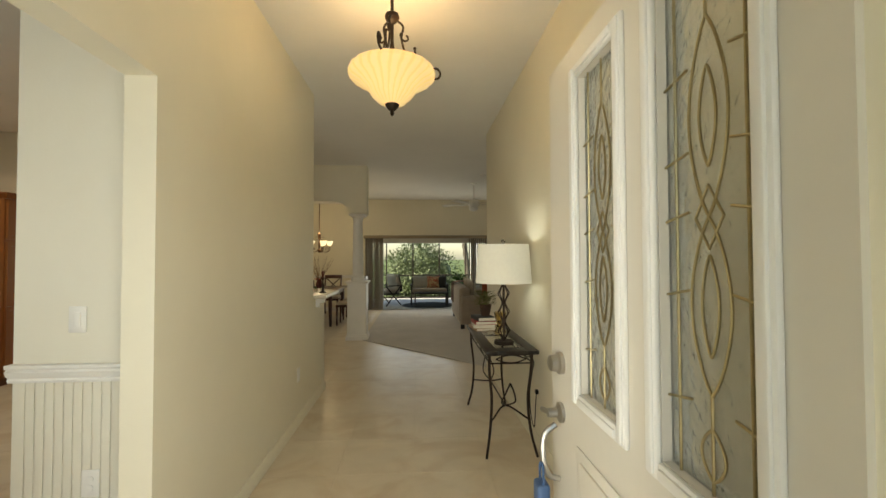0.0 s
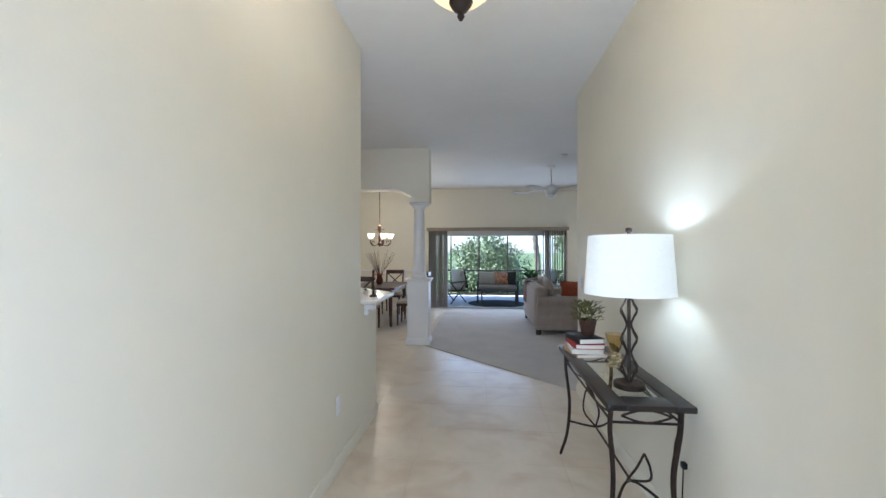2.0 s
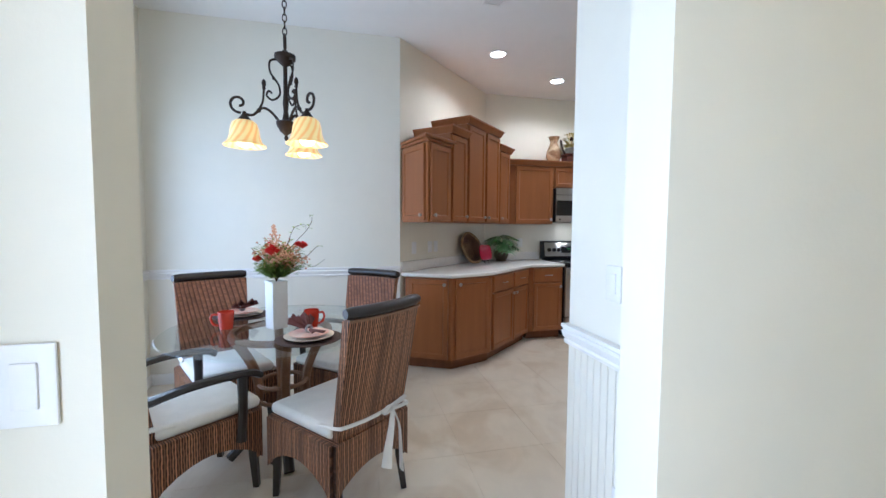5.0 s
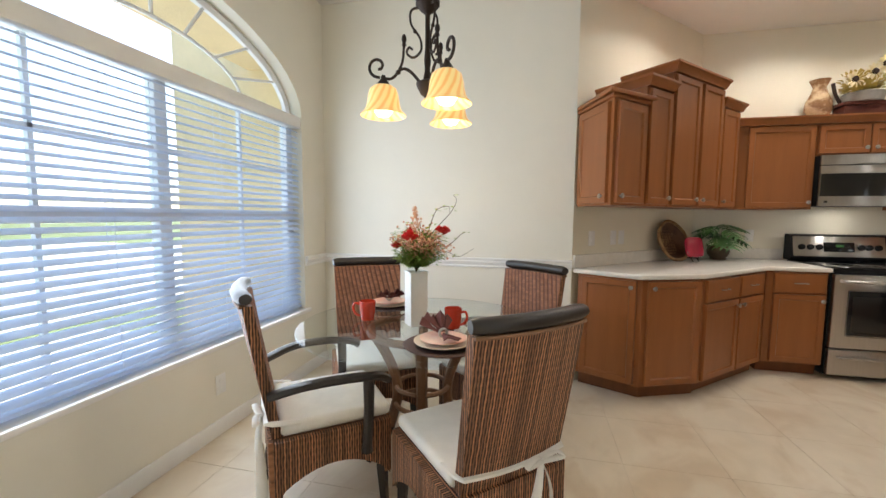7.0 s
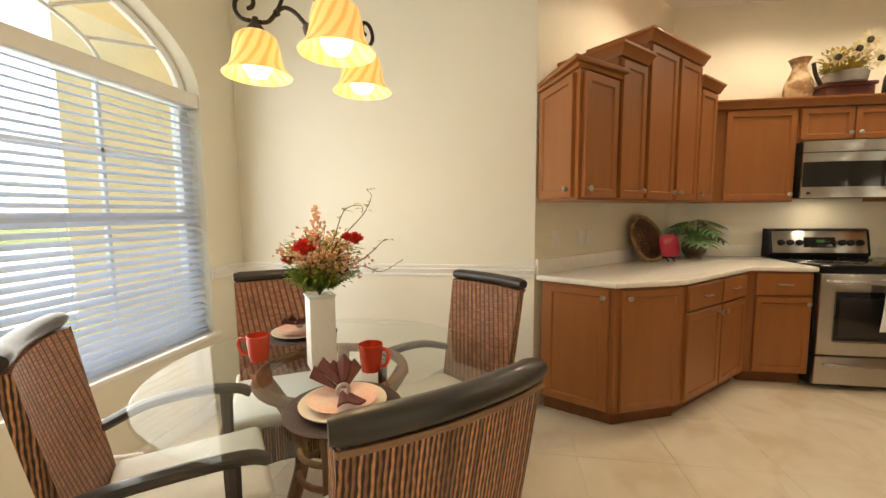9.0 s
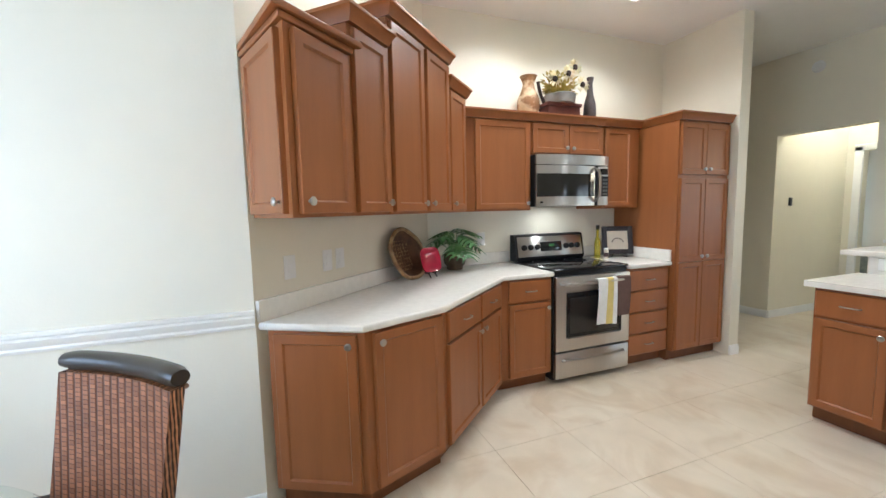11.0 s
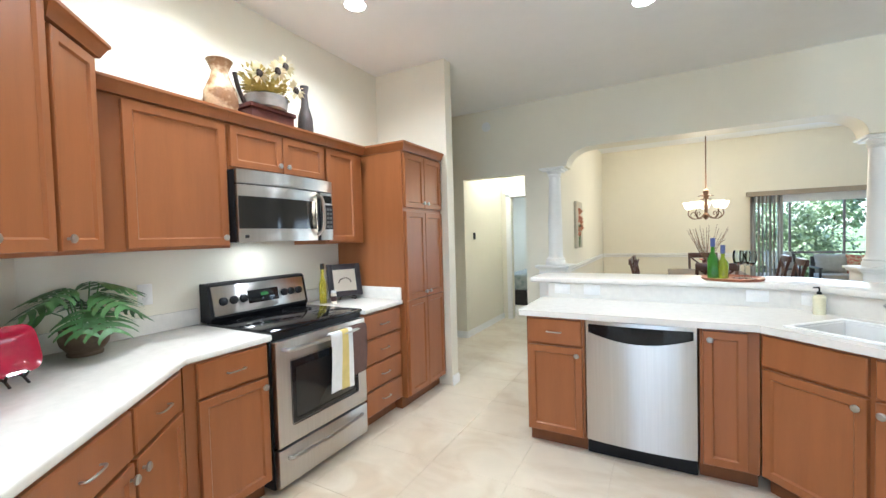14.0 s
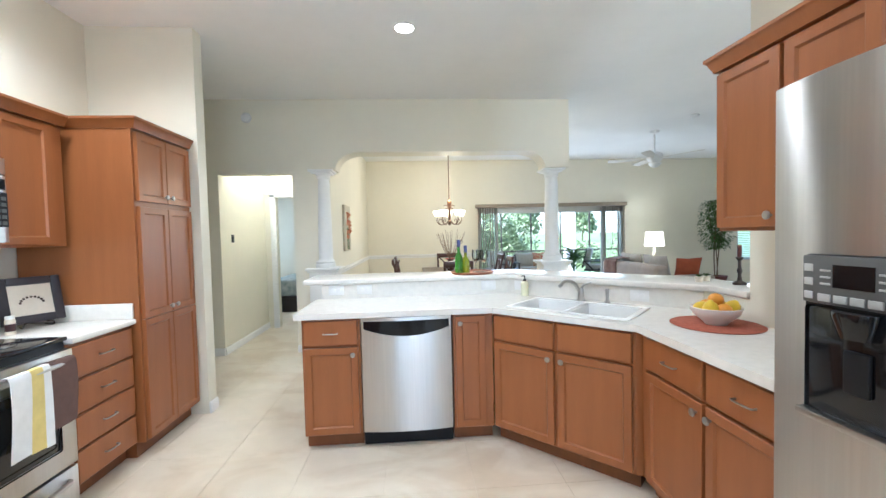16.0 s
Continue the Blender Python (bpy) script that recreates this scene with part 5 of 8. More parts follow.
part("canopy", lathe(B(), [(0, CEIL - 0.045), (0.02, CEIL - 0.045), (0.05, CEIL - 0.02), (0.06, CEIL - 0.001), (0, CEIL - 0.001)], 20), M_IRON, ch)
for deg in (-82, 38, 160):
    a = radians(deg)
    u, zz = Vector((math.cos(a), math.sin(a), 0)), Vector((0, 0, 1))

    def P(r, z):
        return u * r + zz * (cz + z)
    ar = B()
    p = smooth_path([P(0.03, 0.10), P(0.08, 0.155), P(0.12, 0.165), P(0.165, 0.125), P(0.215, 0.13)], 6)
    tube(ar, p, 0.007, 8)
    tube(ar, spiral(P(0.23, 0.18), 0.05, 0.012, -1.75, 4.6, 26, (u, zz)), 0.007, 8)
    ico(ar, P(0.135, 0.152), 0.013)
    part("arm", ar, M_IRON, ch, "scrolled iron arm")
    up = B()
    tube(up, smooth_path([P(0.03, 0.435), P(0.075, 0.42), P(0.075, 0.36), P(0.035, 0.30), P(0.03, 0.245), P(0.065, 0.215), P(0.095, 0.235), P(0.085, 0.26), P(0.068, 0.25)], 6), 0.0055, 6)
    ico(up, P(0.058, 0.33), 0.010)
    part("scroll", up, M_IRON, ch)
    bd_ = B()
    tube(bd_, smooth_path([P(0.135, 0.155), P(0.115, 0.20), P(0.108, 0.27)], 6), 0.006, 6)
    lathe(bd_, [(0, 0.262), (0.011, 0.27), (0.007, 0.28), (0.012, 0.295), (0.009, 0.312), (0, 0.322)], 10, P(0.108, 0))
    part("bud_finial", bd_, M_IRON, ch)
    sc = P(0.205, -0.025)
    part("shade_cap", lathe(B(), [(0.0, 0.165), (0.008, 0.165), (0.012, 0.15), (0.03, 0.125), (0.045, 0.11), (0.047, 0.104), (0, 0.104)], 16, sc), M_IRON, ch)
    sh = part("shade", lathe(B(), [(0.042, 0.107), (0.058, 0.094), (0.066, 0.066), (0.070, 0.034), (0.079, 0.006), (0.099, -0.014), (0.098, -0.017), (0.077, 0.002), (0.067, 0.034), (0.063, 0.066), (0.054, 0.091), (0.040, 0.104)], 28), M_AMBER, ch, "amber swirled glass bell shade", m=Matrix.Translation(sc) @ Matrix.Scale(1.07, 4))
    part("bulb", lathe(B(), [(0, -0.024), (0.026, -0.017), (0.042, 0.008), (0.036, 0.04), (0.014, 0.07), (0.013, 0.10), (0, 0.10)], 14), M_BULB, sh)
    w = Vector((CH[0], CH[1], 0)) + sc
    lamp("lamp_chandelier", "POINT", Matrix.Translation(w - zz * 0.22), 3.0, WARM, radius=0.04)

# window: frame, sashes, blind and sill
M_VINYL = mat("white_vinyl", (0.80, 0.81, 0.82), 0.4, var=0.02, scale=6)
# white slats; the blue of the sky light is put into both colours
M_SLAT = mat("blind_slat_white", (0.80, 0.84, 0.90), 0.45, var=0.02, scale=6)
_n, _l = M_SLAT.node_tree.nodes, M_SLAT.node_tree.links
_t, _x = _n.new("ShaderNodeBsdfTranslucent"), _n.new("ShaderNodeMixShader")
_t.inputs["Color"].default_value = (0.74, 0.84, 0.98, 1)
_x.inputs[0].default_value = 0.5
_l.new(_n["Principled BSDF"].outputs[0], _x.inputs[1])
_l.new(_t.outputs[0], _x.inputs[2])
_l.new(_x.outputs[0], _n["Material Output"].inputs["Surface"])
M_PANE = sheet_glass("window_glass", (0.97, 0.98, 0.98), 0.0, 1.25)
win = tagged(new("window_1"), "wide arched white vinyl window with divided panes", "window", kind="structure")
WY = NOOKY - 0.12
wf = B()
for x in (-3.82, -2.715, -1.60):
    box(wf, x, x + 0.07, WY - 0.03, WY + 0.03, 0.52, 2.08, 0.004)
for z in (0.52, 1.27, 2.0):
    box(wf, -3.815, -1.545, WY - 0.027, WY + 0.027, z, z + 0.07, 0.004)
part("window_frame", wf, M_VINYL, win)
gl = B()
for x in (-3.27, -2.13):
    box(gl, x - 0.009, x + 0.009, WY - 0.012, WY + 0.012, 0.59, 2.0)
for z in (0.90, 1.65):
    box(gl, -3.75, -1.60, WY - 0.012, WY + 0.012, z - 0.009, z + 0.009)
part("glazing_bar", gl, M_VINYL, win)
ar = B()
n = 40
for (hw, hh, r) in ((1.125, 0.485, 0.03), (0.62, 0.24, 0.011)):
    tube(ar, [(-2.68 - hw * math.cos(math.pi * k / n), WY, 2.075 + hh * math.sin(math.pi * k / n)) for k in range(n + 1)], r, 6)
for deg in (28, 50, 72, 90, 108, 130, 152):
    a = radians(deg)
    tube(ar, [(-2.68 - 0.62 * math.cos(a), WY, 2.075 + 0.24 * math.sin(a)), (-2.68 - 1.12 * math.cos(a), WY, 2.075 + 0.48 * math.sin(a))], 0.010, 6)
part("arch_frame", ar, M_VINYL, win, "white fan-light bars")
for x0, x1, z0, z1 in ((-3.75, -2.715, 0.59, 1.27), (-2.645, -1.60, 0.59, 1.27), (-3.75, -2.715, 1.34, 2.0), (-2.645, -1.60, 1.34, 2.0)):
    pn_ = part("pane", box(B(), x0, x1, WY - 0.003, WY + 0.003, z0, z1), M_PANE, win)
    glaze(pn_, (0, 1, 0))
part("window_sill", box(B(), -3.86, -1.50, NOOKY - 0.10, NOOKY + 0.035, 0.52, 0.55, 0.008), M_TRIM, win, "white painted sill")
bl = thing("window_blind", pose(0, 0, 0), "white horizontal slatted blind, slats half open", "blind")
BY = NOOKY - 0.045
part("headrail", box(B(), -3.815, -1.545, BY - 0.035, BY + 0.04, 1.985, 2.07, 0.006), M_TRIM, bl, "white valance")
part("bottom_rail", box(B(), -3.80, -1.555, BY - 0.025, BY + 0.025, 0.565, 0.585, 0.004), M_SLAT, bl)
ns = 33
slat = bpy.data.meshes.new("slat")
sb = B()
def sl(u, v):
    y = (v - 0.5) * 0.05
    return (-1.125 + 2.25 * u, y, 0.004 * (1 - (2 * v - 1) ** 2)), (0, 0, 1)
sb = grid_sheet(sl, 1, 4, 0.003)
sb.to_mesh(slat)
sb.free()
slat.materials.append(M_SLAT)
for i in range(ns):
    s_ = new("slat", slat)
    s_.parent = bl
    s_.matrix_basis = pose(-2.678, BY, 0.61 + i * (1.96 - 0.61) / (ns - 1), -24)
for x in (-3.55, -3.0, -2.36, -1.8):
    cd = B()
    for dy in (-0.024, 0.024):
        tube(cd, [(x, BY + dy, 0.58), (x, BY + dy, 1.99)], 0.0012, 4)
    part("ladder_cord", cd, M_SLAT, bl)

# chair rail, wainscot, baseboards
def rail(name, m, L, label="white moulded chair rail", z=0.895):
    """Moulded strip: local x along the wall, wall at y=0, room at -y."""
    bm = B()
    prof = [(0, 0), (-0.012, 0.0), (-0.016, 0.012), (-0.012, 0.02), (-0.022, 0.032), (-0.028, 0.05), (-0.020, 0.058), (-0.030, 0.068), (-0.030, 0.08), (0, 0.08)]
    a = [bm.verts.new((0, y, z + h)) for y, h in prof]
    b = [bm.verts.new((L, y, z + h)) for y, h in prof]
    n = len(prof)
    fs = [bm.faces.new(a), bm.faces.new(b[::-1])] + [bm.faces.new((a[i], a[(i + 1) % n], b[(i + 1) % n], b[i])) for i in range(n)]
    bmesh.ops.recalc_face_normals(bm, faces=fs)
    ob = struct(name, bm, M_TRIM, label)
    ob.matrix_basis = m
    return ob


def base_board(m, L, material=None):
    bm = B()
    prof = [(0, 0), (-0.015, 0.0), (-0.015, 0.07), (-0.010, 0.08), (-0.008, 0.088), (0, 0.09)]
    a = [bm.verts.new((0, y, h)) for y, h in prof]
    b = [bm.verts.new((L, y, h)) for y, h in prof]
    n = len(prof)
    fs = [bm.faces.new(a), bm.faces.new(b[::-1])] + [bm.faces.new((a[i], a[(i + 1) % n], b[(i + 1) % n], b[i])) for i in range(n)]
    bmesh.ops.recalc_face_normals(bm, faces=fs)
    ob = struct("baseboard", bm, material or M_TRIM, "painted baseboard along the foot of the wall")
    ob.matrix_basis = m
    return ob


e = 0.001
rail("trim_chair_rail", pose(NOOKX + e, NOOKY, 0, 0, 0, 90), 1.45 - NOOKY)
rail("trim_chair_rail", pose(-3.83, NOOKY + e, 0, 0, 0, 180), NOOKX * -1 - 3.83)
rail("trim_chair_rail", pose(-1.83, 1.85 - e, 0, 0, 0, 0), 0.63)
rail("trim_chair_rail", pose(-1.80 - e, 1.97, 0, 0, 0, -90), 0.12)
rail("trim_chair_rail", pose(-3.96 + e, 7.4, 0, 0, 0, 90), YB - 7.4)
rail("trim_chair_rail", pose(-3.96, YB - e, 0, 0, 0, 0), 2.4)
base_board(pose(NOOKX + e, NOOKY, 0, 0, 0, 90), 1.45 - NOOKY)
base_board(pose(WX0, NOOKY + e, 0, 0, 0, 180), -(NOOKX - WX0))
base_board(pose(-1.80, 1.85 - e, 0, 0, 0, 0), 0.6)
base_board(pose(WX1 + e, 1.64, 0, 0, 0, 90), 4.47 - 1.64, M_WALL)
base_board(pose(HALL_R - e, 5.17, 0, 0, 0, -90), 4.8, M_WALL)
base_board(pose(-4.62 + e, 5.385, 0, 0, 0, 90), 0.125)
base_board(pose(-5.25 + e, YH, 0, 0, 0, 90), 1.5)
base_board(pose(-7.0, YH - e, 0, 0, 0, 0), 1.75)
base_board(pose(-4.38, YH - e, 0, 0, 0, 0), 0.43)
base_board(pose(-3.96 + e, YH + 0.14, 0, 0, 0, 90), YB - YH - 0.14)
base_board(pose(-3.96, YB - e, 0, 0, 0, 0), 2.5)
base_board(pose(2.0, YB - e, 0, 0, 0, 0), 4.3)


def beadboard(x0, x1, y, name="wainscot"):
    """Narrow upright boards under the chair rail."""
    w = tagged(new(name), "cream beadboard wainscot panelling", "wainscot", kind="structure")
    n = int(round((x1 - x0) / 0.04))
    me = mesh_of("board", box(B(), 0, (x1 - x0) / n - 0.004, -0.006, 0, 0.09, 0.895, 0.002, 1), M_WALL_N)
    for i in range(n):
        b_ = new("board", me)
        b_.parent = w
        b_.matrix_basis = pose(x0 + i * (x1 - x0) / n, y, 0)
    return w


beadboard(-1.80, WX0, 1.85 - e)

# ---- entry hall ----
M_DOOR = mat("door_paint_offwhite", (0.74, 0.70, 0.62), 0.35, var=0.03, scale=3)
M_OBSC = mat("obscure_glass", (0.90, 0.94, 0.92), 0.18, var=0.0, trans=0.85, ior=1.2, bump=0.6, bscale=45)
M_BRASS = mat("brass_came", (0.42, 0.35, 0.20), 0.35, 1.0, var=0.15, scale=30)
M_BLUE = mat("blue_plastic", (0.06, 0.12, 0.25), 0.4, var=0.1, scale=20)
door = tagged(new("door_1"), "open off-white front door with two leaded glass panes", "door", kind="structure")
door.matrix_basis = pose(0.40, 1.255, 0, 0, 0, -90)      # local x from the free edge to the hinge, face at -y
DW_, DT = 0.915, 0.045
P1, P2 = (0.233, 0.443), (0.587, 0.798)
GZ0, GZ1 = 1.07, 1.93
db = B()
for a, b_, c, d in ((0, P1[0], 0.01, 2.04), (P1[1], P2[0], GZ0, GZ1), (P2[1], DW_, 0.01, 2.04), (P1[0], P2[1], 0.01, GZ0), (P1[0], P2[1], GZ1, 2.04)):
    box(db, a, b_, 0, DT, c, d)
part("leaf", db, M_DOOR, door)
for p0, p1 in (P1, P2):
    fm = B()
    for y0, y1 in ((-0.012, 0.0), (DT, DT + 0.012)):
        for a, b_, c, d in ((p0 - 0.035, p0, GZ0 - 0.035, GZ1 + 0.035), (p1, p1 + 0.035, GZ0 - 0.035, GZ1 + 0.035), (p0, p1, GZ0 - 0.035, GZ0), (p0, p1, GZ1, GZ1 + 0.035)):
            box(fm, a, b_, y0, y1, c, d, 0.005)
            box(fm, a + 0.008, b_ - 0.008, y0 - 0.006 if y0 < 0 else y1 - 0.002, y0 + 0.002 if y0 < 0 else y1 + 0.006, c + 0.008, d - 0.008, 0.003)
    part("glass_frame", fm, M_TRIM, door, "white moulded glass frame")
    part("pane", box(B(), p0, p1, 0.018, 0.026, GZ0, GZ1), M_OBSC, door, "textured obscure glass pane")
    cm = B()
    w, cx, y = p1 - p0, (p0 + p1) / 2, 0.014
    def came(pts, r=0.0026):
        tube(cm, [(x, y, z) for x, z in pts], r, 6)
    def lens(z0, z1, hw, x=cx):
        n = 18
        for s in (-1, 1):
            came([(x + s * hw * math.sin(math.pi * i / n) ** 0.8, z0 + (z1 - z0) * i / n) for i in range(n + 1)])
    zc = (GZ0 + GZ1) / 2 + 0.02
    lens(zc - 0.02, zc + 0.30, 0.042)
    lens(zc + 0.06, zc + 0.22, 0.018)
    lens(zc - 0.30, zc - 0.02, 0.042)
    lens(zc - 0.24, zc - 0.08, 0.018)
    came([(cx - 0.03, zc - 0.02), (cx, zc + 0.03), (cx + 0.03, zc - 0.02), (cx, zc - 0.07), (cx - 0.03, zc - 0.02)])
    for z in (zc + 0.22, zc + 0.08, zc - 0.02, zc - 0.15, zc - 0.33):
        came([(p0, z), (cx - 0.045, z + 0.012)])
        came([(cx + 0.045, z + 0.012), (p1, z)])
    for x in (p0 + 0.03, p1 - 0.03):
        came([(x, GZ0), (x, GZ1)])
    came([(cx, GZ1), (cx, zc + 0.30)])
    came([(cx, GZ0), (cx, zc - 0.30)])
    lens(GZ0 + 0.02, GZ0 + 0.10, 0.025)
    part("brass_came", cm, M_BRASS, door, "brass leading in oval pattern")
    rp = B()
    box(rp, p0 - 0.03, p1 + 0.03, -0.006, 0.0, 0.22, 0.92, 0.004)
    box(rp, p0, p1, -0.012, -0.005, 0.25, 0.89, 0.006)
    part("raised_panel", rp, M_DOOR, door)
hx = 0.085
part("deadbolt", lathe(B(), [(0, 0), (0.034, 0), (0.034, 0.012), (0.026, 0.018), (0.024, 0.035), (0.015, 0.04), (0, 0.04)], 20, m=pose(hx, 0, 1.115, 90)), M_CHROME, door, "satin nickel deadbolt")
hs = B()
lathe(hs, [(0, 0), (0.03, 0), (0.03, 0.01), (0.015, 0.018), (0.013, 0.045), (0, 0.045)], 16, m=pose(hx, 0, 0.965, 90))
tube(hs, smooth_path([(hx, -0.04, 0.965), (hx - 0.03, -0.05, 0.965), (hx - 0.05, -0.045, 0.955)], 4), 0.008, 8)
tube(hs, smooth_path([(hx, -0.02, 0.93), (hx, -0.055, 0.90), (hx, -0.06, 0.84), (hx, -0.045, 0.78), (hx, -0.01, 0.765)], 5), 0.009, 8)
part("handle_set", hs, M_CHROME, door, "satin nickel lever and pull handle")
lb = B()
box(lb, hx - 0.028, hx + 0.028, -0.085, -0.045, 0.66, 0.76, 0.012, 3)
tube(lb, smooth_path([(hx - 0.018, -0.065, 0.755), (hx - 0.016, -0.065, 0.80), (hx, -0.065, 0.815), (hx + 0.016, -0.065, 0.80), (hx + 0.018, -0.065, 0.755)], 5), 0.004, 6)
part("lock_box", lb, M_BLUE, door, "blue key lock box hanging on the handle")
fr_ = B()
box(fr_, -0.56, -0.53, 0.17, 0.37, 0, 2.09, 0.004)
box(fr_, 0.41, 0.44, 0.17, 0.34, 0, 2.09, 0.004)
box(fr_, -0.53, 0.41, 0.17, 0.37, 2.06, 2.09, 0.004)
struct("trim_door_frame", fr_, M_TRIM, "white painted front door frame")

# console table
M_CGLASS = M_GLASS
ct = thing("console_table", pose(0.635, 3.33, 0), "dark wood and wrought-iron console table with glass inset", "table")
TX, TY, TZ = 0.19, 0.57, 0.775
fr2 = B()
for a, b_, c, d in ((-TX, -TX + 0.085, -TY, TY), (TX - 0.085, TX, -TY, TY), (-TX + 0.085, TX - 0.085, -TY, -TY + 0.12), (-TX + 0.085, TX - 0.085, TY - 0.12, TY)):
    box(fr2, a, b_, c, d, TZ - 0.028, TZ, 0.004)
part("top_frame", fr2, M_ESP, ct, "espresso wooden top frame")
g_ = part("glass_inset", box(B(), -TX + 0.085, TX - 0.085, -TY + 0.12, TY - 0.12, TZ - 0.012, TZ - 0.005), M_CGLASS, ct)
glaze(g_, (0, 0, 1))
lx, ly = TX - 0.035, TY - 0.06
for sx in (-1, 1):
    for sy in (-1, 1):
        lg = B()
        for o in (0.0, 0.022):
            p = smooth_path([(sx * lx, sy * (ly - o), TZ - 0.03), (sx * lx, sy * (ly - 0.015 - o), 0.62), (sx * (lx - 0.02), sy * (ly - 0.035 - o), 0.40), (sx * (lx - 0.005), sy * (ly - 0.03 - o * 0.6), 0.18), (sx * (lx + 0.03), sy * (ly + 0.02 - o * 0.4), 0.006)], 6)
            tube(lg, p, 0.0085, 8)
        part("leg", lg, M_IRON, ct)
ap = B()
for sy in (-1, 1):
    for z in (TZ - 0.04, TZ - 0.10):
        tube(ap, [(-lx, sy * ly, z), (lx, sy * ly, z)], 0.006, 6)
    for s in (-1, 1):
        tube(ap, [(-lx * 0.72 + 1.44 * lx * i / 12, sy * ly, TZ - 0.07 + s * 0.028 * math.sin(math.pi * i / 12)) for i in range(13)], 0.005, 6)
for sx in (-1, 1):
    for z in (TZ - 0.04, TZ - 0.10):
        tube(ap, [(sx * lx, -ly, z), (sx * lx, ly, z)], 0.006, 6)
    for c in (-0.26, 0.26):
        for s in (-1, 1):
            tube(ap, [(sx * lx, c - 0.2 + 0.4 * i / 12, TZ - 0.07 + s * 0.028 * math.sin(math.pi * i / 12)) for i in range(13)], 0.005, 6)
part("apron", ap, M_IRON, ct, "iron apron with lens motifs")
st = B()
for sy in (-1, 1):
    tube(st, smooth_path([(-lx + 0.02, sy * (ly - 0.03), 0.26), (0, sy * (ly - 0.20), 0.30), (lx - 0.02, sy * (ly - 0.03), 0.26)], 6), 0.007, 6)
    for s in (-1, 1):
        tube(st, smooth_path([(s * 0.0, sy * (ly - 0.20), 0.30), (s * 0.05, sy * (ly - 0.10), 0.36), (s * 0.03, sy * (ly - 0.04), 0.45), (s * 0.0, sy * (ly - 0.03), 0.52)], 6), 0.006, 6)
tube(st, [(0, -ly + 0.20, 0.30), (0, ly - 0.20, 0.30)], 0.007, 6)
part("stretcher", st, M_IRON, ct)

# table lamp
M_SHADE = mat("lamp_shade_linen", (0.88, 0.87, 0.80), 0.8, var=0.03, scale=40, emit=(0.90, 0.93, 0.82), estr=0.13)
tl = thing("table_lamp", pose(0.625, 3.01, TZ), "iron table lamp with white drum shade, lit", "lamp")
part("base", lathe(B(), [(0, 0), (0.075, 0), (0.075, 0.02), (0.07, 0.026), (0, 0.026)], 28), M_IRON, tl)
part("stem", tube(B(), [(0, 0, 0.02), (0, 0, 0.50)], 0.009, 8), M_IRON, tl)
for q in range(4):
    a = math.pi / 2 * q + 0.4
    tw_ = B()
    tube(tw_, smooth_path([(math.cos(a) * r, math.sin(a) * r, 0.03 + 0.43 * i / 12) for i, r in enumerate((0.012, 0.03, 0.052, 0.03, 0.015, 0.03, 0.052, 0.03, 0.015, 0.03, 0.052, 0.03, 0.012))], 4), 0.0045, 6)
    part("wire_scroll", tw_, M_IRON, tl)
part("shade", lathe(B(), [(0.215, 0.47), (0.195, 0.765), (0.191, 0.765), (0.211, 0.47)], 40), M_SHADE, tl, "white linen drum shade")
part("finial", lathe(B(), [(0, 0.765), (0.006, 0.765), (0.008, 0.778), (0.017, 0.788), (0.014, 0.803), (0, 0.806)], 14), M_IRON, tl)
sp_ = B()
for a in (0, 2.09, 4.19):
    tube(sp_, [(0, 0, 0.757), (0.19 * math.cos(a), 0.19 * math.sin(a), 0.757)], 0.002, 5)
part("spider", sp_, M_IRON, tl)
part("bulb", lathe(B(), [(0, 0.50), (0.013, 0.50), (0.016, 0.54), (0.03, 0.58), (0.03, 0.60), (0.018, 0.625), (0, 0.63)], 14), M_BULB, tl)
lamp("lamp_table", "POINT", pose(0.625, 3.01, TZ + 0.66), 4.6, (0.86, 0.95, 1.0), radius=0.03)
cd = B()
tube(cd, smooth_path([(0.80, 3.0, TZ - 0.03), (0.84, 2.95, 0.64), (0.80, 2.92, 0.52), (0.80, 2.91, 0.30), (0.83, 2.92, 0.17), (0.85, 2.95, 0.30), (0.865, 2.97, 0.42)], 7), 0.0035, 6)
box(cd, 0.855, 0.878, 2.955, 2.985, 0.40, 0.43, 0.004)
solo("power_cord", cd, M_BLACKM, "black lamp cord plugged into the wall", "cord")
M_BOOKB = mat("book_black", (0.02, 0.02, 0.022), 0.5, var=0.1, scale=10)
M_BOOKR = mat("book_red", (0.35, 0.02, 0.02), 0.5, var=0.1, scale=10)
M_BOOKT = mat("book_tan", (0.45, 0.30, 0.18), 0.5, var=0.15, scale=10)
M_PAPER = mat("book_pages", (0.75, 0.70, 0.60), 0.8, var=0.08, scale=60)
z = TZ
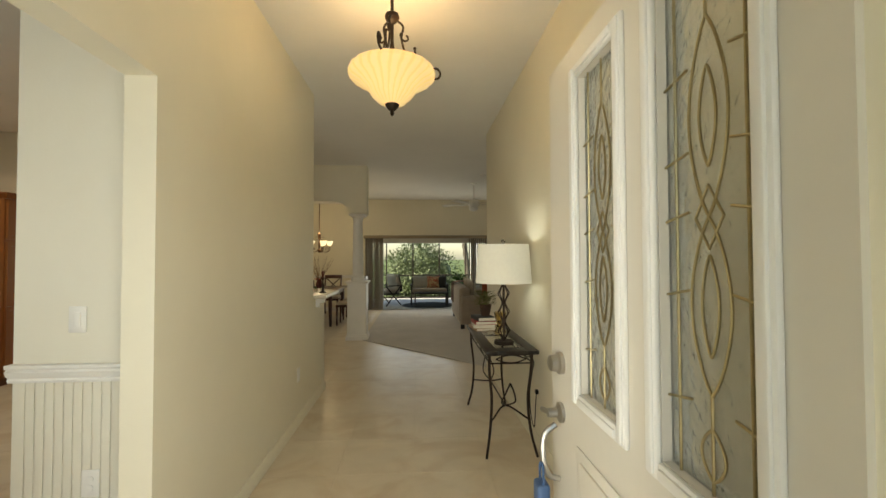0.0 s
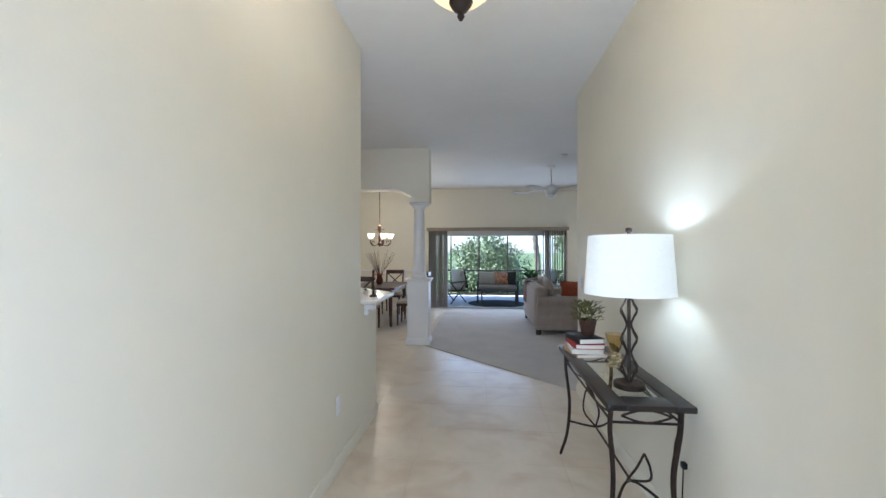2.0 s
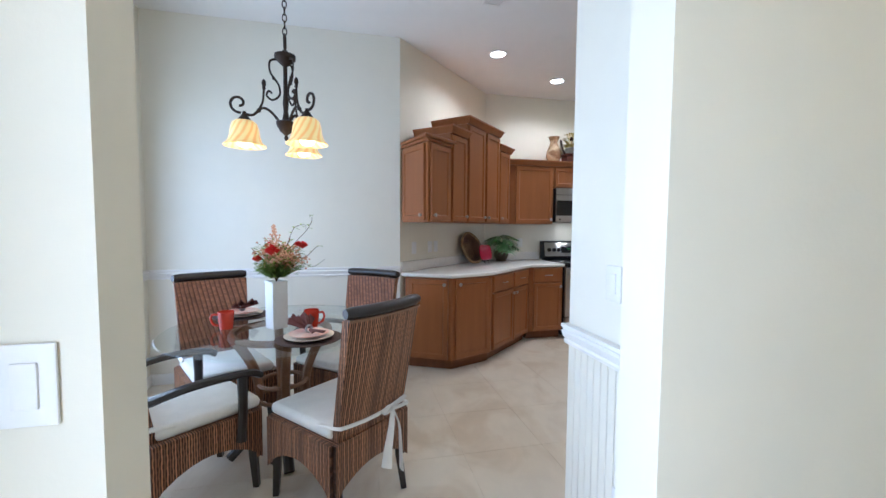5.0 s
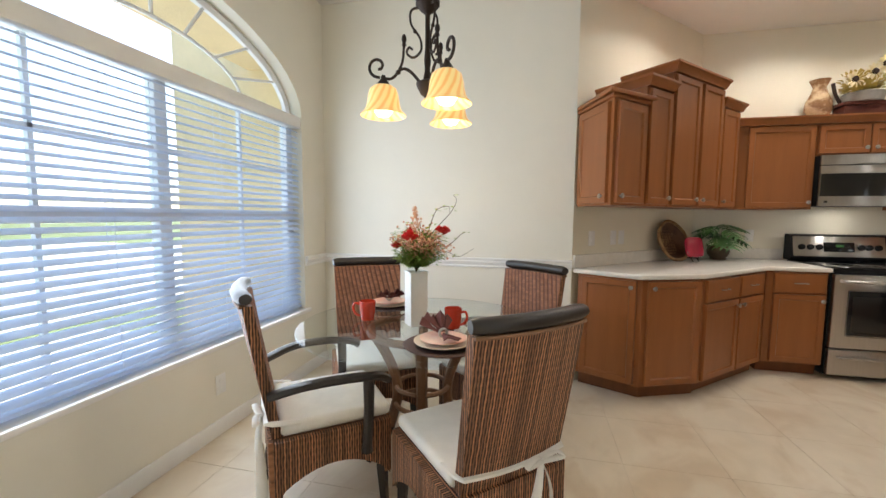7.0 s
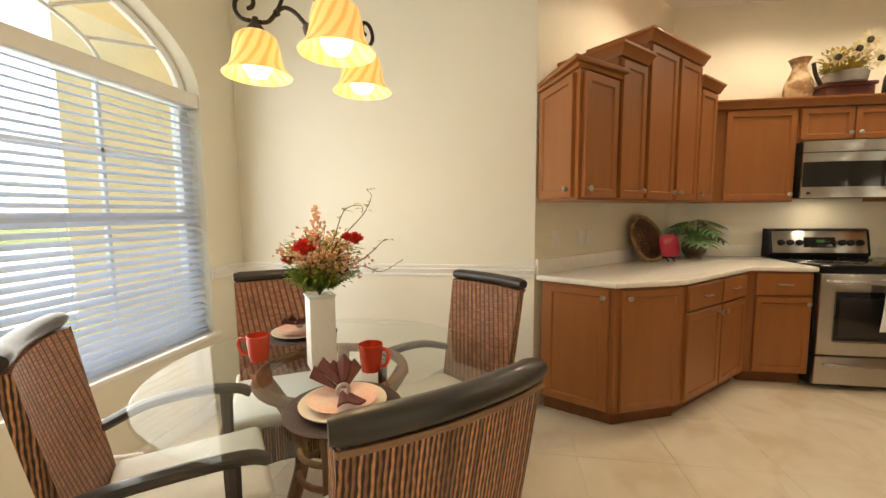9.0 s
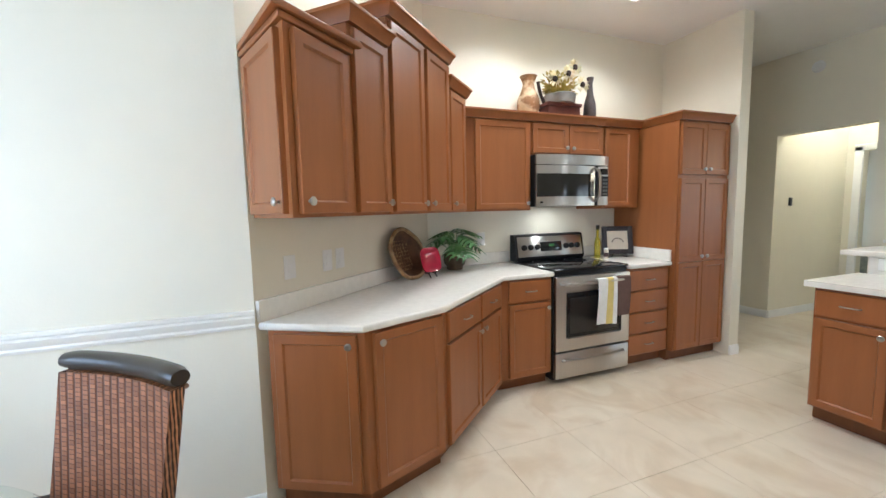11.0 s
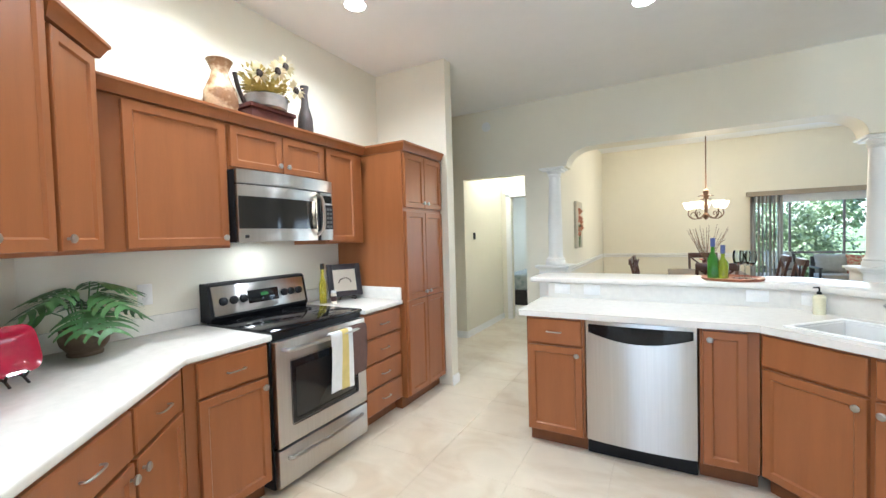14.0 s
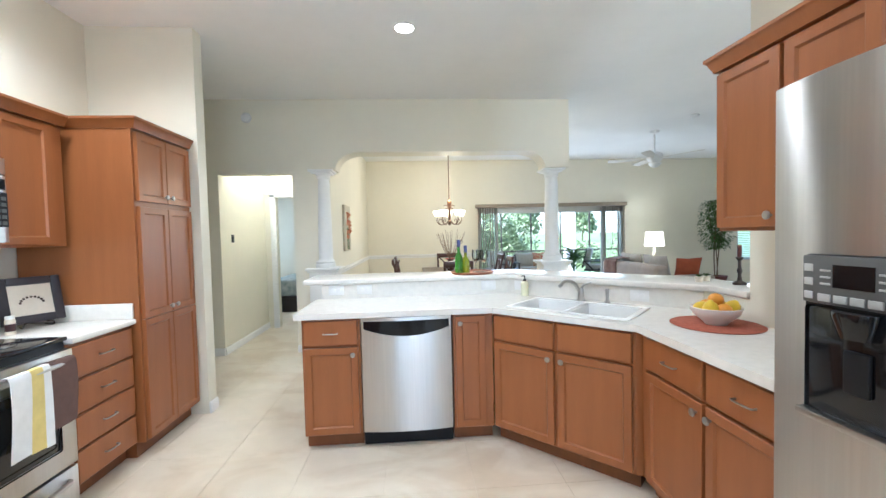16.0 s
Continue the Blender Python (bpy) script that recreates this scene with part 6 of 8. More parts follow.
for i, (mt, h, w, dpt, rz) in enumerate(((M_BOOKT, 0.022, 0.21, 0.27, 8), (M_PAPER, 0.03, 0.2, 0.26, -4), (M_BOOKR, 0.03, 0.19, 0.25, 3), (M_BOOKB, 0.034, 0.17, 0.23, 10))):
    bk_ = thing("book", pose(0.575, 3.68, z + 0.0005, 0, 0, rz), ("tan", "cream", "red", "black")[i] + " hardback book in a stack on the console", "book", "books on the console")
    part("page_block", box(B(), -w / 2 + 0.004, w / 2 - 0.006, -dpt / 2 + 0.005, dpt / 2 - 0.005, 0.003, h - 0.003), M_PAPER, bk_)
    cv = B()
    box(cv, -w / 2, w / 2, -dpt / 2, dpt / 2, 0, 0.003, 0.001)
    box(cv, -w / 2, w / 2, -dpt / 2, dpt / 2, h - 0.003, h, 0.001)
    box(cv, -w / 2, -w / 2 + 0.004, -dpt / 2, dpt / 2, 0.003, h - 0.003)
    part("cover", cv, mt, bk_)
    z += h + 0.0008
pp = thing("potted_plant", pose(0.60, 3.70, z), "small leafy plant in a dark brown pot on books", "plant")
part("pot", lathe(B(), [(0, 0), (0.04, 0), (0.055, 0.08), (0.06, 0.10), (0.055, 0.105), (0.05, 0.09), (0, 0.09)], 20), mat("pot_brown", (0.06, 0.03, 0.02), 0.4, var=0.2, scale=20), pp)
fl = B()
for i in range(260):
    a = rnd.uniform(0, 6.28)
    r = rnd.uniform(0, 0.09)
    leaf_bm(fl, (r * math.cos(a), r * math.sin(a), 0.09 + rnd.uniform(0, 0.13)), (math.cos(a), math.sin(a), rnd.uniform(0.1, 1.5)), rnd.uniform(0.025, 0.05), 0.4)
part("foliage", fl, mat("foliage_olive", (0.16, 0.17, 0.05), 0.55, var=0.35, scale=30), pp)
M_AMBG = mat("amber_clear_glass", (0.85, 0.72, 0.45), 0.05, var=0.0, trans=1.0, ior=1.4)
solo("candle_holder", lathe(B(), [(0, 0), (0.05, 0), (0.055, 0.02), (0.035, 0.06), (0.03, 0.09), (0.045, 0.14), (0.055, 0.19), (0.052, 0.19), (0.04, 0.14), (0.025, 0.09), (0.02, 0.06), (0, 0.03)], 20), M_AMBG,
     "amber glass hurricane candle holder", "candle holder", pose(0.68, 3.40, TZ))

# pendant
M_BOWL = mat("pendant_swirl_glass", (0.95, 0.80, 0.45), 0.3, var=0.0)
swirl(M_BOWL, (1.0, 0.66, 0.27), (1.0, 0.75, 0.37), 0.40, 26, -30.0)
PX, PY_, pz = -0.19, 2.35, 2.29
pd = thing("pendant_light", pose(PX, PY_, 0), "wrought-iron pendant with amber swirled glass bowl, lit", "pendant lamp")
part("finial", lathe(B(), [(0, pz), (0.006, pz + 0.004), (0.014, pz + 0.018), (0.010, pz + 0.03), (0.025, pz + 0.04), (0.04, pz + 0.06), (0.045, pz + 0.072), (0, pz + 0.072)], 16), M_IRON, pd)
bw = B()
prof = [(0.04, 0.068), (0.08, 0.085), (0.12, 0.13), (0.155, 0.19), (0.20, 0.235), (0.25, 0.265), (0.265, 0.29), (0.263, 0.315), (0.25, 0.335), (0.246, 0.333), (0.255, 0.312), (0.255, 0.292), (0.24, 0.272), (0.19, 0.243), (0.145, 0.198), (0.11, 0.137), (0.075, 0.093), (0.04, 0.076)]
lathe(bw, [(r * 0.98, pz + 0.068 + (h - 0.068) * 0.80) for r, h in prof], 48)
for v in bw.verts:
    a = math.atan2(v.co.y, v.co.x)
    r = math.hypot(v.co.x, v.co.y)
    if r > 0.06:
        f = 1 + 0.012 * math.sin(20 * a + 14 * (v.co.z - pz))
        v.co.x *= f
        v.co.y *= f
part("bowl", bw, M_BOWL, pd, "amber swirled glass bowl")
for dx in (-0.06, 0.06):
    part("bulb", lathe(B(), [(0, -0.035), (0.024, -0.025), (0.03, 0.0), (0.02, 0.035), (0, 0.05)], 12, (dx, 0, pz + 0.24)), M_BULB, pd)
part("stem", lathe(B(), [(0, pz + 0.07), (0.009, pz + 0.07), (0.009, pz + 0.33), (0.02, pz + 0.345), (0.012, pz + 0.37), (0.016, pz + 0.41), (0.01, pz + 0.45), (0.01, pz + 0.56), (0.035, pz + 0.58), (0.045, pz + 0.60), (0.04, pz + 0.62), (0.01, pz + 0.64), (0.01, CEIL - 0.05), (0.05, CEIL - 0.03), (0.065, CEIL - 0.001), (0, CEIL - 0.001)], 16), M_IRON, pd)
for deg in (20, 140, 260):
    a = radians(deg)
    u, zz = Vector((math.cos(a), math.sin(a), 0)), Vector((0, 0, 1))
    sc_ = B()
    Q = lambda r, h: u * r + zz * (pz + h)
    tube(sc_, smooth_path([Q(0.03, 0.59), Q(0.07, 0.56), Q(0.06, 0.48), Q(0.10, 0.37), Q(0.18, 0.315), Q(0.252, 0.275)], 6), 0.007, 8)
    tube(sc_, spiral(Q(0.282, 0.318), 0.045, 0.012, -2.2, 4.0, 22, (u, zz)), 0.007, 8)
    tube(sc_, spiral(Q(0.085, 0.50), 0.035, 0.01, 2.6, 7.5, 18, (u, zz)), 0.006, 6)
    tube(sc_, smooth_path([Q(0.13, 0.345), Q(0.15, 0.39), Q(0.145, 0.43)], 5), 0.006, 6)
    ico(sc_, Q(0.145, 0.442), 0.011)
    part("scroll_arm", sc_, M_IRON, pd, "scrolled iron arm")
lamp("lamp_pendant", "POINT", pose(PX, PY_, pz + 0.36), 17, WARM, radius=0.1)


# switches, outlets, detectors
def plate(name, m, label, w=0.075, h=0.118, kind="outlet"):
    t = thing(name, m, label, name.replace("_", " "))
    part("cover", box(B(), -w / 2, w / 2, -0.006, 0, -h / 2, h / 2, 0.003), M_WHITEP, t)
    n = max(1, round(w / 0.06 - 0.3))
    for i in range(n):
        x = (i - (n - 1) / 2) * 0.046
        if kind == "outlet":
            for z in (-0.02, 0.02):
                part("socket", lathe(B(), [(0, 0), (0.015, 0), (0.014, 0.003), (0, 0.003)], 14, m=pose(x, -0.006, z, 90)), M_WHITEP, t)
        else:
            part("rocker", box(B(), x - 0.016, x + 0.016, -0.010, -0.005, -0.033, 0.033, 0.002), M_WHITEP, t)
    return t


plate("wall_outlet", pose(WX1 + e, 3.507, 0.43, 0, 0, 90), "white wall outlet low on the hall wall")
plate("light_switch", pose(WX1 + e, 0.55, 1.13, 0, 0, 90), "white rocker switch plate in the hall", 0.12, 0.118, "switch")
plate("light_switch", pose(-1.55, 1.85 - e, 1.17, 0, 0, 0), "white rocker switch plate above the chair rail", 0.075, 0.118, "switch")
plate("wall_outlet", pose(-1.48, 1.843, 0.45, 0, 0, 0), "white wall outlet on the wainscot")
plate("wall_outlet", pose(-2.9, NOOKY + e, 0.30, 0, 0, 180), "white wall outlet under the window")
plate("light_switch", pose(0.87, 5.0, 1.15, 0, 0, -90), "white light switch near the living room", 0.075, 0.118, "switch")
kk = math.sqrt(0.5)
for s in (0.22, 0.50, 0.61):
    plate("wall_outlet", pose(NOOKX - kk * s + 0.001, 1.45 + kk * s + 0.001, 1.14, 0, 0, 135), "white wall outlet above the counter")
plate("wall_outlet", pose(RANGEX + e, 3.22, 1.14, 0, 0, 90), "white wall outlet beside the range")
for x in (-3.55, -3.33):
    plate("wall_outlet", pose(x, 5.263, 0.985, 0, 90, 0), "white outlet in the bar backsplash")
plate("wall_outlet", pose(-2.33, 5.263, 0.985, 0, 90, 0), "white outlet in the bar backsplash")
plate("wall_outlet", pose(-2.08, 5.185, 0.985, 0, 90, -45), "white outlet in the bar backsplash")
plate("wall_outlet", pose(-1.46, 4.565, 0.975, 0, 90, -45), "white outlet in the bar backsplash")
solo("thermostat", box(B(), 0, 0.012, -0.03, 0.03, -0.05, 0.05, 0.004), M_BLACKM, "small black thermostat on the corridor wall", "thermostat", pose(-5.249, 7.35, 1.42))
for nm, m, lb_ in (("smoke_detector", pose(-4.89, YH - e, 2.86, 90), "round white smoke detector on the wall"), ("smoke_detector", pose(1.25, 7.7, CEIL - e, 180), "round white smoke detector on the ceiling")):
    sd = thing(nm, m, lb_, "smoke detector")
    part("body", lathe(B(), [(0, 0), (0.06, 0), (0.062, 0.012), (0.05, 0.03), (0, 0.034)], 24), M_WHITEP, sd)
    part("button", lathe(B(), [(0, 0.034), (0.012, 0.034), (0.01, 0.037), (0, 0.037)], 10), M_WHITEP, sd)


def vent(x, y, w, d, label):
    v = thing("ceiling_vent", pose(x, y, CEIL - 0.001), label, "vent")
    fb_ = B()
    for a, b_, c, dd_ in ((-w / 2, w / 2, -d / 2, -d / 2 + 0.02), (-w / 2, w / 2, d / 2 - 0.02, d / 2), (-w / 2, -w / 2 + 0.02, -d / 2 + 0.02, d / 2 - 0.02), (w / 2 - 0.02, w / 2, -d / 2 + 0.02, d / 2 - 0.02)):
        box(fb_, a, b_, c, dd_, -0.008, 0, 0.002)
    part("frame", fb_, M_WHITEP, v)
    n = 6
    for i in range(n):
        y_ = -d / 2 + 0.03 + (d - 0.06) * i / (n - 1)
        part("slat", box(B(), -w / 2 + 0.02, w / 2 - 0.02, -0.01, 0.01, -0.001, 0.001), M_WHITEP, v, m=pose(0, y_, -0.006, 35))


vent(-3.27, 2.08, 0.36, 0.16, "white louvred ceiling vent in the kitchen")
vent(2.05, 7.9, 0.40, 0.2, "white louvred ceiling vent in the living room")

# recessed lights; the last, mid-kitchen, is an added one that stays out of view
M_CANL = mat("recessed_lens", (1, 1, 1), 0.5, var=0.0, emit=(1.0, 0.93, 0.80), estr=6.0)
for x, y in ((-4.267, 2.443), (-4.79, 3.38), (-4.745, 4.31), (-2.957, 5.349), (-2.6, 3.4)):
    cl = thing("recessed_light", pose(x, y, CEIL), "round white recessed ceiling light, lit", "ceiling light", "recessed lights")
    part("trim_ring", lathe(B(), [(0.07, -0.001), (0.095, -0.001), (0.095, -0.006), (0.075, -0.008), (0.07, -0.001)], 28), M_WHITEP, cl)
    part("lens", lathe(B(), [(0, -0.004), (0.072, -0.004), (0.072, -0.002), (0, -0.002)], 24), M_CANL, cl)
    lamp("lamp_recessed", "SPOT", pose(x, y, CEIL - 0.02), 44, SOFT, radius=0.06, spot=radians(150))
lamp("lamp_microwave", "AREA", look((-5.15, 3.89, 1.415), (-5.15, 3.89, 0)), 1.6, SOFT, size=0.2, size_y=0.06)

# ---- kitchen ornaments ----
def monstera(bm, p, d, L):
    """One broad split leaf: a drooping blade cut into pairs of curved lobes."""
    d = Vector(d).normalized()
    s = d.cross(Vector((0, 0, 1))).normalized()
    u = s.cross(d)
    p = Vector(p)

    def mid(t):
        return p + d * L * t - u * L * 0.22 * t * t
    n = 5
    for i in range(n):
        t0, t1 = i / n, (i + 0.97) / n
        w = L * 0.72 * math.sin(math.pi * (0.16 + 0.80 * (i + 0.4) / n)) ** 0.7
        for q in (-1, 1):
            def edge(t, f, lift):
                return mid(t) + s * q * w * f + d * L * 0.20 * f * f - u * w * 0.30 * f * f + u * lift
            rows = []
            for f, sl_t in ((0.0, 0.0), (0.45, 0.03), (0.8, 0.06), (1.0, 0.12)):
                squeeze = 1.0 - 0.45 * max(0.0, f - 0.45) / 0.55
                c_ = (t0 + t1) / 2 + sl_t
                h_ = (t1 - t0) / 2 * squeeze
                rows.append((bm.verts.new(edge(c_ - h_, f, 0.0)), bm.verts.new(edge(c_ + h_, f, 0.004))))
            for r0, r1 in zip(rows, rows[1:]):
                bm.faces.new((r0[0], r0[1], r1[1], r1[0]))
    tube(bm, [mid(t) for t in (0, 0.35, 0.7, 1.0)], 0.0022, 5)


M_MON = mat("monstera_leaf", (0.085, 0.19, 0.055), 0.4, var=0.3, scale=14)
M_URN = mat("carved_urn", (0.13, 0.085, 0.05), 0.7, var=0.4, scale=18, bump=0.5, bscale=40)
fp = thing("potted_plant", pose(-5.235, 2.885, CT1 + 0.0005), "split-leaf plant in a carved brown urn on the counter", "plant")
part("pot", lathe(B(), [(0, 0), (0.066, 0), (0.068, 0.012), (0.064, 0.018), (0.088, 0.05), (0.095, 0.08), (0.088, 0.115), (0.091, 0.13), (0.083, 0.133), (0.075, 0.11), (0, 0.11)], 24), M_URN, fp)
for i in range(13):
    ml = B()
    a = 6.283 * i / 13 + rnd.uniform(-0.2, 0.2)
    el = (0.15, 0.55, 0.95)[i % 3] + rnd.uniform(-0.1, 0.1)
    st_ = Vector((0.03 * math.cos(a), 0.03 * math.sin(a), 0.125))
    reach = 0.03 + 0.06 * (1 - el)
    tip = st_ + Vector((math.cos(a) * reach, math.sin(a) * reach, 0.085 + 0.12 * el))
    tube(ml, [st_ - Vector((0, 0, 0.03)), (st_ + tip) / 2 + Vector((0, 0, 0.02)), tip], 0.003, 5)
    monstera(ml, tip, (math.cos(a), math.sin(a), 0.35 * el - 0.5), rnd.uniform(0.14, 0.18))
    part("leaf", ml, M_MON, fp)
M_BASK = mat("bark_basket", (0.16, 0.075, 0.03), 0.6, var=0.5, scale=9, alt=(0.05, 0.02, 0.01), bump=0.6, bscale=40)
M_BASKR = mat("bark_rim", (0.42, 0.28, 0.13), 0.7, var=0.4, scale=16, alt=(0.18, 0.09, 0.04), bump=0.5, bscale=60)
bm_ = pose(-4.938, 2.402, CT1 + 0.187, 70, 0, 128) @ Matrix.Scale(1.08, 4)
bs = thing("basket", bm_, "large round brown bark basket leaning against the wall", "basket")
part("bowl", lathe(B(), [(0, -0.075), (0.09, -0.07), (0.14, -0.045), (0.17, 0.0), (0.165, 0.0), (0.135, -0.04), (0.085, -0.062), (0, -0.067)], 36), M_BASK, bs)
rm_ = B()
tube(rm_, [((0.17 + 0.004 * math.sin(5 * 6.283 * k / 40)) * math.cos(6.283 * k / 40), (0.17 + 0.004 * math.sin(5 * 6.283 * k / 40)) * math.sin(6.283 * k / 40), 0) for k in range(41)], 0.013, 8)
part("rim", rm_, M_BASKR, bs, "pale knotted rim")
stt = B()
for i in range(6):
    for k in range(9):
        x = -0.075 + 0.03 * i + rnd.uniform(-0.005, 0.005)
        y = -0.10 + 0.025 * k
        zr = -0.064 + 0.9 * max(0.0, math.hypot(x, y) - 0.075) ** 1.35
        if math.hypot(x, y) < 0.12:
            tube(stt, [(x - 0.013, y, zr + 0.003), (x, y + 0.004, zr + 0.006), (x + 0.013, y + 0.008, zr + 0.003)], 0.0022, 5)
            if rnd.random() < 0.6:
                tube(stt, [(x, y - 0.012, zr + 0.004), (x + 0.003, y + 0.014, zr + 0.004)], 0.002, 5)
part("stitching", stt, M_BASKR, bs)
M_MAG = mat("magenta_glaze", (0.42, 0.012, 0.045), 0.12, var=0.15, scale=10, coat=0.5)
pm = thing("plate_on_stand", pose(-4.97, 2.57, CT1 + 0.0005, 0, 0, 112), "square magenta glazed plate on a small stand", "plate")
def sq(u, v):
    x, y = (u - 0.5) * 2, (v - 0.5) * 2
    r = (abs(x) ** 4 + abs(y) ** 4) ** 0.25
    k_ = 0.092 * (max(abs(x), abs(y)) / (r + 1e-6))
    zz_ = 0.02 * max(abs(x), abs(y)) ** 3
    return (x * k_, -zz_, y * k_), (0, 1, 0)
part("plate", grid_sheet(sq, 16, 16, 0.006), M_MAG, pm, m=pose(0, 0.0, 0.125, -14))
sd_ = B()
for s in (-1, 1):
    tube(sd_, smooth_path([(s * 0.03, -0.05, 0.002), (s * 0.03, -0.02, 0.03), (s * 0.035, 0.02, 0.035), (s * 0.03, 0.05, 0.12)], 4), 0.005, 6)
    tube(sd_, [(s * 0.03, -0.03, 0.025), (s * 0.035, -0.045, 0.045)], 0.005, 6)
tube(sd_, [(-0.03, 0.01, 0.035), (0.03, 0.01, 0.035)], 0.005, 6)
part("stand", sd_, M_ESP, pm)

# on the counter right of the range
fr3 = thing("picture_frame", pose(-5.17, 4.575, CT1 + 0.032, -14, 0, 62) @ Matrix.Scale(1.14, 4), "dark framed seashell picture on a wire easel", "picture")
ff = B()
for a, b_, c, d in ((-0.125, -0.085, 0, 0.24), (0.085, 0.125, 0, 0.24), (-0.085, 0.085, 0, 0.04), (-0.085, 0.085, 0.20, 0.24)):
    box(ff, a, b_, -0.012, 0.012, c, d, 0.005)
part("frame", ff, mat("frame_dark", (0.035, 0.03, 0.035), 0.4, var=0.2, scale=12), fr3)
part("mat_board", box(B(), -0.086, 0.086, -0.002, 0.004, 0.039, 0.201), M_CREAM, fr3)
shl = B()
for i in range(9):
    a = 3.14 * (i + 0.5) / 9
    lathe(shl, [(0.0, 0.0), (0.006, 0.002), (0.0, 0.004)], 8, (0.045 * math.cos(a), -0.004, 0.10 + 0.035 * math.sin(a)), pose(0, 0, 0, 90))
part("shell_motif", shl, M_BROWNW, fr3)
ez = B()
for s in (-1, 1):
    tube(ez, smooth_path([(s * 0.05, 0.03, -0.012), (s * 0.06, -0.03, -0.025), (s * 0.055, -0.04, -0.008), (s * 0.04, -0.018, -0.004)], 4), 0.003, 6)
part("easel", ez, M_IRON, fr3)
M_OIL = mat("olive_oil", (0.85, 0.74, 0.06), 0.05, var=0.0, trans=0.7, ior=1.45)
ob_ = thing("oil_bottle", pose(-5.24, 4.385, CT1 + 0.0005) @ Matrix.Scale(1.18, 4), "tall slim bottle of yellow-green olive oil", "bottle")
part("glass", lathe(B(), [(0, 0), (0.024, 0), (0.025, 0.13), (0.012, 0.17), (0.011, 0.23), (0, 0.23)], 18), M_OIL, ob_)
part("cap", lathe(B(), [(0, 0.231), (0.014, 0.231), (0.014, 0.268), (0, 0.27)], 14), M_BLACKM, ob_)
sj = thing("spice_jar", pose(-5.14, 4.40, CT1 + 0.0005), "small white spice jar with dark label", "jar")
part("jar", lathe(B(), [(0, 0), (0.022, 0), (0.022, 0.075), (0.018, 0.085), (0, 0.085)], 18), M_CREAM, sj)
part("lid", lathe(B(), [(0, 0.0855), (0.02, 0.0855), (0.02, 0.102), (0, 0.104)], 16), M_WHITEP, sj)
part("label", lathe(B(), [(0.0225, 0.02), (0.0228, 0.022), (0.0228, 0.058), (0.0225, 0.06)], 18), M_DKPL, sj)

# towel on the oven handle
M_TOW = mat("towel_white", (0.82, 0.81, 0.78), 0.95, var=0.05, scale=20, bump=0.4, bscale=250)
M_TOWY = mat("towel_yellow", (0.72, 0.58, 0.20), 0.95, var=0.08, scale=20, bump=0.4, bscale=250)
M_TOWB = mat("towel_brown", (0.13, 0.075, 0.06), 0.95, var=0.12, scale=20, bump=0.4, bscale=250)
def towel(y0, y1, z0, out, mt, name, parent):
    def fn(u, v):
        y = y0 + (y1 - y0) * u
        t = v * 1.15
        x = -4.735 + 0.075 + out + 0.006 * math.sin(18 * y + 3 * v)
        z = 0.828 - (0.828 - z0) * min(1, max(0, (t - 0.15)))
        if t < 0.15:
            ang = math.pi * (0.15 - t) / 0.15
            x -= 0.018 * (1 - math.cos(ang))
            z = 0.828 + 0.016 * math.sin(ang)
        return (x, y + 0.006 * math.sin(4 * v), z), (1, 0, 0)
    return part(name, grid_sheet(fn, 8, 22, 0.004), mt, parent)
tw1 = thing("dish_towel", pose(0, 0, 0), "white dish towel with yellow stripe on the oven handle", "towel")
towel(3.86, 3.955, 0.47, 0.012, M_TOW, "cloth", tw1)
towel(3.956, 4.02, 0.465, 0.012, M_TOWY, "stripe", tw1)
towel(4.021, 4.06, 0.46, 0.012, M_TOW, "cloth", tw1)
tw2 = thing("dish_towel", pose(0, 0, 0), "brown dish towel hanging on the oven handle", "towel")
towel(4.065, 4.20, 0.52, 0.004, M_TOWB, "cloth", tw2)

# above the wall cabinets
ZT = 2.195
M_MARB = mat("marbled_vase", (0.62, 0.45, 0.27), 0.25, var=0.4, scale=16, alt=(0.28, 0.15, 0.07), sharp=0.8)
solo("vase", lathe(B(), [(0, 0), (0.06, 0), (0.085, 0.06), (0.08, 0.12), (0.05, 0.19), (0.04, 0.23), (0.058, 0.275), (0.065, 0.285), (0.055, 0.28), (0.033, 0.23), (0, 0.2)], 28), M_MARB,
     "marbled tan and brown flared vase above the cabinets", "vase", pose(-5.2, 3.58, ZT) @ Matrix.Scale(1.15, 4))
wb = thing("flower_basket", pose(-5.2, 3.90, ZT, 0, 0, 90) @ Matrix.Scale(1.18, 4), "basket of white sunflowers and yellow leaves", "flowers")
part("box", prism(prism(B(), [(-0.14, -0.06), (0.14, -0.06), (0.14, 0.06), (-0.14, 0.06)], 0.0, 0.075, 0.006), [(-0.15, -0.07), (0.15, -0.07), (0.15, 0.07), (-0.15, 0.07)], 0.076, 0.10, 0.004), mat("burgundy_wood", (0.12, 0.035, 0.025), 0.5, var=0.25, scale=10), wb)
part("handle", tube(B(), smooth_path([(-0.13, 0, 0.09), (-0.17, 0, 0.17), (-0.19, 0, 0.25)], 6), 0.012, 8), M_IRON, wb)
part("grey_lining", lathe(B(), [(0, 0.10), (0.11, 0.10), (0.12, 0.16), (0.11, 0.17), (0, 0.165)], 20), mat("grey_cloth", (0.30, 0.28, 0.25), 0.9, var=0.2, scale=14), wb)
lv = B()
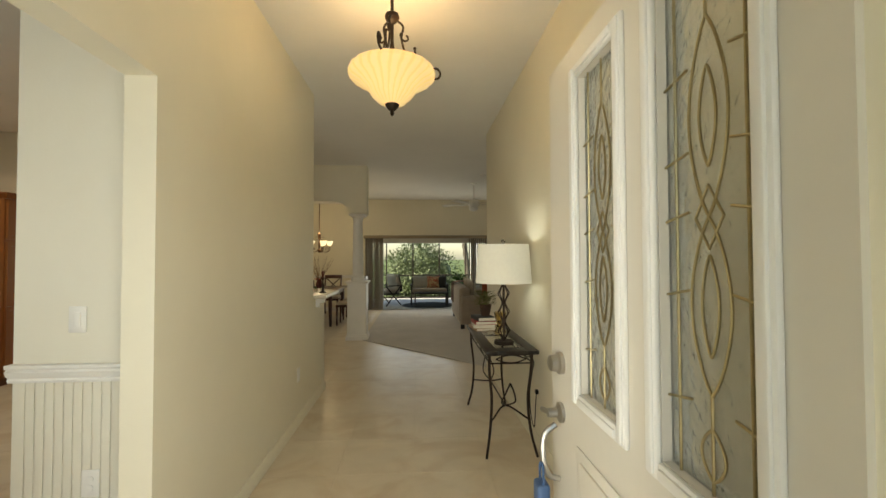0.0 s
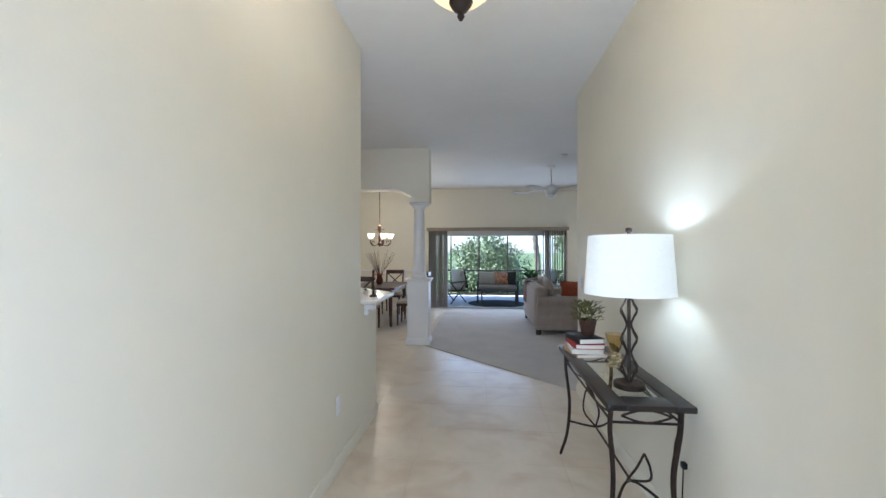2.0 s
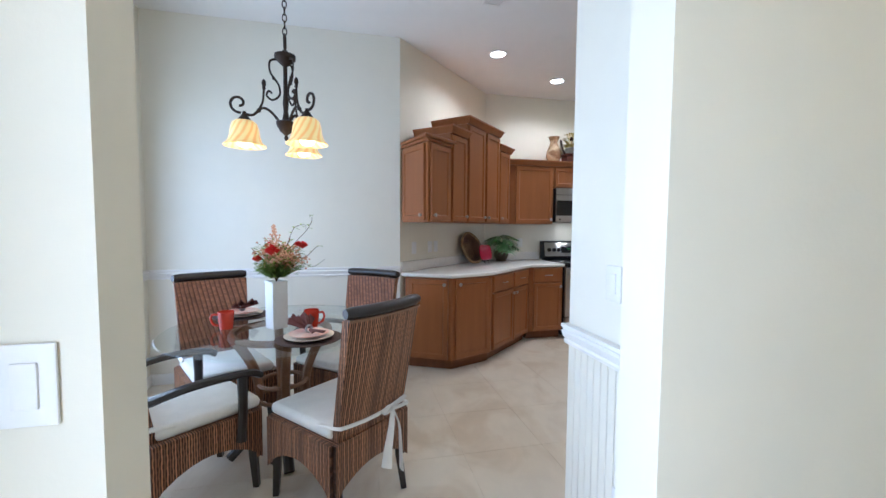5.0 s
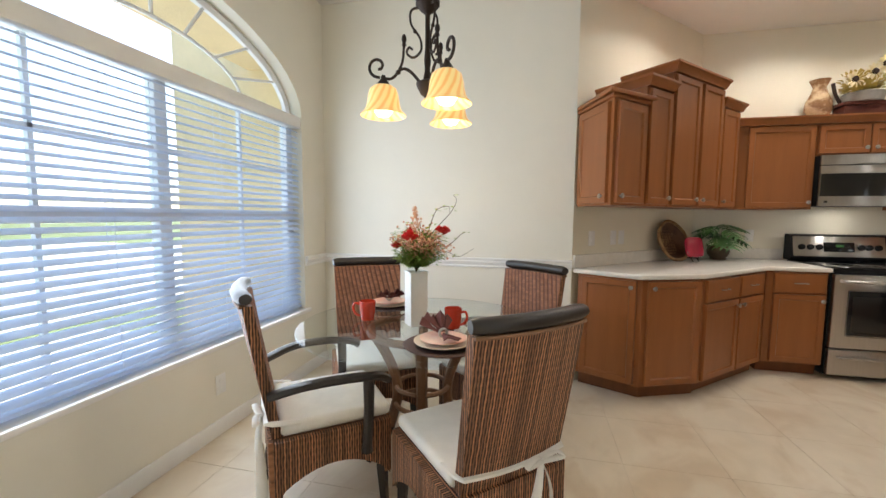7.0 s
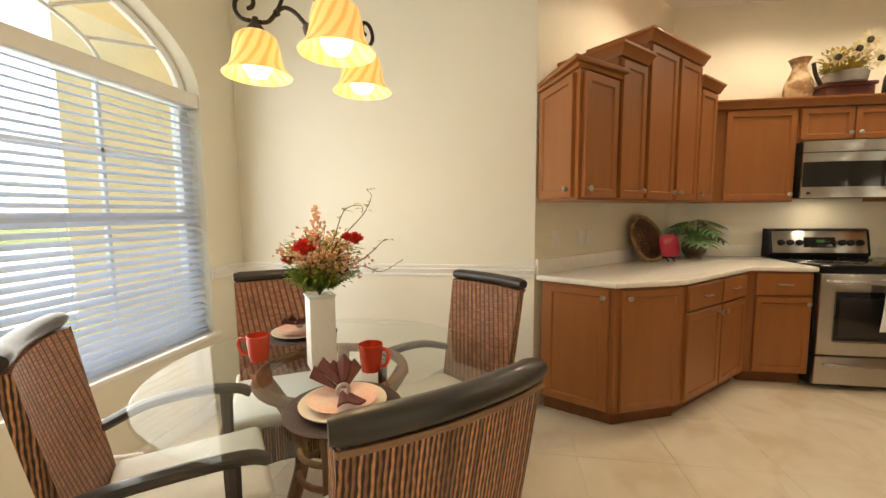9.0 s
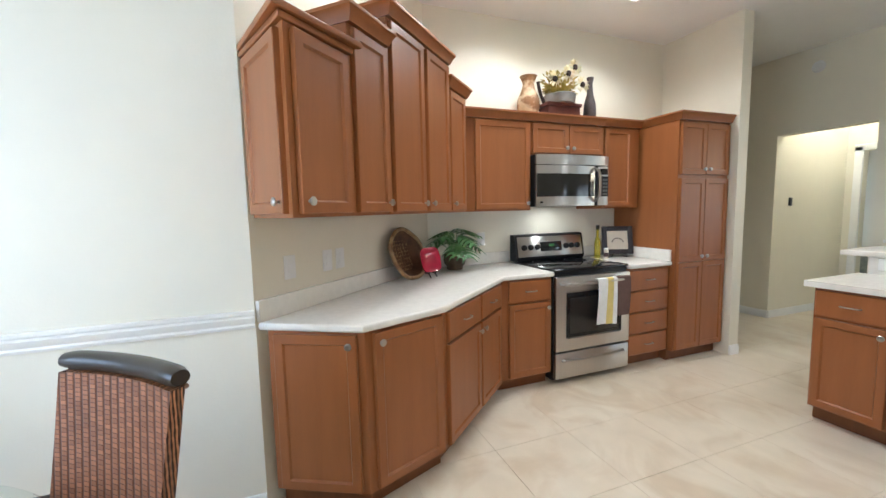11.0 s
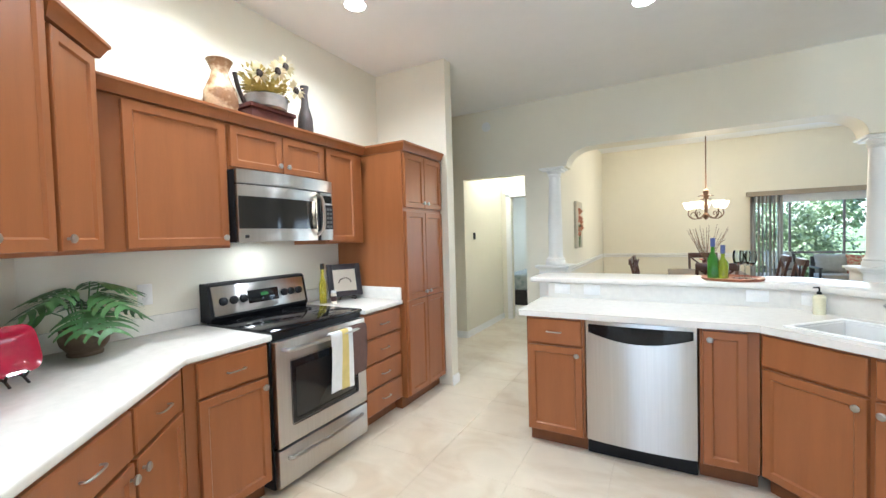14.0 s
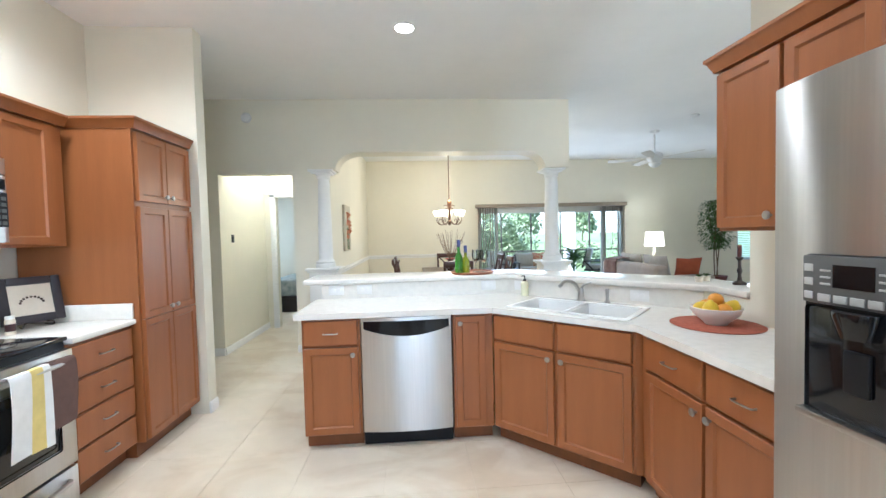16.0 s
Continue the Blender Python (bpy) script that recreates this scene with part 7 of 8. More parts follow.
for i in range(330):
    a, el = rnd.uniform(0, 6.28), rnd.uniform(0.1, 1.4)
    r = rnd.uniform(0.03, 0.13)
    leaf_bm(lv, (r * math.cos(a), 0.6 * r * math.sin(a), 0.16 + 0.15 * math.sin(el) * rnd.random()), (math.cos(a) * math.cos(el), math.sin(a) * math.cos(el), math.sin(el)), rnd.uniform(0.028, 0.055), 0.75)
part("leaves", lv, mat("leaf_mustard", (0.62, 0.47, 0.12), 0.6, var=0.5, scale=20, alt=(0.38, 0.29, 0.07)), wb)
M_PET = mat("cream_petals", (0.80, 0.71, 0.46), 0.7, var=0.08, scale=20)
M_EYE = mat("flower_eye", (0.03, 0.015, 0.008), 0.8, var=0.2, scale=40)
for x, y, zf in ((-0.13, -0.12, 0.24), (-0.03, -0.14, 0.28), (0.11, -0.12, 0.22), (0.05, -0.11, 0.34), (0.0, 0.08, 0.29)):
    pt_ = B()
    for k_ in range(13):
        a = 6.283 * k_ / 13
        leaf_bm(pt_, (0.012 * math.cos(a), 0, 0.012 * math.sin(a)), (math.cos(a), -0.15, math.sin(a)), 0.052, 0.62, 0.05)
    hd = part("flower", pt_, M_PET, wb, "cream-yellow sunflower with a dark eye", m=pose(x, y, zf))
    part("eye", lathe(B(), [(0, 0.014), (0.016, 0.011), (0.023, 0.0), (0, -0.004)], 14, m=pose(0, 0, 0, 90)), M_EYE, hd)
solo("bottle_vase", lathe(B(), [(0, 0), (0.04, 0), (0.05, 0.05), (0.045, 0.13), (0.025, 0.20), (0.018, 0.28), (0.028, 0.33), (0.02, 0.325), (0.01, 0.27), (0, 0.25)], 20), mat("grey_ribbed", (0.075, 0.06, 0.055), 0.45, var=0.3, scale=8, stretch=(6, 6, 1), bump=0.4, bscale=50),
     "slender dark grey ribbed bottle vase", "vase", pose(-5.2, 4.235, ZT) @ Matrix.Scale(1.15, 4))

# peninsula and bar
fbw = thing("fruit_bowl", pose(-1.41, 3.97, CT1 + 0.006), "white ceramic bowl heaped with lemons and oranges", "bowl")
part("bowl", lathe(B(), [(0, 0), (0.05, 0), (0.055, 0.01), (0.10, 0.05), (0.115, 0.085), (0.11, 0.087), (0.095, 0.053), (0, 0.014)], 32), M_WHITEP, fbw)
M_LEM = mat("lemon", (0.78, 0.55, 0.03), 0.45, var=0.1, scale=20, bump=0.2, bscale=120)
M_ORA = mat("orange", (0.75, 0.33, 0.03), 0.45, var=0.1, scale=20, bump=0.2, bscale=120)
for i, (x, y, z_, mt) in enumerate(((-0.05, 0.03, 0.075, M_LEM), (0.05, 0.03, 0.075, M_LEM), (0.0, -0.055, 0.075, M_ORA), (-0.055, -0.035, 0.08, M_LEM), (0.06, -0.03, 0.08, M_LEM), (0.0, 0.0, 0.12, M_ORA), (0.0, 0.06, 0.08, M_ORA))):
    fm_ = B()
    ico(fm_, (0, 0, 0), 0.036, 3)
    if mt is M_LEM:
        for v in fm_.verts:
            v.co.x *= 1.22 if abs(v.co.x) < 0.033 else 1.38
    part("lemon" if mt is M_LEM else "orange", fm_, mt, fbw, m=pose(x, y, z_, 20 * i, 30 * i, 70 * i))
solo("placemat", lathe(B(), [(0, 0), (0.20, 0), (0.205, 0.003), (0.20, 0.005), (0, 0.005)], 48), mat("terracotta_mat", (0.42, 0.12, 0.07), 0.9, var=0.2, scale=30, bump=0.6, bscale=90), "round terracotta woven placemat", "placemat", pose(-1.41, 3.97, CT1 + 0.0005))
sx_, sy_ = -2.075, 5.10
so = thing("soap_bottle", pose(sx_, sy_, CT1 + 0.0005), "clear hand soap bottle with dark pump", "bottle")
part("bottle", lathe(B(), [(0, 0), (0.028, 0), (0.03, 0.10), (0.018, 0.115), (0, 0.115)], 18), mat("soap_clear", (0.75, 0.72, 0.50), 0.15, var=0.05, scale=10), so)
part("pump", tube(lathe(B(), [(0, 0.116), (0.012, 0.116), (0.012, 0.13), (0.004, 0.132), (0.004, 0.158), (0, 0.16)], 12), [(0, 0, 0.155), (-0.03, -0.02, 0.155)], 0.005, 6), M_BLACKM, so)
BZ = 1.0725
solo("serving_tray", lathe(B(), [(0, 0), (0.17, 0), (0.185, 0.015), (0.18, 0.017), (0.165, 0.006), (0, 0.006)], 40), mat("copper_tray", (0.40, 0.13, 0.06), 0.4, var=0.2, scale=12), "round copper-brown serving tray on the bar", "tray", pose(-2.44, 5.42, BZ))
for x, y, h, col, nm in ((-2.55, 5.42, 0.22, (0.10, 0.35, 0.03), "green"), (-2.49, 5.44, 0.17, (0.45, 0.55, 0.03), "lime")):
    wb2 = thing("wine_bottle", pose(x, y, BZ + 0.0065), nm + " glass bottle on the bar tray", "bottle")
    part("glass", lathe(B(), [(0, 0), (0.033, 0), (0.034, h * 0.6), (0.013, h * 0.8), (0.012, h), (0, h)], 18), mat("bottle_" + nm, col, 0.06, var=0.0, trans=0.6), wb2)
    part("foil", lathe(B(), [(0, h), (0.015, h), (0.015, h + 0.06), (0, h + 0.06)], 12), mat("foil_" + nm, (0.10, 0.12, 0.30), 0.3, 0.5, var=0.1), wb2)
for x, y in ((-2.40, 5.45), (-2.34, 5.40), (-2.36, 5.48)):
    wg = thing("wine_glass", pose(x, y, BZ + 0.0065), "clear stemmed wine glass on the tray", "glass", "wine glasses")
    part("glass", lathe(B(), [(0, 0), (0.033, 0), (0.033, 0.003), (0.004, 0.008), (0.004, 0.08), (0.03, 0.11), (0.036, 0.15), (0.03, 0.19), (0.0285, 0.19), (0.034, 0.15), (0.028, 0.113), (0, 0.09)], 18), M_GLASS, wg)
cs = thing("candlestick", pose(-1.04, 4.25, BZ), "dark turned candlestick with candle on the bar", "candlestick")
part("holder", lathe(B(), [(0, 0), (0.035, 0), (0.035, 0.01), (0.012, 0.025), (0.008, 0.06), (0.014, 0.08), (0.008, 0.10), (0.008, 0.14), (0.02, 0.155), (0.02, 0.16), (0, 0.16)], 16), M_IRON, cs)
part("candle", lathe(B(), [(0, 0.1605), (0.011, 0.1605), (0.011, 0.23), (0, 0.232)], 12), M_NAP, cs)
for x, y in ((-1.16, 4.42), (-1.09, 4.45)):
    sc2 = thing("succulent", pose(x, y, BZ), "tiny green succulent in a pale pot", "plant", "succulents on the bar")
    part("pot", lathe(B(), [(0, 0), (0.02, 0), (0.026, 0.035), (0.022, 0.035), (0, 0.03)], 14), M_CREAM, sc2)
    sv = B()
    for k_ in range(24):
        a = 2.4 * k_
        leaf_bm(sv, (0, 0, 0.03), (math.cos(a), math.sin(a), 0.4 + 0.05 * k_), 0.03, 0.4)
    part("leaves", sv, M_LEAF, sc2)

# ---- columns, dining and living room ----
def column(x, y, label):
    c = thing("column", pose(x, y, 0), label, "column", "columns under the arch")
    part("pedestal", box(B(), -0.165, 0.165, -0.15, 0.15, 0.0, 0.985, 0.004), M_TRIM, c)
    part("plinth", box(box(B(), -0.19, 0.19, -0.175, 0.175, 0.0, 0.07, 0.004), -0.178, 0.178, -0.163, 0.163, 0.07, 0.10, 0.006), M_TRIM, c)
    part("pedestal_cap", box(box(B(), -0.185, 0.185, -0.17, 0.17, 0.985, 1.005, 0.004), -0.205, 0.205, -0.19, 0.19, 1.005, 1.035, 0.008), M_TRIM, c)
    part("shaft", lathe(B(), [(0, 1.036), (0.125, 1.036), (0.125, 1.075), (0.115, 1.09), (0.12, 1.105), (0.102, 1.125), (0.094, 1.15), (0.092, 1.5), (0.081, 2.12), (0.091, 2.13), (0.091, 2.145), (0.083, 2.15), (0.105, 2.185), (0, 2.185)], 28), M_TRIM, c)
    part("capital", box(box(B(), -0.118, 0.118, -0.118, 0.118, 2.185, 2.205, 0.006), -0.145, 0.145, -0.145, 0.145, 2.205, 2.2285, 0.005), M_TRIM, c)
    return c


column(-1.11, 7.20, "white tapered column on a square pedestal")
column(-4.035, 7.11, "white tapered column against the wall")

art = thing("painting", pose(-3.96 + e, 8.2, 1.54, 0, 0, 90), "unframed canvas of red and orange flowers", "painting")
part("canvas", box(B(), -0.24, 0.24, -0.035, 0, -0.34, 0.34, 0.003), mat("canvas_cream", (0.66, 0.58, 0.44), 0.8, var=0.25, scale=6, alt=(0.50, 0.46, 0.36)), art)
M_POP = mat("painted_poppy", (0.72, 0.22, 0.12), 0.8, var=0.4, scale=14, alt=(0.78, 0.46, 0.28))
for x, z_, r in ((-0.05, 0.14, 0.12), (0.07, 0.0, 0.10), (-0.09, -0.10, 0.08)):
    pb = B()
    for k_ in range(6):
        a = 6.283 * k_ / 6 + r * 9
        leaf_bm(pb, (0, 0, 0), (math.cos(a), -0.02, math.sin(a)), r, 0.9, 0.0)
    part("poppy", pb, M_POP, art, m=pose(x, -0.038, z_))
sb_ = B()
for x in (-0.05, 0.06, -0.08):
    tube(sb_, [(x, -0.037, -0.32), (x * 0.8, -0.037, 0.0)], 0.006, 5)
part("stem", sb_, M_LEAF, art)

# dining set
M_MAH = mat("dark_mahogany", (0.07, 0.025, 0.016), 0.3, var=0.25, scale=6, stretch=(1, 5, 1), coat=0.3)
DX, DY = -2.28, 9.2
dt = thing("dining_table", pose(DX, DY, 0), "dark mahogany rectangular dining table", "table")
part("tabletop", box(B(), -0.5, 0.5, -0.8, 0.8, 0.72, 0.76, 0.01), M_MAH, dt)
part("apron", box(B(), -0.42, 0.42, -0.72, 0.72, 0.63, 0.72), M_MAH, dt)
for sx in (-1, 1):
    for sy in (-1, 1):
        part("leg", tube(B(), [(sx * 0.40, sy * 0.70, 0.70), (sx * 0.40, sy * 0.70, 0.35), (sx * 0.41, sy * 0.71, 0.0)], [0.04, 0.038, 0.026], 8), M_MAH, dt)


def x_chair(m):
    c = thing("dining_chair", m, "dark mahogany dining chair with crossed back", "chair", "dark dining chairs")
    part("seat", box(B(), -0.22, 0.22, -0.21, 0.22, 0.44, 0.49, 0.015), mat_seat, c, "cream upholstered seat")
    part("seat_frame", box(B(), -0.225, 0.225, -0.215, 0.225, 0.39, 0.44, 0.004), M_MAH, c)
    for s in (-1, 1):
        part("leg", tube(B(), [(s * 0.2, 0.2, 0.40), (s * 0.2, 0.205, 0.0)], [0.024, 0.018], 6), M_MAH, c)
        part("back_post", tube(B(), smooth_path([(s * 0.2, -0.25, 0.0), (s * 0.2, -0.2, 0.42), (s * 0.2, -0.23, 0.75), (s * 0.205, -0.29, 1.0)], 4), 0.02, 6), M_MAH, c)
    part("top_rail", box(B(), -0.22, 0.22, -0.305, -0.265, 0.92, 1.01, 0.01), M_MAH, c)
    part("lower_rail", box(B(), -0.2, 0.2, -0.235, -0.21, 0.56, 0.60, 0.006), M_MAH, c)
    for s in (-1, 1):
        part("back_splat", tube(B(), smooth_path([(-0.18, -0.225, 0.60 if s > 0 else 0.93), (0, -0.255, 0.765), (0.18, -0.225 if s < 0 else -0.27, 0.60 if s < 0 else 0.93)], 5), 0.014, 6), M_MAH, c)
    return c


mat_seat = mat("seat_cream", (0.5, 0.42, 0.32), 0.9, var=0.1, scale=10)
xc = x_chair(pose(DX + 0.72, DY - 0.38, 0, 0, 0, 90))
for x, y, rz in ((DX + 0.72, DY + 0.38, 90), (DX - 0.72, DY - 0.38, -90), (DX - 0.72, DY + 0.38, -90), (DX, DY - 1.02, 0), (DX + 0.05, DY + 1.02, 180)):
    copy_thing(xc, pose(x, y, 0, 0, 0, rz))
cp = thing("centerpiece", pose(DX, DY, 0.7605), "dark vase with dried branches and red blooms", "flowers")
part("vase", lathe(B(), [(0, 0), (0.05, 0), (0.08, 0.08), (0.05, 0.17), (0.06, 0.2), (0.05, 0.2), (0, 0.15)], 20), M_NAP, cp)
M_DRIED = mat("dried_branch", (0.22, 0.13, 0.07), 0.8, var=0.4, scale=20)
for i in range(26):
    br_ = B()
    a, o = rnd.uniform(0, 6.28), rnd.uniform(0.1, 0.35)
    q = smooth_path([(0, 0, 0.15), (o * 0.5 * math.cos(a), o * 0.5 * math.sin(a), 0.38), (o * math.cos(a), o * math.sin(a), rnd.uniform(0.45, 0.75))], 4)
    tube(br_, q, 0.003, 4)
    for k_ in range(5):
        leaf_bm(br_, q[rnd.randint(3, 8)], (rnd.gauss(0, 1), rnd.gauss(0, 1), 0.4), 0.035, 0.5)
    part("branch", br_, M_DRIED, cp)
for k_ in range(5):
    a = 1.25 * k_
    fb_ = B()
    for j in range(9):
        leaf_bm(fb_, (0, 0, 0), (math.cos(0.7 * j), math.sin(0.7 * j), 0.6), 0.05, 0.8)
    part("bloom", fb_, M_RED, cp, m=pose(0.08 * math.cos(a), 0.08 * math.sin(a), 0.2))

M_CUP = mat("cream_glass_lit", (0.95, 0.85, 0.65), 0.3, var=0.05, scale=10, emit=(1.0, 0.80, 0.50), estr=0.9)
M_BRZ = mat("aged_bronze", (0.16, 0.09, 0.05), 0.45, 0.7, var=0.3, scale=20)
cz2 = 1.56
c2 = thing("chandelier", pose(DX, DY, 0), "bronze scrolled chandelier with five cream glass cups", "chandelier")
part("stem", lathe(B(), [(0, cz2), (0.02, cz2 + 0.02), (0.05, cz2 + 0.06), (0.05, cz2 + 0.08), (0.02, cz2 + 0.11), (0.03, cz2 + 0.2), (0.014, cz2 + 0.3), (0.04, cz2 + 0.42), (0.04, cz2 + 0.44), (0.01, cz2 + 0.47), (0.008, CEIL - 0.03), (0.06, CEIL - 0.001), (0, CEIL - 0.001)], 14), M_BRZ, c2)
for i in range(5):
    a = 6.283 * i / 5 + 0.3
    u, zz = Vector((math.cos(a), math.sin(a), 0)), Vector((0, 0, 1))
    Q = lambda r, h: u * r + zz * (cz2 + h)
    ab = B()
    tube(ab, smooth_path([Q(0.04, 0.07), Q(0.10, 0.03), Q(0.18, 0.03), Q(0.235, 0.09), Q(0.225, 0.16)], 5), 0.008, 6)
    part("arm", ab, M_BRZ, c2)
    part("scroll", tube(B(), spiral(Q(0.16, 0.09), 0.055, 0.012, -1.5, 4.5, 16, (u, zz)), 0.006, 5), M_BRZ, c2)
    part("upper_scroll", tube(B(), spiral(Q(0.06, 0.33), 0.05, 0.012, 0.6, 5.5, 14, (u, zz)), 0.006, 5), M_BRZ, c2)
    part("shade", lathe(B(), [(0.02, 0.17), (0.05, 0.185), (0.065, 0.23), (0.08, 0.275), (0.078, 0.275), (0.06, 0.23), (0.045, 0.19), (0.02, 0.176)], 20, Q(0.225, 0)), M_CUP, c2, "cream glass cup shade")
lamp("lamp_dining", "POINT", pose(DX, DY, cz2 + 0.60), 34, WARM, radius=0.2)

# sofa, seen from behind and from its arm
sf = thing("sofa", pose(0.80, 7.90, 0), "taupe fabric sofa with loose pillows and throw", "sofa")
part("base", box(B(), 0.02, 0.90, 0.02, 1.88, 0.09, 0.42, 0.03, 3), M_GREYF, sf)
part("back", box(B(), 0.0, 0.24, 0.05, 1.85, 0.12, 0.84, 0.08, 5), M_GREYF, sf)
for y0 in (0.0, 1.68):
    ab = box(B(), 0.03, 0.92, y0, y0 + 0.22, 0.10, 0.56, 0.03, 3)
    tube(ab, [(0.05, y0 + 0.10, 0.57), (0.93, y0 + 0.10, 0.57)], 0.115, 16)
    part("arm", ab, M_GREYF, sf, "rolled arm")
for y0 in (0.235, 0.96):
    part("seat_cushion", box(B(), 0.25, 0.93, y0, y0 + 0.71, 0.42, 0.56, 0.05, 4), M_GREYF, sf)
for x in (0.07, 0.85):
    for y in (0.07, 1.81):
        part("foot", box(B(), x - 0.04, x + 0.04, y - 0.04, y + 0.04, 0.009, 0.10, 0.006), M_ESP, sf)


def pillow(name, m, w, h, mt, label):
    def fn(u, v):
        x, z_ = (u - 0.5) * 2, (v - 0.5) * 2
        k_ = 1 - 0.08 * (1 - abs(x)) * abs(z_) - 0.08 * (1 - abs(z_)) * abs(x)
        return (x * w / 2 * k_, 0, z_ * h / 2 * k_), (0, 1, 0)
    bm = B()
    n = 12
    top, bot = [], []
    for i in range(n + 1):
        for j in range(n + 1):
            p_, _ = fn(i / n, j / n)
            t_ = 0.075 * max(0, (1 - abs(2 * i / n - 1) ** 2.5)) ** 0.5 * max(0, (1 - abs(2 * j / n - 1) ** 2.5)) ** 0.5
            top.append(bm.verts.new((p_[0], -t_ - 0.002, p_[2])))
            bot.append(bm.verts.new((p_[0], t_ + 0.002, p_[2])))
    for i in range(n):
        for j in range(n):
            a, b_, c, d = i * (n + 1) + j, (i + 1) * (n + 1) + j, (i + 1) * (n + 1) + j + 1, i * (n + 1) + j + 1
            bm.faces.new((top[a], top[b_], top[c], top[d]))
            bm.faces.new((bot[a], bot[d], bot[c], bot[b_]))
    rim_ = [i * (n + 1) for i in range(n + 1)] + [n * (n + 1) + j for j in range(1, n + 1)] + [i * (n + 1) + n for i in range(n - 1, -1, -1)] + [j for j in range(n - 1, 0, -1)]
    for i in range(len(rim_)):
        a, b_ = rim_[i], rim_[(i + 1) % len(rim_)]
        bm.faces.new((top[a], top[b_], bot[b_], bot[a]))
    bmesh.ops.recalc_face_normals(bm, faces=list(bm.faces))
    return solo(name, bm, mt, label, "pillow", m)


M_PILG = mat("pillow_grey", (0.42, 0.38, 0.33), 0.95, var=0.1, scale=12, bump=0.4, bscale=200)
M_RUST = mat("pillow_rust", (0.36, 0.085, 0.035), 0.9, var=0.12, scale=12, bump=0.4, bscale=200)
M_FLOR = mat("pillow_floral", (0.45, 0.12, 0.08), 0.9, var=0.6, scale=16, alt=(0.55, 0.42, 0.25), sharp=0.8)
pillow("back_pillow", pose(1.13, 8.45, 0.76, -12, 0, 90), 0.68, 0.45, M_PILG, "grey back pillow on the sofa")
pillow("back_pillow", pose(1.13, 9.18, 0.76, -12, 0, 90), 0.68, 0.45, M_PILG, "grey back pillow on the sofa")
pillow("throw_pillow", pose(1.52, 8.24, 0.74, -14, 0, 180), 0.44, 0.40, M_RUST, "rust orange throw pillow against the sofa arm")
th = B()
def thr(u, v):
    y = 9.15 + 0.45 * u
    s_ = v * 1.1
    if s_ < 0.45:
        return (0.79 - 0.012 * math.sin(9 * u), y, 0.42 + s_), (1, 0, 0)
    return (0.79 + (s_ - 0.45) * 0.75, y + 0.02 * math.sin(8 * v), 0.865 + 0.03 * math.sin(3.14 * (s_ - 0.45) / 0.65)), (0, 0, 1)
solo("throw_blanket", grid_sheet(thr, 10, 16, 0.012), mat("throw_brown", (0.16, 0.085, 0.06), 0.95, var=0.2, scale=14, bump=0.5, bscale=120), "brown knitted throw over the sofa back", "blanket")

sdt = thing("side_table", pose(2.35, 10.45, 0), "small dark wooden side table", "table")
part("tabletop", lathe(B(), [(0, 0.55), (0.28, 0.55), (0.29, 0.565), (0.28, 0.58), (0, 0.58)], 32), M_MAH, sdt)
part("post", lathe(B(), [(0, 0.03), (0.16, 0.03), (0.05, 0.08), (0.03, 0.3), (0.05, 0.54), (0, 0.55)], 16), M_MAH, sdt)
part("foot", lathe(B(), [(0, 0.009), (0.2, 0.009), (0.2, 0.03), (0, 0.03)], 24), M_MAH, sdt)
tl2 = thing("table_lamp", pose(2.35, 10.45, 0.5805), "table lamp with white shade beside the sofa, lit", "lamp")
part("base", lathe(B(), [(0, 0), (0.08, 0), (0.09, 0.02), (0.05, 0.1), (0.07, 0.22), (0.03, 0.36), (0.01, 0.48), (0, 0.48)], 20), M_CREAM, tl2)
part("shade", lathe(B(), [(0.20, 0.46), (0.17, 0.78), (0.167, 0.78), (0.197, 0.46)], 32), mat("shade_warm", (0.9, 0.86, 0.75), 0.8, var=0.03, scale=30, emit=(1.0, 0.88, 0.65), estr=0.5), tl2)
lamp("lamp_living", "POINT", pose(2.35, 10.45, 1.22), 7, SOFT, radius=0.05)

fc = thing("potted_tree", pose(3.75, 10.4, 0.009), "tall leafy ficus tree in a dark pot", "plant")
part("pot", lathe(B(), [(0, 0), (0.15, 0), (0.2, 0.3), (0.21, 0.34), (0.18, 0.34), (0, 0.3)], 24), M_NAP, fc)
tk = B()
for a in (0, 2.1, 4.2):
    tube(tk, smooth_path([(0.03 * math.cos(a), 0.03 * math.sin(a), 0.3), (0.05 * math.cos(a + 1), 0.05 * math.sin(a + 1), 0.9), (0.16 * math.cos(a + 2), 0.16 * math.sin(a + 2), 1.7)], 6), 0.012, 6)
part("trunk", tk, M_TWIG, fc)
lf = B()
for i in range(1500):
    a, zf = rnd.uniform(0, 6.28), rnd.uniform(0.95, 2.02)
    r = rnd.uniform(0.02, 0.34) * math.sin(math.pi * (zf - 0.75) / 1.45) ** 0.6
    leaf_bm(lf, (r * math.cos(a), r * math.sin(a), zf), (math.cos(a), math.sin(a), rnd.uniform(-0.9, 0.3)), rnd.uniform(0.06, 0.11), 0.45)
part("foliage", lf, M_LEAF, fc)

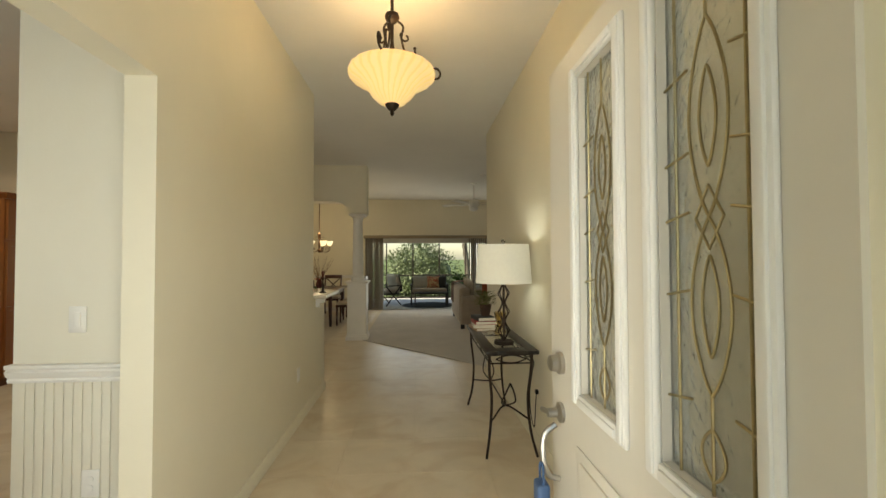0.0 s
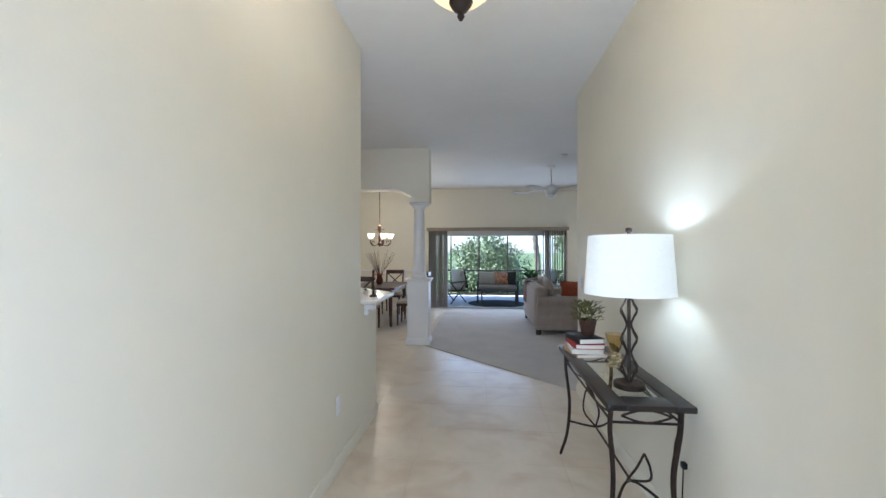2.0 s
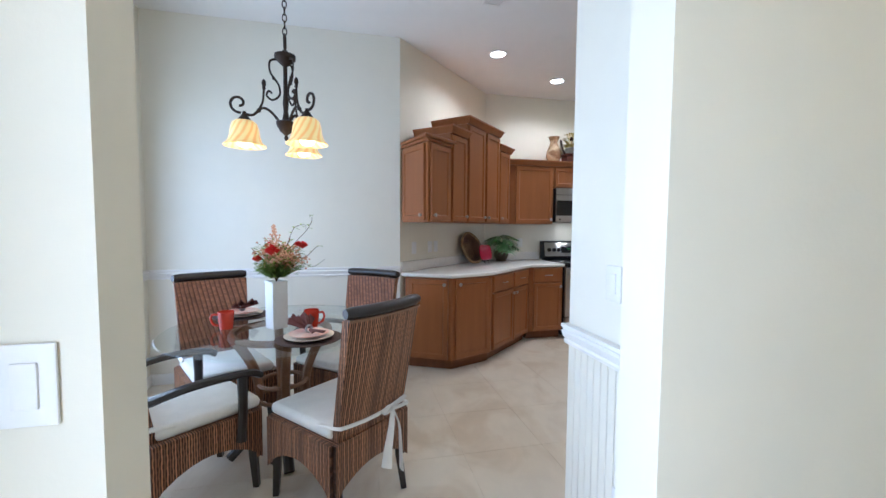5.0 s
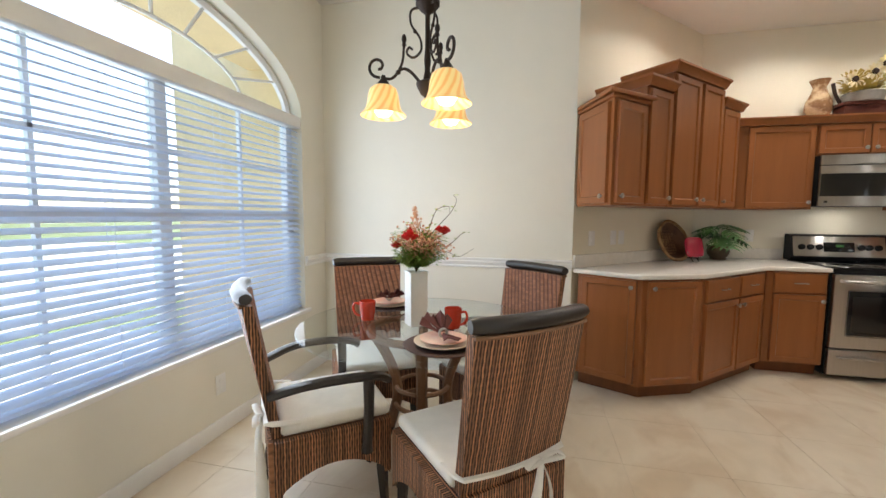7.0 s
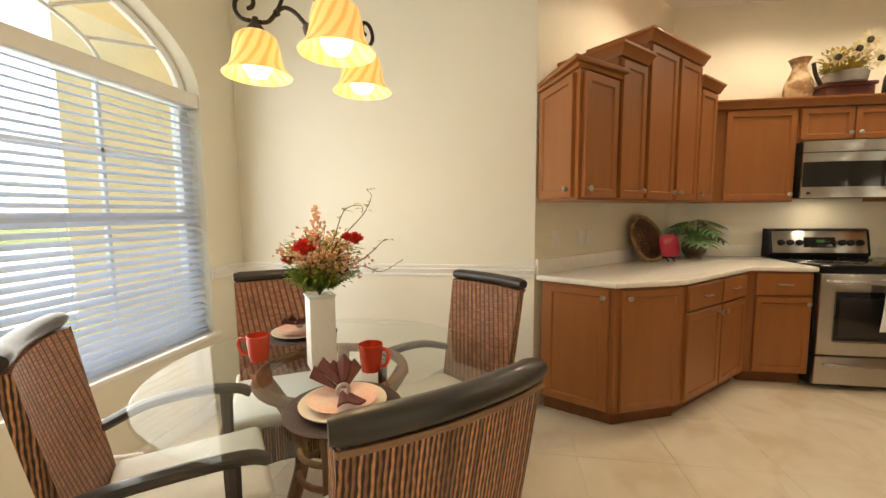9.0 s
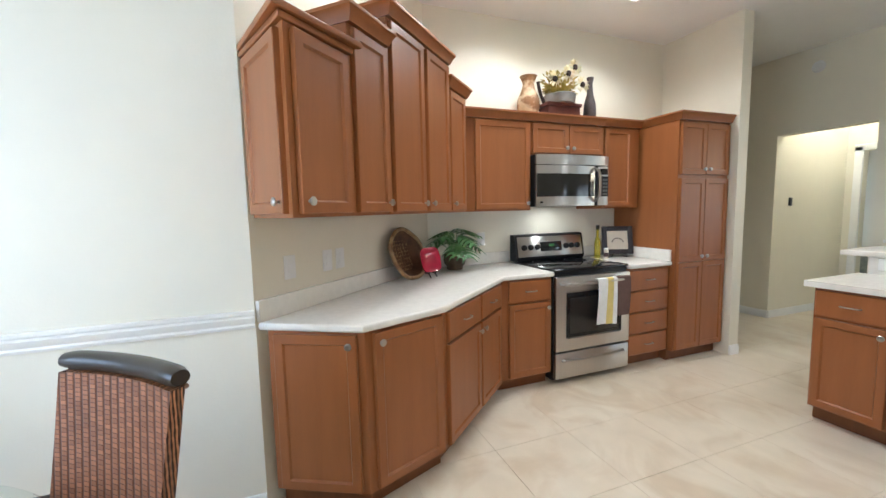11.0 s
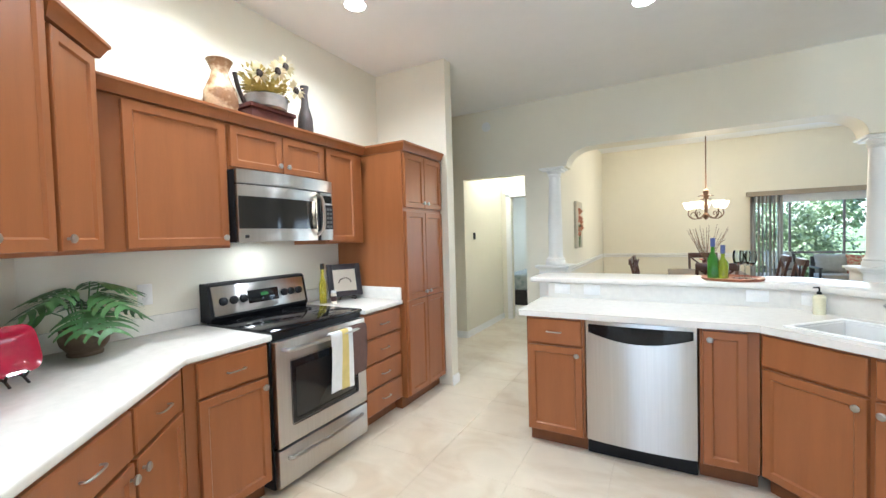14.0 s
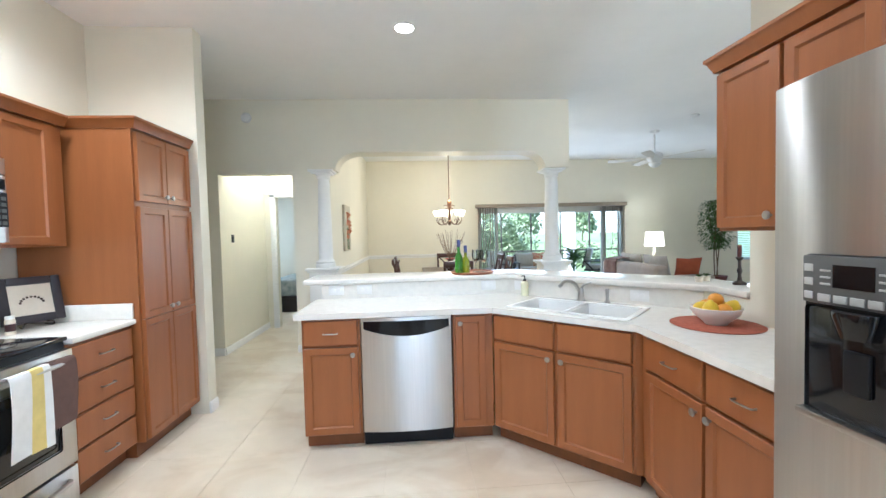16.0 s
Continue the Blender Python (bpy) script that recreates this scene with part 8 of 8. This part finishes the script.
FX, FY, FZ = 1.20, 8.6, 2.60
fan = thing("ceiling_fan", pose(FX, FY, 0), "white five-blade ceiling fan with light kit", "ceiling fan")
part("rod", lathe(B(), [(0, FZ + 0.12), (0.015, FZ + 0.12), (0.015, CEIL - 0.05), (0.07, CEIL - 0.03), (0.075, CEIL - 0.001), (0, CEIL - 0.001)], 16), M_WHITEP, fan)
part("motor", lathe(B(), [(0, FZ - 0.06), (0.05, FZ - 0.055), (0.10, FZ - 0.03), (0.13, FZ + 0.02), (0.12, FZ + 0.08), (0.05, FZ + 0.12), (0, FZ + 0.12)], 24), M_WHITEP, fan)
part("light_bowl", lathe(B(), [(0, FZ - 0.14), (0.06, FZ - 0.125), (0.10, FZ - 0.08), (0.10, FZ - 0.06), (0, FZ - 0.06)], 24), M_WHITEP, fan)
for i in range(5):
    a = 72 * i + 12
    bd = box(B(), 0.22, 0.74, -0.07, 0.07, -0.004, 0.004, 0.003)
    box(bd, 0.11, 0.24, -0.02, 0.02, -0.010, -0.004, 0.002)
    part("blade", bd, mat("fan_blade", (0.62, 0.58, 0.50), 0.5, var=0.1, scale=6) if i == 0 else fan_m, fan, m=pose(0, 0, FZ + 0.02, 0, 0, a) @ pose(0, 0, 0, 10))
    fan_m = bpy.data.materials["fan_blade"]

# slider, valance, blinds
M_ALU = mat("slider_aluminium", (0.62, 0.61, 0.57), 0.4, 0.2, var=0.04, scale=8)
M_VBL = mat("vertical_blind", (0.36, 0.31, 0.25), 0.8, var=0.08, scale=8)
sl_ = tagged(new("door_2"), "sliding glass patio doors slid open", "door", kind="structure")
fb2 = B()
for x in (-1.45, -1.06, 1.48, 1.95):
    box(fb2, x, x + (0.07 if x < 0.5 else 0.11), YB + 0.03, YB + 0.10, 0.0, 2.0, 0.004)
box(fb2, -1.45, 2.0, YB + 0.03, YB + 0.10, 1.86, 2.0, 0.004)
box(fb2, -1.45, 2.0, YB + 0.02, YB + 0.12, 0.0, 0.03, 0.003)
part("door_frame", fb2, M_ALU, sl_)
for x0, x1 in ((1.59, 1.95), (-1.38, -1.06)):
    pg = part("pane", box(B(), x0, x1, YB + 0.06, YB + 0.066, 0.03, 1.86), M_PANE, sl_)
    glaze(pg, (0, -1, 0))
struct("trim_valance", box(B(), -1.52, 2.05, YB - 0.10, YB - 0.002, 1.99, 2.07, 0.006), mat("valance_taupe", (0.34, 0.28, 0.20), 0.7, var=0.08, scale=6), "taupe valance over the patio doors")
for x0, x1, n, nm in ((-1.45, -1.02, 9, "gathered at the dining side"), (1.42, 2.0, 11, "gathered at the living side")):
    vb_ = thing("vertical_blind", pose(0, 0, 0), "taupe vertical blind slats " + nm, "blind")
    for i in range(n):
        part("slat", box(B(), -0.043, 0.043, -0.0015, 0.0015, 0.03, 1.985), M_VBL, vb_, m=pose(x0 + (x1 - x0) * i / (n - 1), YB - 0.05, 0, 0, 0, 62 + 6 * math.sin(i * 2.1)))
    part("headrail", box(B(), x0 - 0.04, x1 + 0.04, YB - 0.07, YB - 0.03, 1.985, 1.989), M_VBL, vb_)
w2 = tagged(new("window_2"), "white living-room window with horizontal blind", "window", kind="structure")
wf2 = B()
for a, b_, c, d in ((4.84, 4.90, 0.62, 2.1), (5.59, 5.65, 0.62, 2.1), (4.90, 5.59, 0.62, 0.68), (4.90, 5.59, 2.04, 2.1), (4.90, 5.59, 1.33, 1.38)):
    box(wf2, a, b_, YB + 0.04, YB + 0.10, c, d, 0.003)
part("window_frame", wf2, M_VINYL, w2)
bl2 = thing("window_blind", pose(0, 0, 0), "white horizontal slatted blind in the living room", "blind")
me2 = mesh_of("slat", box(B(), 4.85, 5.64, -0.024, 0.024, -0.0015, 0.0015), M_SLAT)
for i in range(32):
    s_ = new("slat", me2)
    s_.parent = bl2
    s_.matrix_basis = pose(0, YB + 0.02, 0.66 + 0.0445 * i, 25)
# bedroom seen down the corridor
fr4 = B()
box(fr4, -5.16, -5.08, 8.46, 8.50, 0, 2.10, 0.004)
box(fr4, -5.16, -4.38, 8.46, 8.50, 2.05, 2.13, 0.004)
struct("trim_door_casing", fr4, M_TRIM, "white painted door casing at the corridor end")
bdd = thing("bed", pose(-4.9, 10.0, 0.0), "bed with patterned pale cover in the far bedroom", "bed")
part("base", box(B(), -0.8, 0.8, -0.2, 1.2, 0.0, 0.3, 0.01), M_ESP, bdd)
part("mattress", box(B(), -0.8, 0.8, -0.2, 1.2, 0.3, 0.62, 0.06, 3), mat("bed_cover", (0.55, 0.55, 0.50), 0.9, var=0.3, scale=10, alt=(0.25, 0.30, 0.28)), bdd)
# assumed fitting for the corridor's warm light, out of view behind the header
solo("ceiling_globe", lathe(B(), [(0, -0.12), (0.07, -0.11), (0.11, -0.06), (0.10, -0.01), (0.06, -0.001), (0, -0.001)], 20), mat("globe_lit", (0.95, 0.92, 0.85), 0.4, var=0.0, emit=(1.0, 0.92, 0.75), estr=4.0), "white glass ceiling globe in the corridor, lit", "ceiling light", pose(-4.8, 7.75, CEIL))
lamp("lamp_corridor", "POINT", pose(-4.8, 7.75, CEIL - 0.2), 15, SOFT, radius=0.1)

# ---- outside ----
M_GRASS = mat("lawn", (0.13, 0.18, 0.06), 0.9, var=0.4, scale=0.6, bump=0.5, bscale=40)
M_PAVE = mat("patio_pavers", (0.56, 0.545, 0.52), 0.7, var=0.15, scale=2)
M_STUC = mat("stucco_yellow", (0.78, 0.66, 0.42), 0.85, var=0.06, scale=3, bump=0.4, bscale=80)
M_BRONZ = mat("screen_frame_bronze", (0.05, 0.04, 0.035), 0.5, 0.4, var=0.1, scale=10)
bm = B()
for s in (1,):
    v_ = [bm.verts.new(q) for q in ((-400, -400, -0.16), (400, -400, -0.16), (400, 400, -0.16), (-400, 400, -0.16))]
    bm.faces.new(v_)
struct("ground", bm, M_GRASS, "green lawn reaching to the horizon")
struct("patio", box(B(), -4.1, 6.4, YB + 0.16, 14.4, -0.15, -0.004), M_PAVE, "pale tiled screened patio floor")
struct("patio_roof", box(B(), -4.1, 6.4, YB + 0.16, 13.0, 2.5, 2.6), M_CEIL, "white patio roof")
struct("patio_column", box(B(), 1.93, 2.23, 14.42, 14.7, -0.15, 2.6, 0.01), M_TRIM, "cream patio column")
struct("driveway", box(B(), -16.0, 3.0, -20.0, -4.9, -0.155, -0.12), M_PAVE, "pale concrete driveway")
sc_ = thing("screen_enclosure", pose(0, 14.35, 0), "bronze patio screen frame with uprights and rails", "screen")
for x in [-4.0 + 0.95 * i for i in range(11)]:
    part("post", box(B(), x - 0.02, x + 0.02, -0.02, 0.02, -0.004, 2.9), M_BRONZ, sc_)
for z_ in (0.0, 0.80, 2.45, 2.86):
    part("rail", box(B(), -4.0, 5.5, -0.018, 0.018, z_, z_ + 0.045), M_BRONZ, sc_)


def clumped(name, m, lobes, n, size, mt, label, trunk=None):
    """Foliage of many small leaves strewn over uneven lobes."""
    t = thing(name, m, label, "plant")
    bm = B()
    for i in range(n):
        cx, cy, c_z, r = lobes[rnd.randrange(len(lobes))]
        d = Vector((rnd.gauss(0, 1), rnd.gauss(0, 1), rnd.gauss(0, 1))).normalized()
        rr = r * rnd.uniform(0.72, 1.05)
        leaf_bm(bm, Vector((cx, cy, c_z)) + d * rr, d + Vector((rnd.gauss(0, 0.6), rnd.gauss(0, 0.6), rnd.gauss(0, 0.6))), size * rnd.uniform(0.6, 1.3), 0.6)
    ob = part("crown", bm, mt, t)
    core = B()
    for cx, cy, c_z, r in lobes:
        ico(core, (cx, cy, c_z), r * 0.6, 2)
    part("inner_core", core, M_HEDGE, t, "shaded inner foliage")
    if trunk:
        part("trunk", tube(B(), trunk, 0.09, 8), M_TWIG, t)
    return t


M_HEDGE = mat("hedge_leaf", (0.25, 0.30, 0.16), 0.5, var=0.5, scale=6)
clumped("round_shrub", pose(0.05, 17.2, -0.16), [(0, 0, 1.05, 1.35), (-0.8, 0, 0.9, 1.0), (0.8, 0.1, 0.9, 1.05), (0, 0.2, 1.5, 1.0), (-0.4, -0.4, 0.6, 0.9), (0.5, -0.5, 0.6, 0.9)], 11000, 0.13, M_HEDGE, "large clipped round green shrub behind the patio")
for i, (x, y, s_) in enumerate(((-4.5, 17, 0.8), (3.4, 19, 0.5), (5.5, 21, 0.7), (8.5, 22, 0.9), (-7, 19, 1.0))):
    clumped("shrub", pose(x, y, -0.16), [(0, 0, 0.7 * s_, 0.8 * s_), (0.7 * s_, 0.2, 0.6 * s_, 0.7 * s_), (-0.6 * s_, 0.1, 0.8 * s_, 0.7 * s_)], 1300, 0.14, M_HEDGE, "rounded green garden shrub")
for i, (x, y, s_) in enumerate(((-24, 58, 0.8), (-12, 62, 0.7), (13, 59, 0.9), (24, 64, 0.8), (36, 62, 1.0))):
    clumped("tree", pose(x, y, -0.16), [(0, 0, 4.2 * s_, 2.2 * s_), (1.6 * s_, 0.3, 3.5 * s_, 1.6 * s_), (-1.5 * s_, 0.2, 3.7 * s_, 1.7 * s_), (0.3, 0, 5.4 * s_, 1.4 * s_)], 1500, 0.55, M_HEDGE, "distant leafy tree behind the garden", [(0, 0, 0), (0.1, 0, 3 * s_)])
pl = thing("palm_tree", pose(1.95, 16.2, -0.16), "palm with a knobbly pale trunk", "tree")
tkb = B()
q = [(0.06 * math.sin(k_ * 0.3), 0, 0.16 * k_) for k_ in range(30)]
tube(tkb, q, [0.09 + (0.03 if k_ % 2 else 0) for k_ in range(30)], 12)
part("trunk", tkb, mat("palm_trunk", (0.20, 0.17, 0.13), 0.9, var=0.4, scale=5, bump=0.8, bscale=12), pl)
fb3 = B()
for i in range(14):
    a = 6.283 * i / 14
    base = Vector((0, 0, 4.6))
    for k_ in range(16):
        t_ = (k_ + 1) / 16
        pnt = base + Vector((math.cos(a) * 1.9 * t_, math.sin(a) * 1.9 * t_, 0.8 * t_ - 1.7 * t_ * t_))
        for s in (-1, 1):
            leaf_bm(fb3, pnt, (math.cos(a) + s * -math.sin(a) * 1.2, math.sin(a) + s * math.cos(a) * 1.2, -0.5), 0.5 * (1 - 0.5 * t_), 0.1)
part("palm_crown", fb3, M_HEDGE, pl)
# patio furniture
bn = thing("patio_bench", pose(0.33, 12.45, -0.004), "dark metal patio loveseat with taupe cushions", "bench")
part("seat_frame", box(B(), -0.58, 0.58, -0.32, 0.30, 0.34, 0.40, 0.01), M_BRONZ, bn)
for x in (-0.56, 0.56):
    for y in (-0.30, 0.28):
        part("leg", tube(B(), [(x, y, 0.0), (x, y, 0.62)], 0.022, 6), M_BRONZ, bn)
    part("arm", box(B(), x - 0.03, x + 0.03, -0.33, 0.30, 0.60, 0.635, 0.008), M_BRONZ, bn)
part("seat_cushion", box(B(), -0.53, 0.53, -0.30, 0.22, 0.40, 0.50, 0.03, 3), M_GREYF, bn)
part("back_frame", box(B(), -0.56, 0.56, 0.26, 0.30, 0.40, 0.82, 0.01), M_BRONZ, bn)
pillow("back_pillow", pose(0.06, 12.62, 0.68, -12, 0, 0), 0.52, 0.40, M_PILG, "taupe pillow on the patio loveseat")
pillow("throw_pillow", pose(0.46, 12.58, 0.68, -14, 0, 0), 0.40, 0.38, M_FLOR, "floral red throw pillow on the patio loveseat")
pillow("back_pillow", pose(0.72, 12.62, 0.68, -12, 0, 0), 0.34, 0.40, mat("pillow_dark", (0.05, 0.045, 0.04), 0.9, var=0.1, scale=12), "dark pillow on the patio loveseat")
cf = thing("coffee_table", pose(0.36, 11.95, 0.004), "dark metal patio coffee table with slatted top", "table")
for i in range(5):
    part("slat", box(B(), -0.5, 0.5, -0.22 + 0.09 * i, -0.14 + 0.09 * i, 0.38, 0.40), M_BRONZ, cf)
for x in (-0.47, 0.47):
    for y in (-0.2, 0.2):
        part("leg", tube(B(), [(x, y, 0.0), (x, y, 0.385)], 0.018, 6), M_BRONZ, cf)
solo("round_rug", lathe(B(), [(0, -0.003), (0.80, -0.003), (0.80, 0.003), (0, 0.003)], 48), mat("rug_black", (0.02, 0.02, 0.022), 0.95, var=0.3, scale=10), "round black outdoor rug on the patio", "rug", pose(0.3, 12.2, 0))
for x, y, rz in ((-0.95, 12.3, -50), (2.05, 12.6, 60)):
    pc = thing("patio_chair", pose(x, y, -0.004, 0, 0, rz), "dark metal patio armchair with grey cushions", "chair", "patio chairs")
    part("seat_frame", box(B(), -0.3, 0.3, -0.3, 0.3, 0.34, 0.38, 0.01), M_BRONZ, pc)
    for sx in (-0.3, 0.3):
        part("leg", tube(B(), [(sx, -0.28, 0.0), (sx, 0.28, 0.60)], 0.018, 6), M_BRONZ, pc)
        part("leg", tube(B(), [(sx, 0.28, 0.0), (sx, -0.28, 0.60)], 0.018, 6), M_BRONZ, pc)
        part("arm", box(B(), sx - 0.03, sx + 0.03, -0.3, 0.32, 0.59, 0.62, 0.006), M_BRONZ, pc)
    part("seat_cushion", box(B(), -0.27, 0.27, -0.27, 0.27, 0.38, 0.50, 0.04, 3), M_PILG, pc)
    part("back_cushion", box(B(), -0.26, 0.26, -0.08, 0.06, 0.0, 0.48, 0.05, 3), M_PILG, pc, m=pose(0, 0.28, 0.48, 14))
    part("back_frame", box(B(), -0.29, 0.29, 0.06, 0.09, 0.0, 0.50, 0.01), M_BRONZ, pc, m=pose(0, 0.28, 0.40, 14))
yc = thing("potted_plant", pose(1.28, 12.3, -0.004), "spiky yucca in a dark patio pot", "plant")
part("pot", lathe(B(), [(0, 0), (0.13, 0), (0.17, 0.26), (0.18, 0.3), (0.15, 0.3), (0, 0.26)], 20), M_BRONZ, yc)
yb = B()
for i in range(60):
    a = rnd.uniform(0, 6.28)
    leaf_bm(yb, (0.02 * math.cos(a), 0.02 * math.sin(a), 0.35 + rnd.uniform(0, 0.45)), (math.cos(a), math.sin(a), rnd.uniform(0.0, 1.6)), rnd.uniform(0.3, 0.48), 0.1, 0.25)
tube(yb, [(0, 0, 0.25), (0, 0, 0.8)], 0.03, 6)
part("spiky_leaves", yb, M_LEAF, yc)
# front side, seen through the blind and fanlight
struct("porch_wall", box(B(), -5.3, -4.45, -2.51, NOOKY - 0.16, -0.15, 3.6), M_STUC, "yellow stucco wing of the house beside the window")
# second box: unseen roof added over the entry to block sky light
struct("porch_soffit", box(box(B(), -4.45, 1.6, -1.62, NOOKY - 0.16, 2.72, 2.85), -1.06, 1.6, NOOKY - 0.16, 0.18, 2.72, 2.85), M_STUC, "cream porch ceiling, its entry part added to keep sky light off the door")
struct("porch_floor", box(B(), -4.45, 1.6, -3.8, NOOKY - 0.801, -0.15, -0.02), M_PAVE, "concrete porch floor")
struct("entry_floor", box(B(), WX0, 1.0, -0.65, 0.19, -0.013, -0.002), M_PAVE, "concrete threshold outside the front door")
for i, (x, y, s_) in enumerate(((-0.9, -5.4, 0.55), (0.4, -5, 0.7))):
    clumped("shrub", pose(x, y, -0.16), [(0, 0, 0.55 * s_, 0.7 * s_), (0.4 * s_, 0.2, 0.5 * s_, 0.55 * s_), (-0.4 * s_, 0.1, 0.6 * s_, 0.5 * s_)], 700, 0.10, M_HEDGE, "leafy green shrub by the porch")
for i, (x, y, s_) in enumerate(((2, -52, 0.9), (-9, -56, 1.0), (-20, -54, 0.9), (14, -54, 1.0))):
    clumped("tree", pose(x, y, -0.16), [(0, 0, 4.0 * s_, 2.2 * s_), (1.6 * s_, 0.3, 3.4 * s_, 1.6 * s_), (-1.5 * s_, 0.2, 3.6 * s_, 1.7 * s_)], 1100, 0.4, M_HEDGE, "leafy street tree in front of the house", [(0, 0, 0), (0.1, 0, 3 * s_)])

# ---- floor tiles ----
floor = tagged(new("floor"), "large polished cream marbled floor tiles", "floor", kind="structure")
TS, GAP = 0.51, 0.0018
tb = box(B(), GAP / 2, TS - GAP / 2, GAP / 2, TS - GAP / 2, -0.0028, 0.0)
tb_e = [ed for ed in tb.edges if all(v.co.z > -0.001 for v in ed.verts)]
bmesh.ops.bevel(tb, geom=tb_e, offset=0.0008, segments=1, affect="EDGES")
tile_me = mesh_of("tile", tb, M_TILE)
GX, GY = -3.64 - 7 * TS, 4.20 - 10 * TS
for i in range(16):
    for j in range(25):
        x, y = GX + TS * i, GY + TS * j
        cx, cy = x + TS / 2, y + TS / 2
        nook = -4.5 < cx < -0.9 and -0.9 < cy < 1.9
        kitchen = -5.7 < cx < -0.9 and 1.4 < cy < 7.3
        hall = -1.3 < cx < 1.1 and 0.2 < cy < 7.3 and cx + cy < 6.55
        passage = -7.2 < cx < -4 and 5.3 < cy < 8.8
        dining = -4.1 < cx < -0.9 and 7 < cy < 11.3
        if nook or kitchen or hall or passage or dining:
            t_ = new("tile", tile_me)
            t_.parent = floor
            t_.matrix_basis = pose(x, y, 0)
